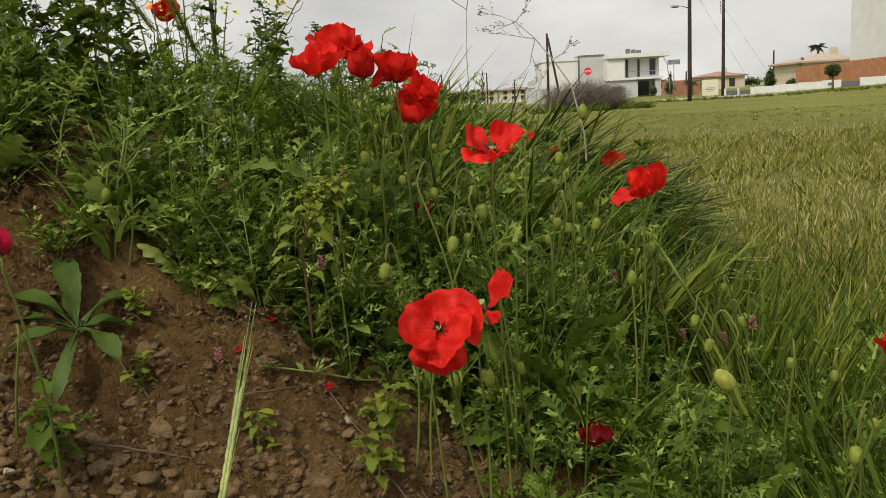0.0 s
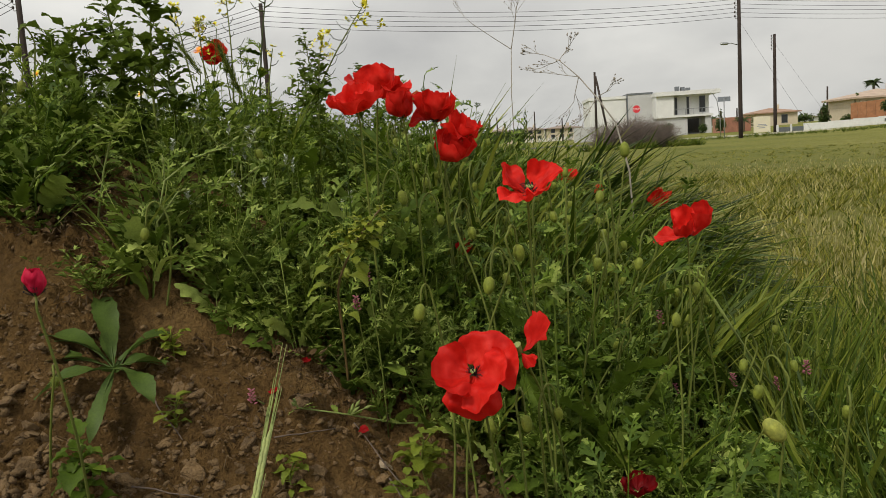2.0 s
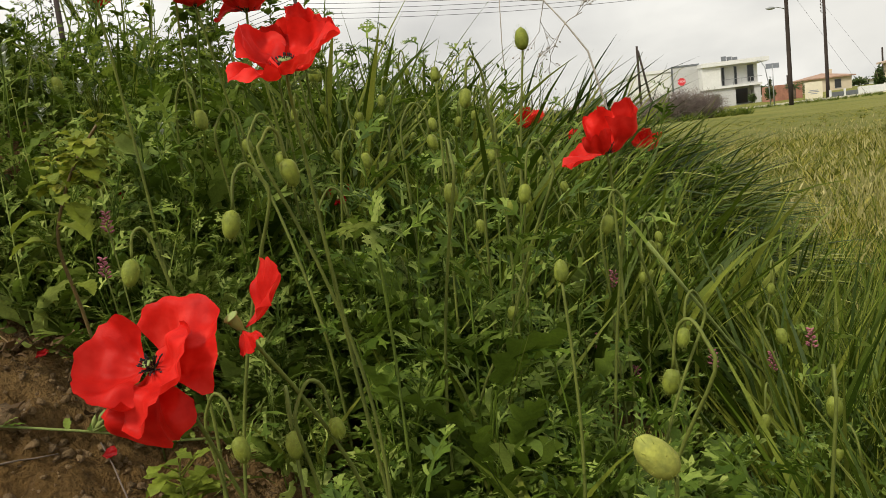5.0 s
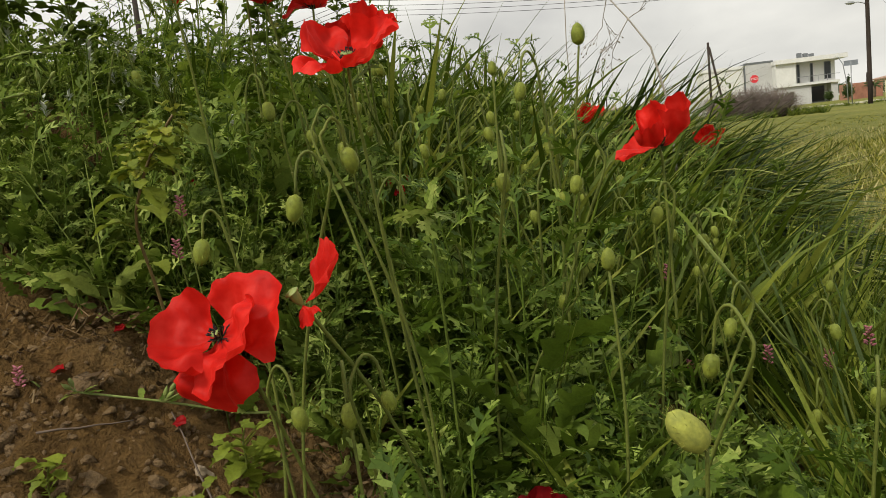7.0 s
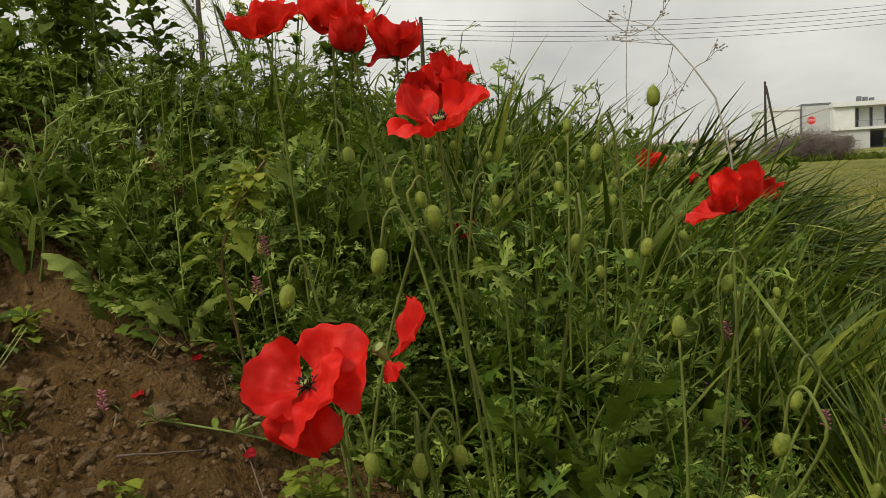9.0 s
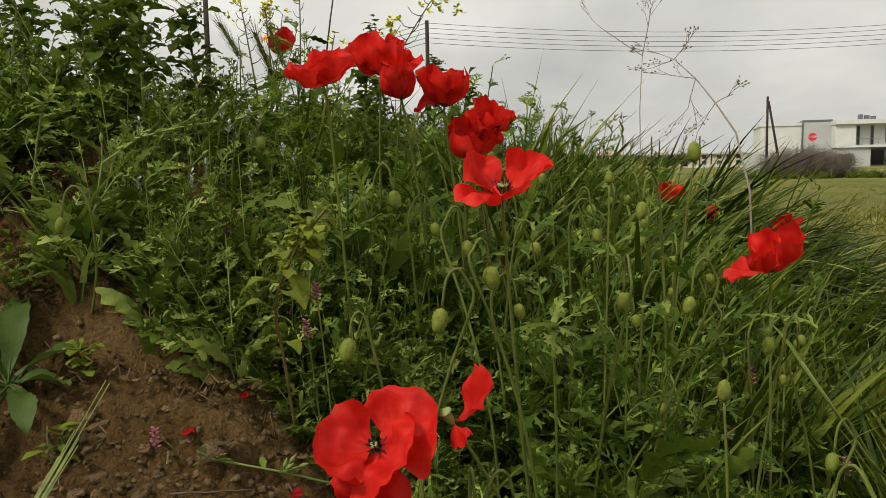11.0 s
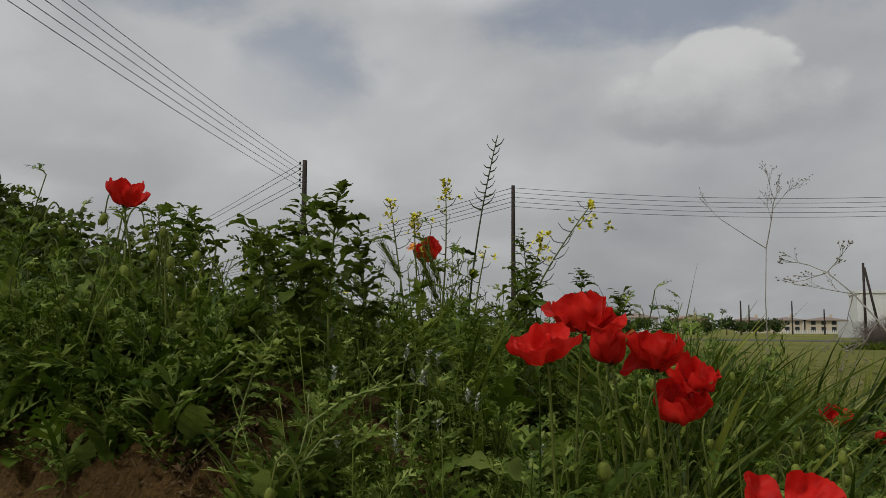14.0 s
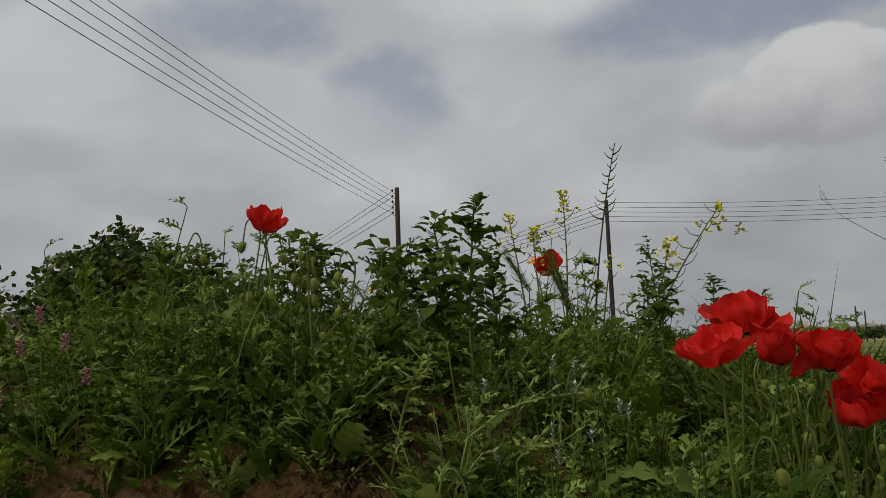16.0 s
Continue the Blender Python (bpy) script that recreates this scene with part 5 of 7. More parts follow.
def oat_stalk(seed, h=0.42, head=0.06):
    """A stiff field-grass stalk: a few leaves that stand off, and a slim ear."""
    random.seed(seed)
    g = Geo()
    sp = g.spine((0, 0, 0), (rnd(-0.22, 0.22), rnd(-0.15, 0.15), 1), h * rnd(0.8, 1.1), (rnd(-0.1, 0.3), 0.0, -0.05), 7)
    g.tube([p for p, q in sp], 0.0018, 0.0011, 3, False)
    for i in range(4):
        p, q = sp[1 + i]
        a = rnd(0, 6.28)
        g.blade(p, (math.cos(a) * 0.45, math.sin(a) * 0.45, 1), rnd(0.10, 0.20), rnd(0.004, 0.007), (math.cos(a) * 0.7 + 0.2, math.sin(a) * 0.5, -1.2 * rnd(0.2, 1.2)), 4)
    p, q = sp[-1]
    for i in range(12):
        t = i / 12
        a = i * 2.4
        r = Vector((math.cos(a), math.sin(a), 0))
        g.blade(p + q * head * t + r * 0.0015, q + r * 0.28, rnd(0.014, 0.022), 0.0042, r * 0.1, 2)
    return g


def spots(n, box, picks, scale, ok=None, lean=(0.0, 0.12), sink=0.01, seed=0, turn=(0, 6.28)):
    rs = random.Random(seed)
    out = []
    tries = 0
    while len(out) < n and tries < n * 30:
        tries += 1
        x, y = rs.uniform(box[0], box[1]), rs.uniform(box[2], box[3])
        if ok and not ok(x, y, rs):
            continue
        out.append((x, y, ground(x, y) - sink, rs.uniform(*turn), rs.uniform(*scale), rs.uniform(lean[0] - 0.15, lean[1] + 0.1), rs.uniform(-0.12, 0.12), rs.randrange(picks)))
    return out


def plants(name, kinds, places, mat, label, category, group):
    """Each plant a thing of its own with its leaves as parts; built once for each kind, then copied."""
    first = {}
    for x, y, z, turn, s, lx, ly, pick in places:
        m = pose(x, y, z, math.degrees(-ly), math.degrees(lx), 0) @ pose(0, 0, 0, 0, 0, math.degrees(turn)) @ Matrix.Scale(s, 4)
        if pick in first:
            copy_thing(first[pick], m)
            continue
        ob = thing(name, (x, y, z), label, category, group)
        ob.matrix_world = m
        first[pick] = ob
        for part_name, g in kinds[pick]:
            part(part_name, g, M_STEM if part_name == "stem" else mat, ob)


def bare(x, y):
    """How bare the earth is, 0 to 1: the scarp at the near end of the bank."""
    top = 0.90 + 0.058 * smooth((x + 0.33) / 0.15) + 0.03 * smooth((-0.36 - x) / 0.10) - 0.06 * smooth((-0.5 - x) / 0.1) + 0.02 * noise.noise(Vector((x * 11, 2.0, 0)))
    a = smooth((0.055 - x + (0.85 - y) * 0.2) / 0.06) * smooth((top - y) / 0.03)
    b = 1.2 * math.exp(-(((x + 0.46) / 0.085) ** 2 + ((y - 1.02) / 0.045) ** 2))
    c = 1.2 * math.exp(-(((x + 0.39) / 0.05) ** 2 + ((y - 1.10) / 0.035) ** 2))
    return min(1.0, a + b + c)


def on_poppy_bank(x, y, rs):
    if y < 0.56 + 0.05 * noise.noise(Vector((x * 4, y * 4, 7))) or (y < 0.78 and x < 0.15):
        return False
    if ((x - 0.185) / 0.06) ** 2 + ((y - 0.83) / 0.10) ** 2 < 1:
        return False
    if x > 0.44 and y > 1.35:
        return False
    if ((x - 0.37) / 0.14) ** 2 + ((y - 1.22) / 0.15) ** 2 < 1 and rs.random() < 0.8:
        return False
    edge_x, edge_y = bare(x - 0.03, y), bare(x, y - 0.03 * smooth((x + 0.45) / 0.2))
    return rs.random() > max(bare(x, y), edge_x, edge_y) * 1.3


def low_at_edge(places, near=0.12):
    """Plants that border the bare earth stay low, so that they do not hang far over it."""
    out = []
    for x, y, z, a, s, lx, ly, k in places:
        if bare(x, y - near) > 0.3 or bare(x - near * 0.7, y - 0.03) > 0.3:
            s *= 0.62 if x > -0.2 else 0.75
        out.append((x, y, z, a, s, lx, ly, k))
    return out


poppy_kinds = [poppy_clump(s) for s in range(12)]
clumps = [joined(poppy_clump(300 + s, 8, 0.14, 2)) for s in range(12)]
feathers = [feather_clump(20 + s) for s in range(6)]
fine = [feather_clump(40 + s, 0.09, 6, 0.016, 0.8, 5) for s in range(4)]
soft = [soft_clump(60 + s) for s in range(6)]
broad = [broad_clump(70 + s) for s in range(5)]
tufts = [grass_tuft(80 + s, 14, 0.25, 0.0085, 0.7, 0.1, 0.32) for s in range(6)]

S1 = low_at_edge(spots(520, (-0.18, 0.64, 0.55, 2.1), 12, (0.65, 1.2), on_poppy_bank, seed=1))
S1 = [p for k, p in enumerate(S1) if p[1] < 1.3 or k % 5 < 2]
near_plants = [p for p in S1 if p[1] < 1.12 and p[0] > -0.12]
plants("poppy_plant", poppy_kinds, near_plants, M_POPPY_LEAF, "leafy poppy plant with grey-green finely cut leaves", "poppy plant", "leafy poppy plants")
scatter("poppy_foliage", clumps, [p for p in S1 if p not in near_plants], M_POPPY_LEAF, "grey-green finely cut leaves of the poppy plants", "foliage")
S2 = low_at_edge(spots(330, (-1.9, -0.05, 0.90, 2.2), 6, (0.5, 1.05), on_poppy_bank, seed=2))
scatter("bank_herbs", feathers, S2, M_HERB, "grey-green feathery herbs covering the bank", "foliage")
S3 = low_at_edge(spots(240, (-1.9, 0.1, 0.90, 2.4), 12, (0.6, 1.05), on_poppy_bank, seed=3))
scatter("bank_weeds", clumps, S3, M_WEED, "green weeds with finely cut leaves on the bank", "foliage")
S4 = low_at_edge(spots(60, (-1.9, 0.0, 0.92, 2.0), 5, (0.6, 1.1), on_poppy_bank, seed=4))
plants("broad_leaved_weed", broad, S4, M_WEED, "low weed with broad toothed dark green leaves", "weed", "broad-leaved weeds")
S5 = spots(90, (0.0, 0.52, 0.55, 1.9), 4, (0.8, 1.4), on_poppy_bank, seed=5)
scatter("low_herbs", fine, S5, M_HERB, "low grey-green small-leaved herbs between the poppies", "foliage")
S52 = low_at_edge(spots(36, (-1.1, 0.7, 0.6, 1.7), 6, (0.45, 0.85), on_poppy_bank, seed=52), 0.07)
plants("soft_weed", soft, S52, M_HERB, "weed with soft grey-green tongue-shaped leaves", "weed", "soft-leaved weeds")
S85 = spots(75, (-1.15, -0.52, 0.955, 1.16), 12, (0.5, 0.9), None, (-0.05, 0.1), seed=85)
scatter("bank_poppy_leaves", clumps, S85, M_POPPY_LEAF, "green upright leaves of the budding poppies", "foliage")
S31 = spots(90, (-0.40, 0.02, 0.925, 1.04), 12, (0.42, 0.75), lambda x, y, rs: bare(x, y) < 0.75, (-0.1, 0.1), seed=31)
scatter("fringe_weeds", clumps, S31, M_HERB, "grey-green cut-leaved weeds at the edge of the earth", "foliage")
S6 = spots(70, (-0.5, 0.75, 0.95, 2.3), 6, (0.45, 0.95), on_poppy_bank, seed=6)
S6 += spots(170, (-0.12, 0.50, 1.25, 2.2), 6, (0.9, 1.35), on_poppy_bank, seed=61)
scatter("bank_grass", tufts, S6, M_GRASS, "thin green grass tufts among the poppies", "grass")

# wind-combed grass tussock at the edge of the bank
comb = [grass_tuft(100 + s, 22, 0.38, 0.0135, 1.35, 1.5, 0.42, 7) for s in range(6)]
crest = [grass_tuft(120 + s, 12, 0.38, 0.0135, 0.9, 0.7, 0.45) for s in range(6)]
stalks = [oat_stalk(180 + s) for s in range(8)]


def on_tussock(x, y, rs):
    return ((x - 0.34) / 0.22) ** 2 + ((y - 2.32) / 0.28) ** 2 < 1


S7 = spots(180, (0.1, 0.6, 2.0, 2.65), 6, (0.75, 1.15), on_tussock, (0.0, 0.2), seed=7, turn=(-0.6, 0.4))
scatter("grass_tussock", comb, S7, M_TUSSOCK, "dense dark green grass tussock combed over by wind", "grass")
S8 = spots(600, (-0.35, 0.55, 1.8, 3.2), 6, (0.5, 1.05), None, (0.05, 0.25), seed=8, turn=(-1.2, 1.2))
S8 = [(x, y, z, a, (0.86 - 0.08 * smooth((x + 0.05) / 0.3) - 0.15 * smooth((x - 0.28) / 0.27) - z) / 0.37 * rsc, l, m, k) for (x, y, z, a, rsc, l, m, k) in S8 if z < 0.75 and (y > 2.06 or x < 0.1)]
scatter("skyline_grass", crest, S8, M_GRASS, "tall green grass along the top of the bank", "grass")
S82 = spots(90, (-0.3, 0.45, 1.7, 2.9), 12, (0.7, 1.15), None, seed=82)
scatter("skyline_weeds", clumps, S82, M_POPPY_LEAF, "cut-leaved green weeds along the top of the bank", "foliage")
S83 = spots(30, (-0.1, 0.5, 1.9, 2.9), 8, (0.5, 0.8), None, seed=83)
scatter("skyline_stalks", stalks, S83, M_GRASS, "dark green grass stalks with ears against the sky", "grass")
# green margin between the bank and the yellow field
edge = [grass_tuft(130 + s, 10, 0.34, 0.0085, 0.3, 0.0, 0.20) for s in range(8)]


def on_margin(x, y, rs):
    return x < 0.74 + 0.5 * rs.random() ** 1.5 * (0.6 + 0.4 * y) and x < 0.25 + 0.75 * y


S81 = spots(900, (0.46, 1.7, 0.75, 3.0), 8, (0.5, 1.05), on_margin, (0.03, -0.10), seed=81)
scatter("margin_grass", edge, S81, M_GRASS, "upright green grass at the edge of the field", "grass")

# tall dark weeds that make the skyline on the bank
tall = []
for s in range(7):
    random.seed(140 + s)
    g = Geo()
    H = rnd(0.14, 0.25)
    for st in range(3):
        a0 = rnd(0, 6.28)
        sp = g.spine((0, 0, 0), (math.cos(a0) * 0.3, math.sin(a0) * 0.3, 1), H * rnd(0.7, 1.1), (0.1, 0, 0), 10)
        g.tube([p for p, q in sp], 0.0020, 0.0009, 4, False)
        for i, (p, q) in enumerate(sp[1:]):
            t = i / 10
            for k in range(3):
                a = i * 1.4 + k * 2.1 + rnd(-0.3, 0.3)
                L = 0.032 * (1 - 0.5 * t) * rnd(0.6, 1.2)
                up = rnd(0.1, 1.4)
                if s % 3 != 1:
                    g.cut(p, (math.cos(a), math.sin(a), up), L, (0, 0, -1.2), 3, 0.40, 0.22, 0.08)
                else:
                    g.leaf(p + Vector((math.cos(a), math.sin(a), 0.3)) * L * 0.3, (math.cos(a), math.sin(a), up), L * 0.7, L * rnd(0.4, 0.55), (0, 0, -1.4), 7, 0.16, 0.3, 0.12, 0.42)
    tall.append(g)
S9 = spots(75, (-1.5, -0.28, 1.3, 2.2), 7, (0.5, 0.9), lambda x, y, rs: x > -0.95 or rs.random() < 0.35, (0.0, 0.15), seed=9)
scatter("tall_weeds", tall, S9, M_WEED, "tall leafy green weeds along the top of the bank", "foliage")

# field grass: green blades below, small pale ears standing among and above them
fieldt = [grass_tuft(160 + s, 9, 0.24, 0.0075, 0.35, 0.0, 0.24) for s in range(6)]


def ears(seed, count=9, low=0.13, high=0.30, size=0.033, width=0.0055, spread=0.08):
    random.seed(seed)
    g = Geo()
    for k in range(count):
        p = (rnd(-spread, spread), rnd(-spread, spread), rnd(low, high))
        d = (rnd(-0.35, 0.45), rnd(-0.3, 0.3), 1)
        L = size * rnd(0.6, 1.3)
        g.blade(p, d, L, width * rnd(0.7, 1.3), (rnd(-0.3, 0.5), 0, rnd(-0.5, 0)), 3)
        g.blade((p[0] + 0.001, p[1], p[2] - 0.10), (d[0] * 0.3, d[1] * 0.3, 1), 0.105, 0.0013, (0, 0, 0), 1)
    return g


def in_field(x, y, rs):
    return x > 0.82 + 0.45 * rs.random() + 0.12 * max(0.0, 1.6 - y) and x < 1.0 + y * 0.95 and x > -0.2 + 0.05 * y


heads = [ears(170 + s) for s in range(6)]
S10 = spots(1300, (0.5, 4.4, 0.7, 4.6), 6, (0.6, 1.15), in_field, (0.03, -0.05), seed=10)
scatter("near_field_grass", fieldt, S10, M_FIELD, "yellow-green field grass beside the bank", "grass")
S11 = spots(900, (0.6, 4.6, 0.7, 4.8), 6, (0.7, 1.2), in_field, seed=11)
scatter("field_ears", heads, S11, M_STRAW, "pale straw-coloured grass ears in the field", "grass")
S111 = spots(110, (0.6, 2.4, 0.9, 3.6), 8, (0.6, 1.0), in_field, seed=111)
scatter("field_stalks", stalks, S111, M_GRASS, "tall dark green grass stalks at the edge of the field", "grass")


def in_mid(x, y, rs):
    return y > 3.6 and x > 0.02 * y - 0.3 and x < 1 + y * 0.85


wide_t = [grass_tuft(200 + s, 12, 0.24, 0.014, 0.5, 0.2, 0.4, 3) for s in range(6)]
S12 = spots(2200, (-0.5, 12, 3.6, 13), 6, (0.5, 1.1), in_mid, sink=0.03, seed=12)
scatter("mid_field_grass", wide_t, S12, M_FIELD, "yellow-green grass of the open field", "grass")
mid_heads = [ears(230 + s, 10, 0.12, 0.28, 0.05, 0.009, 0.14) for s in range(5)]
S122 = spots(1000, (0.0, 12, 4.2, 13), 5, (0.6, 1.1), in_mid, seed=122)
scatter("mid_field_ears", mid_heads, S122, M_STRAW, "pale grass ears out in the field", "grass")
far_t = [grass_tuft(220 + s, 12, 0.17, 0.035, 0.6, 0.3, 0.6, 2) for s in range(5)]
S121 = spots(1800, (0.0, 24, 12.5, 28), 5, (0.4, 0.8), in_mid, sink=0.04, seed=121)
scatter("far_field_grass", far_t, S121, M_FIELD, "tufted yellow-green grass far out in the field", "grass")
# longer grass round the dry shrub and along the verge of the road
verge = [grass_tuft(240 + s, 16, 0.5, 0.03, 0.5, 0.4, 0.4, 3) for s in range(4)]
S13 = spots(160, (3.4, 9.4, 40.2, 42.2), 4, (0.6, 1.3), None, sink=0.05, seed=13)
S13 += spots(420, (6.0, 32.0, 55.0, 61.5), 4, (0.4, 0.9), lambda x, y, rs: y < 61.2 + 0.26 * (x - 8.2) and rs.random() < 0.7, sink=0.05, seed=14)
scatter("verge_grass", verge, S13, M_GRASS, "longer green grass by the dry shrub and the road", "grass")
# low grass over the back and the far end of the bank
low_t = [grass_tuft(260 + s, 16, 0.2, 0.012, 0.6, 0.4, 0.5, 3) for s in range(4)]
S14 = spots(420, (-4.2, -0.35, 2.3, 5.5), 4, (0.5, 0.9), None, sink=0.02, seed=15) + spots(260, (-4.2, -1.9, 0.5, 2.3), 4, (0.5, 0.9), None, sink=0.02, seed=16)
scatter("back_grass", low_t, S14, M_GRASS, "low green grass over the back of the bank", "grass")


# ---- single plants ----
def sprig(name, base, label, category, group=""):
    x, y = base
    o = Vector((x, y, ground(x, y)))
    return thing(name, o, label, category, group), o


# rosette of strap leaves on the bare earth
ro, o = sprig("rosette_weed", (-0.398, 0.848), "flat rosette of long toothed green leaves on bare earth", "weed")
random.seed(5)
for k, (a, e, L, w) in enumerate(((112, 2.3, 0.125, 0.024), (150, 0.9, 0.12, 0.021), (180, 0.25, 0.13, 0.020), (212, 0.05, 0.09, 0.021), (281, -0.6, 0.10, 0.016), (330, -0.1, 0.095, 0.020), (8, 0.3, 0.062, 0.024), (48, 1.0, 0.085, 0.018), (130, 1.5, 0.07, 0.016))):
    g = Geo()
    r, bow = radians(a + rnd(-9, 9)), rnd(-0.9, 0.9)
    g.leaf((0, 0, 0.010), (math.cos(r), math.sin(r), e + 0.35), L, w * 1.15, (math.cos(r + bow) * 0.5, math.sin(r + bow) * 0.5, -1.05), 17, 0.06, 0.40, 0.14, 0.60)
    g.tube([p + q * 0 for p, q in g.spine((0, 0, 0.0115), (math.cos(r), math.sin(r), e + 0.35), L * 0.9, (math.cos(r + bow) * 0.5, math.sin(r + bow) * 0.5, -1.05), 8)], 0.0013, 0.0004, 4, False)
    part("leaf", g, M_ROSETTE, ro)

# bristly barley ear standing before the earth scarp
be, o = sprig("barley_ear", (-0.155, 0.47), "pale green barley ear with long straight awns", "grass")
g = Geo()
pts = [(0.0, 0.0, 0.0), (0.004, 0.01, 0.25), (0.010, 0.02, 0.47 - o.z), (0.012, 0.037, 0.517 - o.z)]
g.tube(pts, 0.0042, 0.0030, 8)
part("stalk", g, M_BARLEY, be)
b0, b1 = Vector((0.012, 0.035, 0.515 - o.z)), Vector((0.012, 0.125, 0.588 - o.z))
for k in range(20):
    t = k / 19
    s = 1 if k % 2 else -1
    g = Geo()
    p = b0.lerp(b1, t) + Vector((s * 0.0013, 0, 0))
    d = (b1 - b0).normalized()
    g.blob(p, d + Vector((s * 0.05, 0, 0)), 0.017, 0.0036, 6, 6)
    g.tube([p + d * 0.006, p + d * rnd(0.07, 0.11) + Vector((s * rnd(0.0, 0.0035), 0, 0))], 0.0008, 0.0003, 3, False)
    part("grain", g, M_BARLEY, be)

# tall dry forked stalk
ds, o = sprig("dry_stalk", (0.078, 3.4), "tall leafless grey dried flower stalk with a forked top", "dry plant")


def twigs(g, p, d, L, depth, rs, r=0.0016, spread=0.55, tips=True):
    d = Vector(d).normalized()
    pts = [Vector(p)]
    for i in range(3):
        d = (d + Vector((rs.gauss(0, 0.09), rs.gauss(0, 0.09), rs.gauss(0, 0.06)))).normalized()
        pts.append(pts[-1] + d * L / 3)
    g.tube(pts, r, r * 0.6, 4, False)
    if depth == 0:
        if tips:
            g.blob(pts[-1], d, 0.006, 0.0036, 3, 5)
        return
    for k in range(rs.choice((2, 3, 3))):
        e = (d + Vector((rs.uniform(-1, 1), rs.uniform(-0.6, 0.6), rs.uniform(-0.25, 0.6))) * spread).normalized()
        twigs(g, pts[rs.choice((1, 2, 3))], e, L * rs.uniform(0.5, 0.75), depth - 1, rs, r * 0.65, spread, tips)


rs = random.Random(3)
g = Geo()
fork = Vector((0.008, 0, 1.18 - o.z))
g.tube([(0, 0, -0.02), (0.004, 0, 0.3), (0.0, 0, 0.55), fork], 0.0024, 0.0017, 5)
part("stalk", g, M_TWIG, ds)
g = Geo()
g.tube([fork, fork + Vector((-0.07, 0, 0.05)), fork + Vector((-0.15, 0, 0.11))], 0.0018, 0.0012, 4, False)
twigs(g, fork + Vector((-0.15, 0, 0.11)), (-0.6, 0, 0.6), 0.07, 2, rs, 0.0010)
part("side_branch", g, M_TWIG, ds)
g = Geo()
g.tube([fork, fork + Vector((0.02, 0, 0.1)), fork + Vector((0.03, 0, 0.17))], 0.0020, 0.0015, 4, False)
for k in range(5):
    twigs(g, fork + Vector((0.02 + 0.003 * k, 0, 0.10 + 0.02 * k)), (rs.uniform(-0.9, 1.0), rs.uniform(-0.3, 0.3), 0.8), rs.uniform(0.055, 0.09), 3, rs, 0.0009)
part("flower_head", g, M_TWIG, ds)

# arching dry branch
dr, o = sprig("dry_branch", (0.37, 2.02), "arching pale dry branch with fine side twigs", "dry plant")
rs = random.Random(8)
g = Geo()
W = [Vector((0.37, 2.02, o.z)), Vector((0.352, 2.03, 0.72)), Vector((0.325, 2.05, 0.84)), Vector((0.285, 2.08, 0.905)), Vector((0.245, 2.12, 0.962)), Vector((0.20, 2.16, 1.01)), Vector((0.165, 2.2, 1.03))]
W = [w - o for w in W]
g.tube(W, 0.0026, 0.0009, 6)
part("main_stem", g, M_TWIG, dr)
for k, (i, d, L) in enumerate(((4, (-0.8, 0.1, 0.1), 0.10), (4, (-0.3, 0, -0.9), 0.08), (3, (0.8, 0, 0.45), 0.05), (5, (-0.7, 0, -0.3), 0.06), (3, (-0.5, 0, -0.8), 0.09), (5, (0.5, 0, 0.7), 0.05), (6, (-0.8, 0, 0.2), 0.05))):
    g = Geo()
    twigs(g, W[i], d, L * 0.8, 3, rs, 0.0011, 0.6)
    part("side_twig", g, M_TWIG, dr)


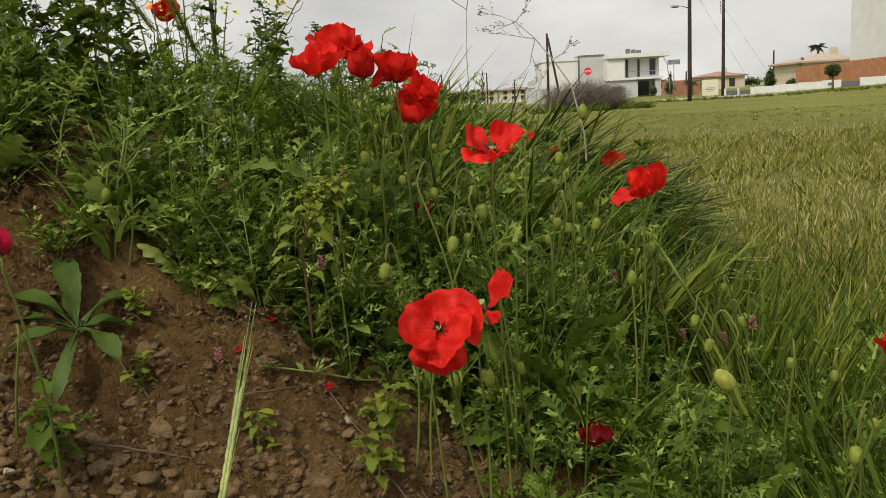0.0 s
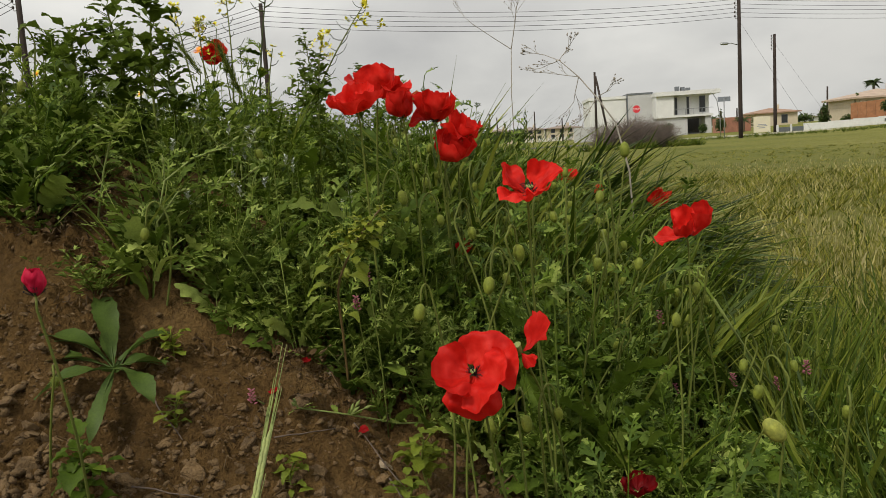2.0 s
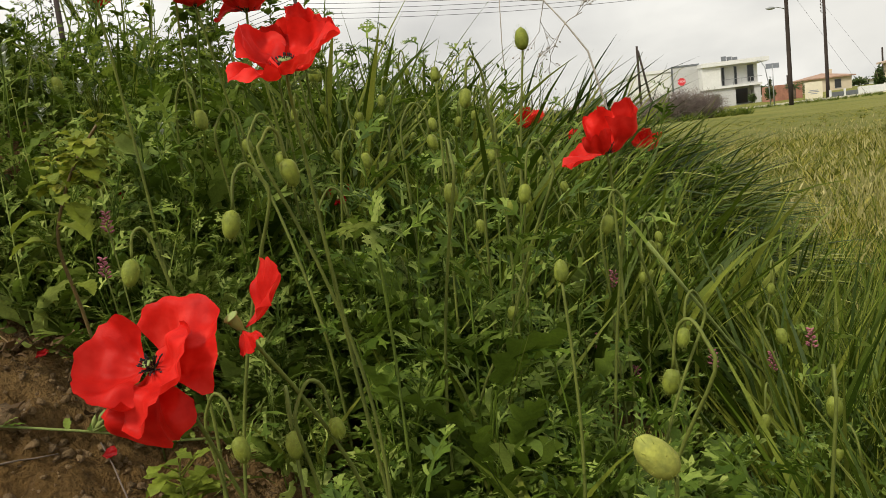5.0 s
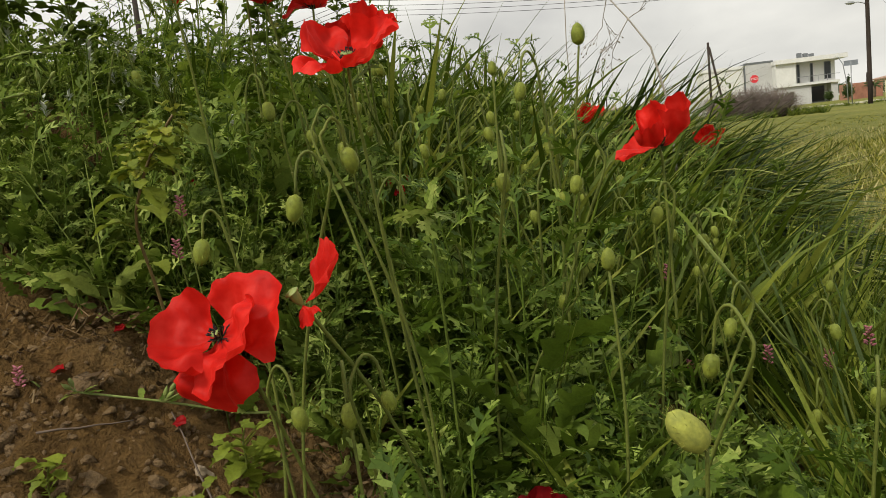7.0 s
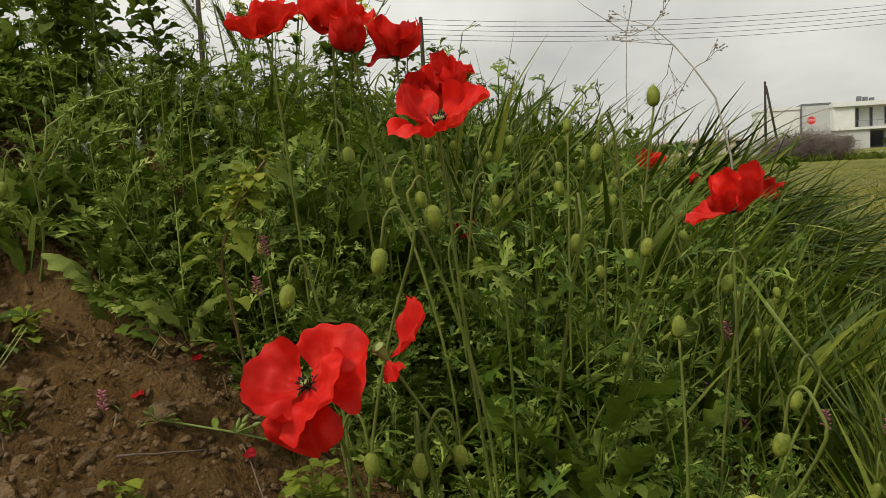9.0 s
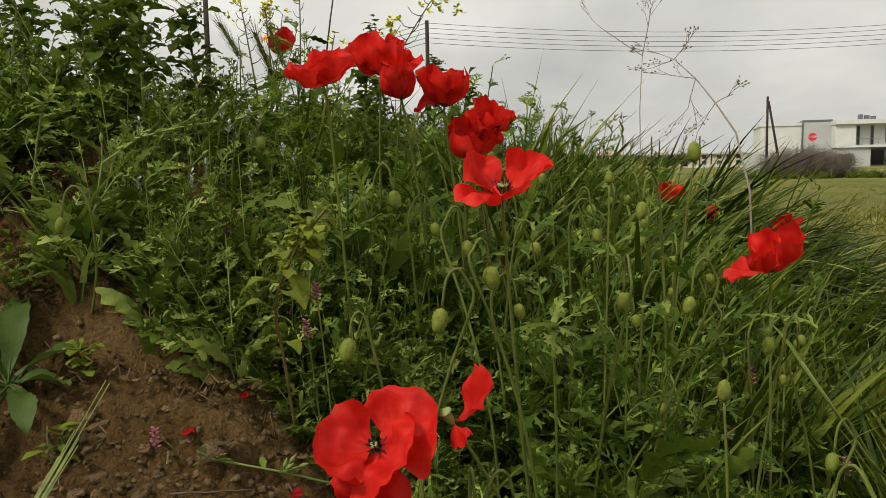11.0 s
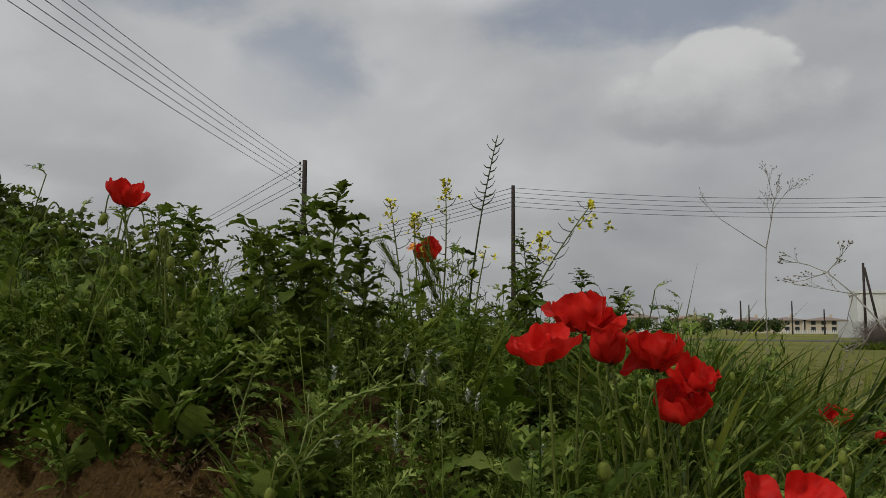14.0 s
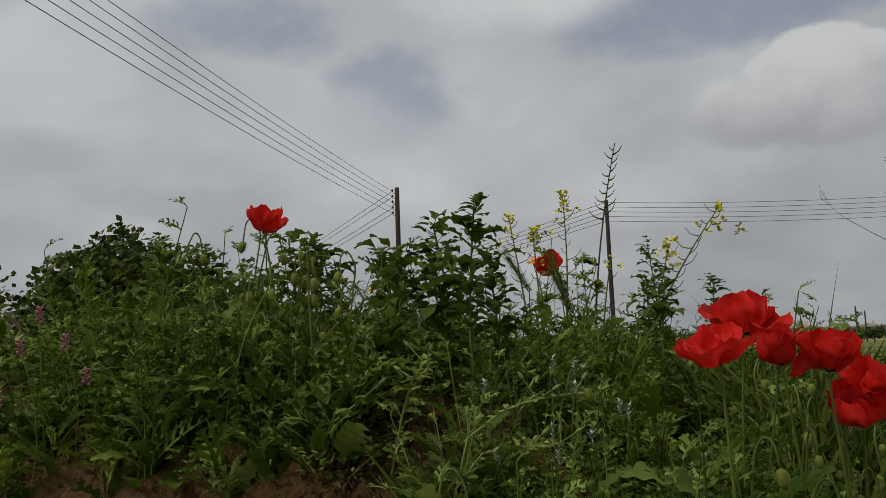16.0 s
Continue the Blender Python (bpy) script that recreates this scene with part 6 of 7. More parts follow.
# mustard plants: yellow clusters above long pods
def mustard(base, top, label, blooms, pods, seed, dark=False, spray=0.7):
    rs = random.Random(seed)
    m, o = sprig("mustard_plant", base, label, "wildflower", "wild mustard")
    c = Vector(top) - o
    g = Geo()
    pts = stem_path((0, 0, -0.01), c, 10, sway=0.01, seed=seed)
    g.tube(pts, 0.0028, 0.0010, 5)
    part("stem", g, M_POD if dark else M_STEM, m)
    for k in range(pods):
        t = 0.97 - (0.30 if dark else 0.45) * k / pods
        f = t * (len(pts) - 1)
        p = pts[int(f)].lerp(pts[min(int(f) + 1, len(pts) - 1)], f % 1)
        s = 1 if k % 2 else -1
        d = Vector((s * rs.uniform(0.6, 1.0), rs.uniform(-0.5, 0.5), rs.uniform(0.0, 0.35)))
        L = rs.uniform(0.012, 0.030) * (0.7 + 0.6 * (1 - t) / 0.5)
        q = p + d.normalized() * L * 0.35
        g = Geo()
        g.tube([p, q, q + (d.normalized() + Vector((0, 0, 0.3))) * L * 0.4, q + (d.normalized() + Vector((0, 0, 0.75))) * L * 0.72], 0.0021 if dark else 0.0011, 0.0006, 4, False)
        part("seed_pod", g, M_POD, m, "thin curved dark seed pod")
    for k in range(blooms):
        drop = abs(rs.gauss(0, 0.03))
        q = c + Vector((rs.gauss(0, 0.006 + drop * 0.2), rs.gauss(0, 0.006), 0.004 - drop))
        g = Geo()
        n0 = Vector((rs.gauss(0, 0.7), rs.gauss(0, 0.7) - 0.4, 0.7)).normalized()
        e1 = n0.orthogonal().normalized()
        e2 = n0.cross(e1)
        for j in range(4):
            a = j * 1.571 + 0.3
            d = e1 * math.cos(a) + e2 * math.sin(a) + n0 * 0.3
            g.leaf(q, d, 0.0100, 0.0082, n0 * 0.2, 3, 0, 0.1, 0, 0.6)
        part("flower", g, M_MUSTARD, m, "tiny four-petalled yellow flower")
    g = Geo()
    for k in range(12):
        t = rs.uniform(0.1, 0.6)
        f = t * (len(pts) - 1)
        p = pts[int(f)]
        a = rs.uniform(0, 6.28)
        L = rs.uniform(0.03, 0.06)
        g.frond(p, (math.cos(a), math.sin(a), 0.6), L, L * 0.36, (0, 0, -0.5), 3, 0.75)
    part("foliage", g, M_WEED, m)["kind"] = "stuff"
    return m


mustard((-0.50, 1.80), (-0.441, 1.838, 1.291), "dark mustard stalk gone to long seed pods", 0, 17, 1, True)
mustard((-0.58, 1.84), (-0.580, 1.895, 1.208), "wild mustard with a yellow flower spike", 26, 12, 2)
mustard((-0.62, 1.80), (-0.656, 1.767, 1.150), "wild mustard with thin green pods", 14, 12, 3)
mustard((-0.62, 1.88), (-0.628, 1.83, 1.125), "short wild mustard with yellow blooms", 24, 6, 4)
mustard((-0.42, 1.78), (-0.241, 1.82, 1.133), "leaning wild mustard stem with yellow blooms", 18, 14, 5)
mustard((-0.40, 1.78), (-0.335, 1.80, 1.07), "short wild mustard with small yellow blooms", 20, 8, 6)
mustard((-0.46, 1.74), (-0.435, 1.74, 1.04), "short budding mustard stem", 5, 4, 7)

# marigold heads
for k, (x, y, z, m) in enumerate(((-0.640, 1.85, 1.062, M_ORANGE), (-0.75, 1.762, 0.965, M_MUSTARD), (-0.86, 1.55, 1.0, M_MUSTARD))):
    mg, o = sprig("marigold", (x + 0.01, y + 0.02), "single orange-yellow daisy flower among weeds", "wildflower", "daisy flowers")
    c = Vector((x, y, z)) - o
    g = Geo()
    g.tube(stem_path((0, 0, 0), c, 6, seed=k), 0.0014, 0.001, 5)
    part("stem", g, M_STEM, mg)
    nrm = Vector((-0.1, -0.6, 0.8)).normalized()
    e1 = nrm.orthogonal().normalized()
    e2 = nrm.cross(e1)
    for j in range(16):
        a = j * 6.283 / 16
        g = Geo()
        g.leaf(c, e1 * math.cos(a) + e2 * math.sin(a) + nrm * 0.15, 0.014 if k else 0.017, 0.006, nrm * -0.1, 4, 0, 0.2, 0, 0.55)
        part("petal", g, m, mg)
    g = Geo()
    g.blob(c + nrm * 0.001, nrm, 0.005, 0.009, 4, 9)
    part("flower_centre", g, M_ORANGE, mg)


# stout nettle-like weeds against the sky
def nettle(base, top, label, seed, leaf=0.05, mat=None, tip=14, crowd=(3, 7)):
    rs = random.Random(seed)
    random.seed(seed)
    m, o = sprig("nettle", base, label, "weed", "tall nettles")
    c = Vector(top) - o
    pts = stem_path((0, 0, -0.01), c, 12, sway=0.012, seed=seed)
    g = Geo()
    g.tube(pts, leaf * 0.055, leaf * 0.025, 6)
    part("stem", g, M_STEM, m)
    for i in range(2, 13):
        t = i / 12
        for k in range(crowd[0] if t < 0.45 else crowd[1]):
            a = i * 1.2 + k * 2.1 + rs.uniform(-0.4, 0.4)
            L = leaf * (0.64 if rs.random() < 0.7 else 0.95) * (1.0 - 0.4 * max(0.0, t - 0.75) * 2) * rs.uniform(0.6, 1.1)
            p = pts[i] + (pts[i - 1] - pts[i]) * rs.random()
            d = Vector((math.cos(a), math.sin(a), rs.uniform(-0.1, 1.2)))
            g = Geo()
            q = p + d.normalized() * leaf * rs.uniform(0.10, 0.45)
            g.tube([p, q], 0.0009, 0.0006, 3, False)
            g.leaf(q, d, L, L * rs.uniform(0.5, 0.75), (0, 0, rs.uniform(-1.5, -0.4)), 9, 0.16, rs.uniform(0.1, 0.6), 0.12, 0.40)
            part("leaf", g, mat or M_NETTLE, m)
    g = Geo()
    for k in range(tip):
        a = rs.uniform(0, 6.28)
        g.leaf(c + Vector((rs.gauss(0, 0.006), rs.gauss(0, 0.006), rs.uniform(-0.04, 0.012))), (math.cos(a), math.sin(a), 0.5), rs.uniform(0.012, 0.026), 0.012, (0, 0, -0.8), 5, 0.14, 0.2)
    part("shoot_tip", g, mat or M_NETTLE, m)["kind"] = "stuff"
    return m


nettle((-0.45, 1.15), (-0.43, 1.131, 1.06), "tall dark green nettle standing above the bank", 1, 0.046)
nettle((-0.52, 1.16), (-0.50, 1.15, 0.99), "leafy dark green nettle on the bank", 2)
nettle((-0.60, 1.25), (-0.62, 1.25, 1.03), "leafy dark green nettle on the bank", 3)
nettle((-1.12, 1.68), (-1.131, 1.714, 1.145), "tall bushy dark green weed on the skyline", 4, 0.06)
nettle((-0.98, 1.55), (-1.00, 1.55, 1.06), "bushy dark green weed on the skyline", 5, 0.055)
nettle((-0.85, 1.60), (-0.86, 1.60, 1.07), "bushy dark green weed on the skyline", 6, 0.055)
nettle((-0.30, 1.55), (-0.292, 1.55, 0.985), "short dark nettle beside the mustard", 7, 0.04)
nettle((-0.18, 1.75), (-0.175, 1.75, 0.95), "short dark nettle on the skyline", 8, 0.035)
nettle((-0.36, 1.72), (-0.365, 1.72, 1.0), "leafy dark nettle beside the mustard", 9, 0.045)
nettle((-1.35, 1.45), (-1.37, 1.45, 1.07), "bushy dark green weed at the end of the bank", 10, 0.055)
for k, (x, y, z) in enumerate(((-1.064, 1.203, 1.084), (-1.015, 1.26, 1.065), (-0.906, 1.353, 1.085), (-0.863, 1.388, 1.068), (-0.571, 1.278, 1.067), (-0.523, 1.364, 1.035), (-0.75, 1.42, 1.05), (-0.387, 1.835, 1.076), (-0.271, 1.868, 0.996))):
    nettle((x + 0.01, y + 0.02), (x, y, z), "bushy dark green weed on the skyline of the bank", 20 + k, 0.05 if k < 7 else 0.035)
# yellowing nettle bending over among the poppies
yn, o = sprig("yellow_nettle", (-0.150, 0.945), "yellowing nettle on a reddish curved stem among poppies", "weed")
P = [Vector(p) - o for p in ((-0.150, 0.945, o.z - 0.01), (-0.146, 0.915, 0.60), (-0.143, 0.895, 0.655), (-0.128, 0.888, 0.690), (-0.108, 0.884, 0.720), (-0.086, 0.884, 0.745))]
P = rounded(P)
g = Geo()
g.tube(P, 0.0017, 0.0011, 6)
part("stem", g, M_REDSTEM, yn, "reddish-brown stem")
random.seed(17)
for k, (f, a, L) in enumerate(((0.30, -0.4, 0.020), (0.45, 3.3, 0.030), (0.47, -0.5, 0.034), (0.58, 3.0, 0.032), (0.60, -0.9, 0.026), (0.72, 2.6, 0.022), (0.74, -0.3, 0.022), (0.36, 2.8, 0.016))):
    p = P[int(f * (len(P) - 1))]
    g = Geo()
    d = Vector((math.cos(a), -0.35, rnd(-0.2, 0.5)))
    q = p + d.normalized() * 0.010
    g.tube([p, q], 0.0009, 0.0007, 4, False)
    g.leaf(q, d, L, L * 0.72, (0, -0.2, -1.5), 13, 0.13, 0.25, 0.06, 0.42)
    part("leaf", g, M_YELLOW_LEAF, yn)
g = Geo()
for k in range(110):
    p = P[int((0.66 + 0.34 * rnd(0, 1)) * (len(P) - 1))]
    a = rnd(0, 6.28)
    d = Vector((math.cos(a), math.sin(a), rnd(-0.4, 0.9)))
    g.leaf(p + d * rnd(0.002, 0.020), d, rnd(0.008, 0.018), rnd(0.006, 0.011), (0, 0, -0.9), 7, 0.16, 0.3, 0.1)
part("shoot_tip", g, M_YELLOW_LEAF, yn)["kind"] = "stuff"
nettle((-0.342, 0.882), (-0.340, 0.876, 0.615), "small yellow-green seedling on bare earth", 12, 0.022, M_YELLOW_LEAF, 4, (1, 2))
nettle((-0.317, 0.824), (-0.316, 0.820, 0.552), "small yellow-green seedling on bare earth", 13, 0.022, M_YELLOW_LEAF, 4, (1, 2))
nettle((-0.182, 0.797), (-0.180, 0.792, 0.490), "small yellow-green seedling on bare earth", 14, 0.022, M_YELLOW_LEAF, 4, (1, 2))
nettle((-0.069, 0.809), (-0.068, 0.803, 0.455), "yellow-green seedling at the edge of the earth", 15, 0.03, M_YELLOW_LEAF, 6, (1, 3))


nettle((-0.372, 0.715), (-0.368, 0.712, 0.545), "yellow-green weed at the foot of the earth", 16, 0.032, M_WEED, 6, (2, 4))
nettle((-0.045, 0.865), (-0.05, 0.85, 0.485), "yellow-green seedling at the edge of the earth", 18, 0.034, M_YELLOW_LEAF, 6, (1, 3))
bud((-0.395, 0.726, 0.605), (-0.425, 0.745), "small pale bud on a thin dry stem", 0.012, 0.012, 300)


# green ears of wall barley
def green_ear(base, top, d, label, seed, L=0.075):
    rs = random.Random(seed)
    m, o = sprig("grass_ear", base, label, "grass", "grass ears")
    c, d = Vector(top) - o, Vector(d).normalized()
    g = Geo()
    g.tube(stem_path((0, 0, 0), c, 7, seed=seed), 0.0014, 0.001, 5)
    part("stalk", g, M_GRASS, m)
    g = Geo()
    side = d.orthogonal().normalized()
    up = d.cross(side)
    for k in range(60):
        t = k / 60
        a = k * 2.4
        r = side * math.cos(a) + up * math.sin(a)
        p = c + d * L * t + r * 0.003 * (1 - t * 0.5)
        g.blob(p, d + r * 0.25, 0.008, 0.0028, 3, 4)
        g.tube([p, p + (d + r * 0.30).normalized() * rs.uniform(0.022, 0.036)], 0.0004, 0.00015, 3, False)
    part("ear", g, M_GRASS, m, "bristly green seed ear")


green_ear((-0.50, 1.50), (-0.515, 1.515, 0.975), (-0.55, 0.1, 0.8), "bristly green barley grass ear leaning over", 1)
green_ear((-0.48, 1.62), (-0.485, 1.62, 0.97), (-0.35, 0, 0.9), "bristly green barley grass ear on the bank", 2)
green_ear((-0.42, 1.45), (-0.42, 1.45, 0.93), (-0.3, -0.2, 0.9), "bristly green barley grass ear on the bank", 3)
green_ear((-0.20, 1.10), (-0.205, 1.09, 0.73), (0.1, -0.2, 0.95), "bristly green barley grass ear low on the bank", 4, 0.05)

# broad upright grass leaves on the skyline
gl, o = sprig("reed_grass", (-0.10, 1.85), "clump of broad upright green grass leaves", "grass")
for k, (dx, L) in enumerate(((-0.25, 0.32), (0.12, 0.34), (-0.45, 0.36), (0.35, 0.30), (-0.1, 0.28), (0.5, 0.33))):
    g = Geo()
    g.leaf((0.01 * k - 0.02, 0, 0), (dx, rnd(-0.1, 0.1), 1), L * 1.1, 0.016, (dx * 0.6, 0, -0.12), 8, 0, 0.3, 0.02, 0.3)
    part("leaf", g, M_GRASS, gl)

# fallen straw
sw = thing("straw", (0.316, 1.045, 0.592), "pale broken straw lying slantwise in the leaves", "straw")
g = Geo()
g.tube([(0, 0, 0), (0.04, 0.045, -0.06), (0.08, 0.09, -0.12), (0.118, 0.13, -0.166)], 0.0019, 0.0015, 6)
part("stalk", g, M_PALESTEM, sw)
g = Geo()
g.blade((0.0, 0, 0), (-0.3, 0, 0.6), 0.05, 0.004, (0, 0, -0.5), 3)
part("leaf_tip", g, M_HERB, sw)


# slender branching stems with pale buds
def pale_stem(base, pts, label, seed):
    rs = random.Random(seed)
    m, o = sprig("branching_stem", base, label, "wildflower", "pale-budded stems")
    P = [Vector(p) - o for p in pts]
    g = Geo()
    g.tube([Vector((0, 0, 0))] + P, 0.0016, 0.0010, 5)
    part("stem", g, M_PALESTEM, m)
    random.seed(seed + 900)
    g = Geo()
    for k in range(26):
        i = rs.randrange(len(P) - 1)
        q = P[i].lerp(P[i + 1], rs.random())
        b = rs.uniform(0, 6.28)
        L = rs.uniform(0.008, 0.02)
        g.frond(q, (math.cos(b), math.sin(b), rs.uniform(0.0, 0.8)), L, L * 0.36, (0, 0, -0.5), 3, 0.75)
    part("foliage", g, M_HERB, m)["kind"] = "stuff"
    for k in range(6):
        i = rs.randrange(max(1, len(P) - 2), len(P)) if k < 4 else rs.randrange(len(P))
        p = P[i]
        d = Vector((rs.uniform(-0.8, 1), rs.uniform(-0.4, 0.4), rs.uniform(0.0, 0.8))).normalized()
        g = Geo()
        q = p + d * rs.uniform(0.008, 0.03)
        g.tube([p, q], 0.0008, 0.0006, 4, False)
        g.blob(q, d, 0.011, 0.0042, 5, 6, lambda t: math.sin(math.pi * min(1, 0.1 + t)) ** 0.8)
        part("bud", g, M_PALESTEM, m, "small pale green bud")


pale_stem((-0.37, 0.99), [(-0.385, 0.96, 0.72), (-0.36, 0.95, 0.79), (-0.33, 0.97, 0.815), (-0.30, 0.99, 0.825), (-0.265, 1.0, 0.83)], "slender pale stem arching with small buds", 1)
pale_stem((-0.38, 0.98), [(-0.375, 0.95, 0.74), (-0.345, 0.95, 0.775), (-0.30, 0.96, 0.782), (-0.27, 0.97, 0.785)], "slender pale stem arching with small buds", 2)
pale_stem((-0.46, 0.99), [(-0.45, 0.95, 0.75), (-0.43, 0.94, 0.81), (-0.41, 0.93, 0.85), (-0.395, 0.93, 0.865)], "slender pale stem arching with small buds", 3)
pale_stem((-0.60, 1.02), [(-0.57, 0.98, 0.76), (-0.54, 0.97, 0.80), (-0.50, 0.98, 0.83)], "slender pale stem arching with small buds", 4)
# stem lying over the earth at the foot of the bank
TRAIL = ((-0.039, 0.968), (-0.092, 0.932), (-0.139, 0.889), (-0.188, 0.846))
pale_stem((-0.01, 0.975), [(x, y, ground(x, y) + 0.014) for x, y in TRAIL], "grey-green stem trailing over the earth", 5)


# pink fumitory spikes
def fumitory(x, y, z, seed, size=1.0):
    rs = random.Random(seed)
    m, o = sprig("fumitory", (x + 0.01, y + 0.01), "small spike of pink-purple fumitory flowers", "wildflower", "fumitory spikes")
    c = Vector((x, y, z)) - o
    g = Geo()
    g.tube(stem_path((0, 0, 0), c, 5, seed=seed), 0.0010, 0.0008, 4)
    part("stem", g, M_STEM, m)
    g = Geo()
    for k in range(18):
        t = k / 18
        a = k * 2.4
        d = Vector((math.cos(a), math.sin(a), 0.5)).normalized()
        g.blob(c + Vector((0, 0, (t - 0.5) * 0.024 * size)) + d * 0.0045 * size * (1.2 - 0.6 * t), d, 0.0075 * size, 0.0029 * size, 3, 5)
    part("flower_spike", g, M_PINK, m)


for k, (x, y, z) in enumerate(((0.301, 1.363, 0.498), (0.276, 1.346, 0.421), (0.318, 1.333, 0.379), (0.412, 1.33, 0.394), (0.479, 1.318, 0.389), (-0.967, 0.951, 0.905), (-0.998, 0.907, 0.899), (-1.011, 0.886, 0.832), (-0.93, 0.957, 0.858), (-1.02, 0.95, 0.945), (-0.112, 0.915, 0.668), (-0.13, 0.93, 0.63), (0.52, 1.30, 0.42), (-0.240, 0.846, 0.545))):
    fumitory(x, y, z, k, 0.75 if x > -0.3 and y < 0.95 else 1.0)

# pale-flowered herb cushion
rs = random.Random(77)
cu, o = sprig("white_flowered_herb", (-0.34, 1.16), "grey-green herb cushion dotted with small white flower spikes", "wildflower")
for k in range(46):
    a, r = rs.uniform(0, 6.28), rs.random() ** 0.5
    x, y = 0.17 * r * math.cos(a), 0.16 * r * math.sin(a)
    b = Vector((x, y, ground(o.x + x, o.y + y) - o.z))
    c = b + Vector((rs.uniform(-0.02, 0.03), rs.uniform(-0.03, 0.01), rs.uniform(0.08, 0.15)))
    g = Geo()
    g.tube([b, c], 0.0009, 0.0007, 3, False)
    for j in range(14):
        t = rs.random()
        e = rs.uniform(0, 6.28)
        g.leaf(b.lerp(c, t), (math.cos(e), math.sin(e), 0.5), 0.014, 0.004, (0, 0, -0.3), 2, 0, 0.2)
    sp = part("flower_stem", g, M_HERB, cu)
    if k < 18:
        g = Geo()
        for j in range(16):
            e = j * 2.4
            d = Vector((math.cos(e), math.sin(e), rs.uniform(0.2, 1.6))).normalized()
            g.flake(c + Vector((0, 0, rs.uniform(-0.012, 0.006))), d, rs.uniform(0.006, 0.011), 0.0032)
        part("flower_spike", g, M_PALE, sp, "tiny white flowers")

# large single leaves that stand out
big, o = sprig("thistle_leaf", (0.105, 0.93), "pale green deeply cut thistle leaves", "weed")
random.seed(31)
for d, L, at in (((-0.75, -0.45, 0.35), 0.030, (0.0, -0.02, 0.645 - o.z)), ((0.75, -0.5, 0.15), 0.024, (0.0, -0.022, 0.645 - o.z)), ((0.1, -0.8, -0.1), 0.026, (0.0, -0.022, 0.642 - o.z)), ((0.2, 0.1, 1.0), 0.020, (0.0, -0.02, 0.648 - o.z))):
    g = Geo()
    g.tube([(0, 0, 0), (0, -0.005, at[2] * 0.6), at], 0.0014, 0.0010, 4, False)
    g.cut(at, d, L, (0, 0, -0.6), 3, 0.42, 0.20, 0.16)
    part("leaf", g, M_HERB, big)
big, o = sprig("dock_leaf", (-0.115, 0.965), "broad pale green dock leaf lying over the earth", "weed")
for d, L, w in (((-0.95, -0.15, 0.1), 0.085, 0.04), ((0.6, -0.6, 0.2), 0.06, 0.025)):
    g = Geo()
    g.leaf((0, 0, 0.045), d, L, w, (0, -0.1, -0.45), 10, 0.08, 0.2, 0.06, 0.42)
    part("leaf", g, M_YELLOW_LEAF if L > 0.08 else M_HERB, big)

# dense dark shrub behind the bank
sh = thing("dense_shrub", (-3.95, 3.6, 0.06), "dense dark green shrub behind the bank", "shrub")
g = Geo()
rs = random.Random(4)
for k in range(16):
    a, r = rs.uniform(0, 6.28), rs.uniform(0.2, 1.1)
    g.tube([(0.3 * math.cos(a), 0.2 * math.sin(a), -0.1), (r * 0.6 * math.cos(a), r * 0.4 * math.sin(a), 0.8), (r * math.cos(a), r * 0.7 * math.sin(a), 1.1)], 0.03, 0.008, 5)
part("branch_work", g, M_BARK, sh)["kind"] = "stuff"
g = Geo()
for cx, cy, cz, rx, rz in ((0, 0, 0.9, 1.25, 0.72), (-0.9, 0.2, 0.75, 0.9, 0.62), (0.75, 0, 0.85, 0.8, 0.62), (0.2, -0.2, 1.2, 0.7, 0.42)):
    c = crown((cx, cy, cz), (rx, rx * 0.8, rz), 5200, 0.045, seed=int(cx * 10) + 3)
    g.add(c.v, c.f)
part("crown", g, M_SHRUB, sh, shade=False)

# ---- earth, stones and litter ----
def chip(bm, seed):
    """Break a ball into an angular, crumbly lump."""
    rs = random.Random(seed)
    off = Vector((seed * 3.7, seed * 1.3, 0))
    cuts = [(Vector((rs.gauss(0, 1), rs.gauss(0, 1), rs.gauss(0, 1))).normalized(), rs.uniform(0.2, 0.4)) for k in range(9)]
    for v in bm.verts:
        p = v.co.copy()
        for n, h in cuts:
            p -= n * max(0.0, p.dot(n) - h)
        p *= 1.25 * (1 + 0.5 * noise.noise(p * 4 + off) + 0.35 * noise.noise(p * 11 + off))
        v.co = Vector((p.x, p.y * 0.85, p.z * 0.7))


rocks = []
for s in range(7):
    bm = bmesh.new()
    bmesh.ops.create_icosphere(bm, subdivisions=2, radius=0.5)
    chip(bm, 300 + s)
    me = bpy.data.meshes.new("clod")
    bm.to_mesh(me)
    bm.free()
    me.materials.append(M_PEBBLE if s == 6 else M_CLOD)
    rocks.append(me)
rs = random.Random(12)
made = 0
while made < 300:
    x, y = rs.uniform(-0.75, 0.06), rs.uniform(0.52, 0.95)
    if rs.random() > bare(x, y):
        continue
    big_one = rs.random()
    s = 0.006 + 0.020 * big_one ** 5 + 0.006 * rs.random()
    if y > 0.78:
        s *= 0.6
    ob = new("clod", rocks[rs.randrange(6) if rs.random() < 0.97 else 6])
    ob.parent = bank
    ob.location = (x, y, ground(x, y) + s * 0.12)
    ob.rotation_euler = (rs.uniform(-0.4, 0.4), rs.uniform(-0.4, 0.4), rs.uniform(0, 6.28))
    ob.scale = (s, s, s)
    made += 1
stone = new("stone", rocks[6])
tagged(stone, "pale flat stone lying on brown earth", "stone")
stone.location, stone.rotation_euler, stone.scale = (-0.099, 0.866, ground(-0.099, 0.866) + 0.004), (0.5, 0.9, 0.3), (0.017, 0.011, 0.012)
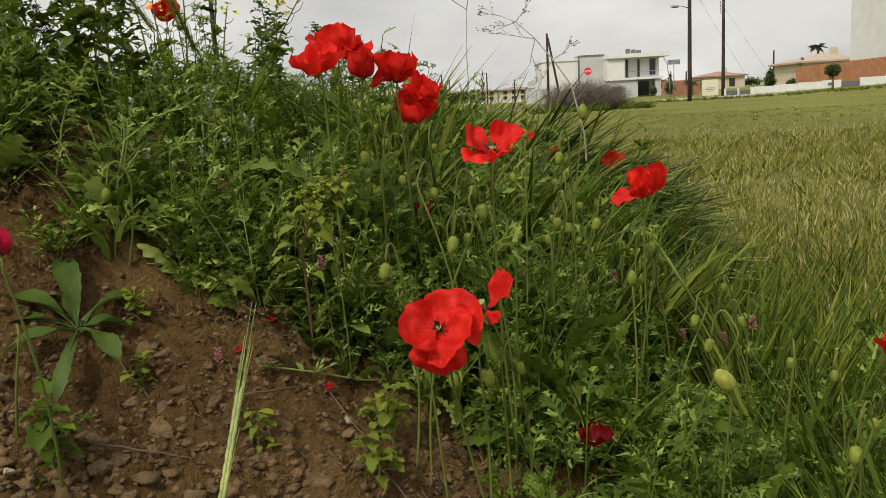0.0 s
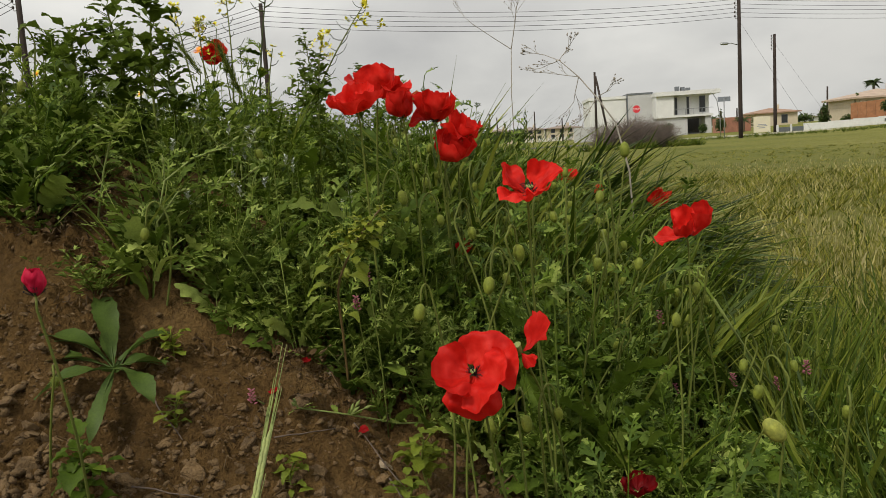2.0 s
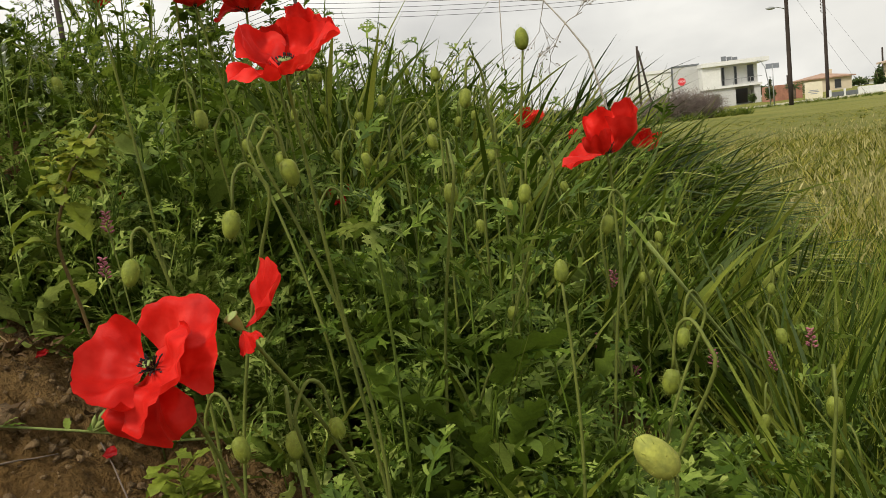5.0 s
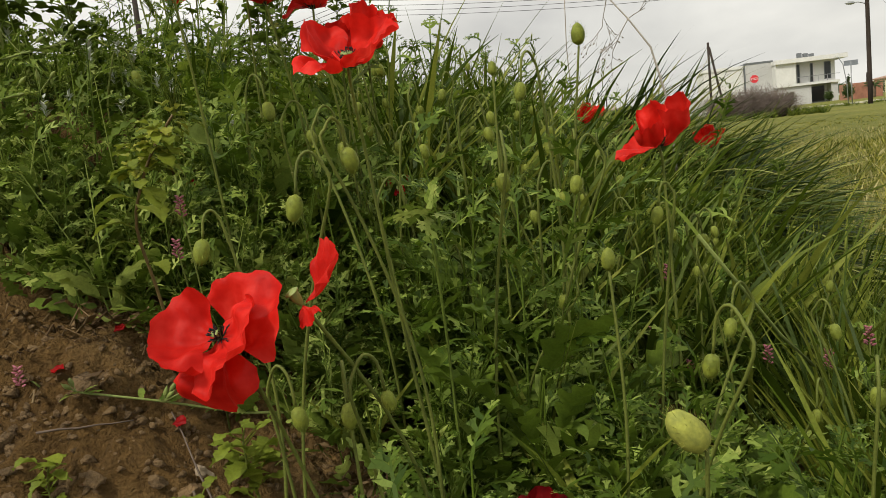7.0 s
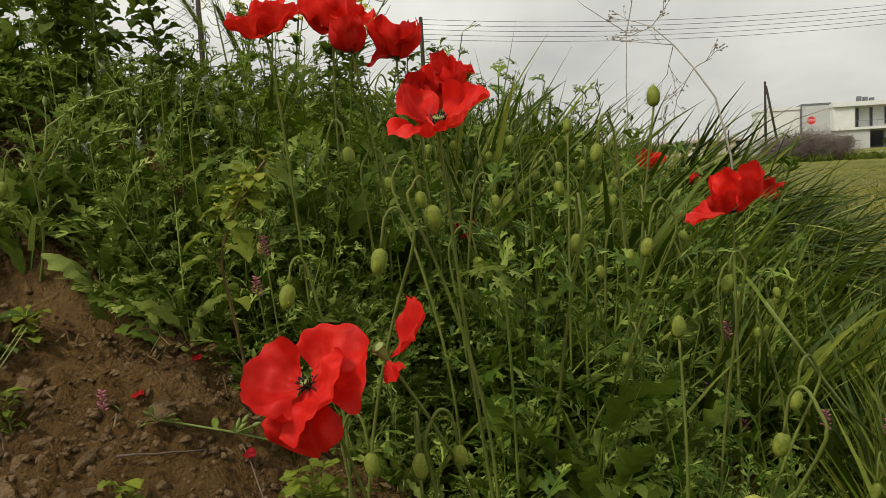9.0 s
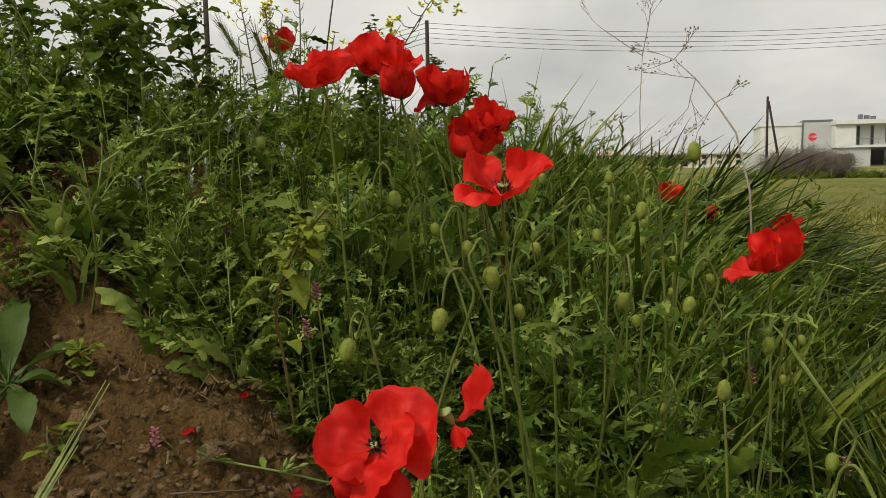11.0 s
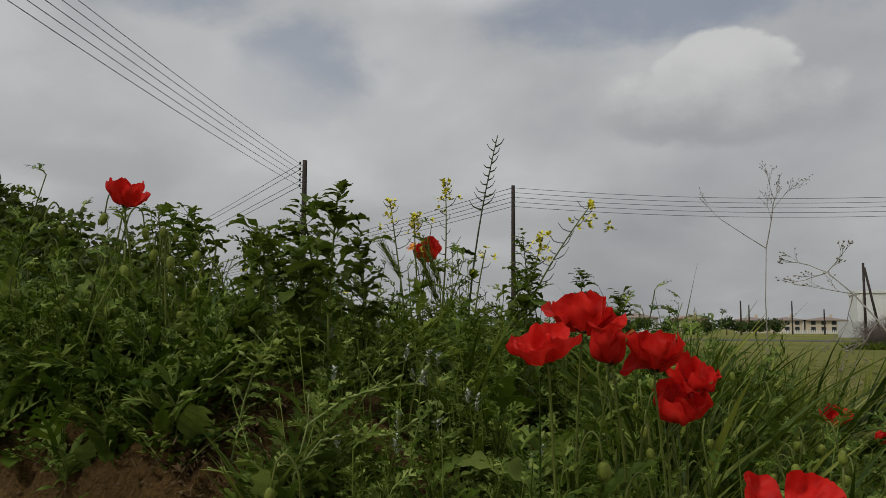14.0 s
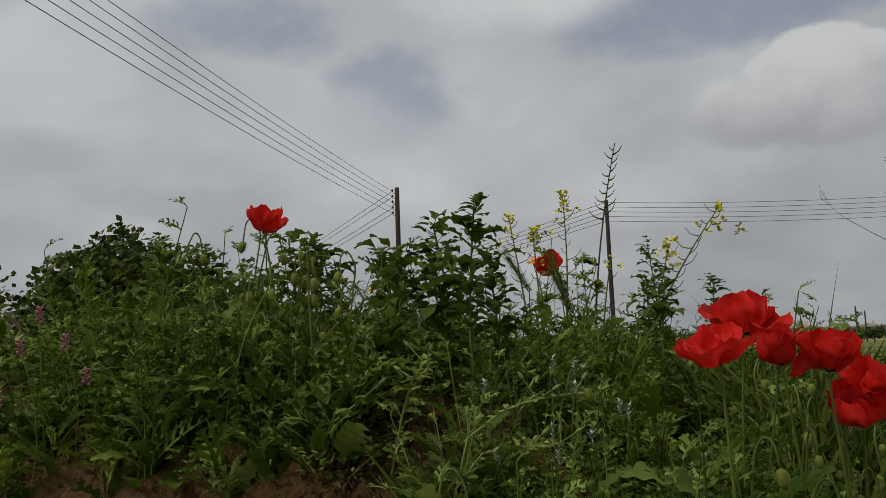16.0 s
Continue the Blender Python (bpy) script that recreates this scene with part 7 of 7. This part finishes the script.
# crumbs too small to pick apart
def lump(seed, fine):
    bm = bmesh.new()
    bmesh.ops.create_icosphere(bm, subdivisions=fine, radius=0.5)
    chip(bm, seed)
    g = Geo()
    g.add([v.co for v in bm.verts], [[v.index for v in f.verts] for f in bm.faces])
    bm.free()
    return g


cs = []
while len(cs) < 8500:
    x, y = rs.uniform(-0.9, 0.1), 0.5 + 0.5 * rs.random() ** 1.3
    if rs.random() < bare(x, y) + 0.05:
        s = 0.0032 + (0.014 if y < 0.80 else 0.009) * rs.random() ** 2.2
        cs.append((x, y, ground(x, y) - s * 0.2, rs.uniform(0, 6.28), s, rs.uniform(-0.3, 0.3), rs.uniform(-0.3, 0.3), rs.randrange(5)))
scatter("soil_crumbs", [lump(k, 1) for k in range(5)], cs, M_CLOD, "loose brown crumbs of earth on the scarp", "soil")
cs = []
while len(cs) < 1900:
    x, y = rs.uniform(-0.8, 0.1), 0.5 + 0.36 * rs.random()
    if rs.random() < bare(x, y) * (1 - 0.75 * smooth((y - 0.74) / 0.1)) * smooth(0.5 + 1.6 * noise.noise(Vector((x * 9, y * 9, 3)))):
        s = 0.006 + 0.020 * rs.random() ** 3
        cs.append((x, y, ground(x, y) - s * 0.12, rs.uniform(0, 6.28), s, rs.uniform(-0.4, 0.4), rs.uniform(-0.4, 0.4), rs.randrange(6)))
scatter("soil_rubble", [lump(20 + k, 2) for k in range(6)], cs, M_CLOD, "broken brown lumps of earth on the scarp", "soil")
# dead twigs on the earth
for k, (x, y, a, L) in enumerate(((-0.288, 0.745, 0.07, 0.095), (-0.33, 0.822, -0.72, 0.065), (-0.13, 0.72, 1.0, 0.09), (-0.05, 0.80, -0.7, 0.10), (-0.02, 0.70, 0.5, 0.08), (-0.10, 0.86, 2.4, 0.10), (-0.18, 0.84, 0.6, 0.07), (0.0, 0.78, 2.0, 0.08), (-0.06, 0.76, 1.4, 0.06))):
    g = Geo()
    pts = []
    for i in range(6):
        t = i / 5 - 0.5
        px, py = x + L * t * math.cos(a) + rnd(-0.003, 0.003), y + L * t * math.sin(a)
        pts.append((px, py, ground(px, py) + 0.002))
    rise = max(0.0, max(p[2] - (pts[0][2] + (pts[5][2] - pts[0][2]) * i / 5) for i, p in enumerate(pts)))
    pts = [(p[0], p[1], pts[0][2] + (pts[5][2] - pts[0][2]) * i / 5 + rise * 0.7 + 0.001 * (i % 2)) for i, p in enumerate(pts)]
    g.tube(pts, 0.0011, 0.0006, 5)
    single("twig", g, M_TWIG_DARK if k != 4 else M_TWIG, "thin dead twig lying on the earth", "twig", "dead twigs")
# dead leaves and stalks where the plants meet the bare earth
litter = []
for s in range(6):
    random.seed(500 + s)
    q = Geo()
    for k in range(5):
        a = rnd(0, 6.28)
        at = (rnd(-0.02, 0.02), rnd(-0.02, 0.02), rnd(0.002, 0.008))
        if k < 4:
            L = rnd(0.005, 0.014)
            q.leaf(at, (math.cos(a), math.sin(a), rnd(-0.1, 0.5)), L, L * rnd(0.3, 0.55), (0, 0, rnd(-0.8, 0.8)), 4, 0.05, rnd(-0.4, 0.6), 0.12)
        else:
            L = rnd(0.010, 0.02)
            q.tube([at, (at[0] + math.cos(a) * L * 0.5, at[1] + math.sin(a) * L * 0.5, at[2] + 0.006), (at[0] + math.cos(a + 0.4) * L, at[1] + math.sin(a + 0.4) * L, 0.002)], 0.0009, 0.0005, 3, False)
    litter.append(q)
ls = []
while len(ls) < 420:
    x, y = rs.uniform(-0.6, 0.12), rs.uniform(0.74, 1.12)
    b = bare(x, y)
    if 0.03 < b < 0.97 and rs.random() < 0.8 or b > 0.5 and rs.random() < 0.06 or y > 0.98 and b > 0.3:
        ls.append((x, y, ground(x, y), rs.uniform(0, 6.28), rs.uniform(0.7, 1.5), rs.uniform(-0.2, 0.2), rs.uniform(-0.2, 0.2), rs.randrange(6)))
scatter("leaf_litter", litter, ls, M_LITTER, "brown dead leaves and stalks on the earth", "litter")
# fallen petals
for k, (x, y) in enumerate(((-0.23, 0.87), (-0.13, 0.88), (-0.20, 0.92))):
    g = petal((0.1, -0.3, 1), 30 * k, 10, 0.013, 45, 1.2, 90 + k)
    ob = single("fallen_petal", g, M_PETAL_DARK, "fallen dark red poppy petal on the earth", "petal", "fallen petals")
    ob.location = (x, y, ground(x, y) + 0.006)
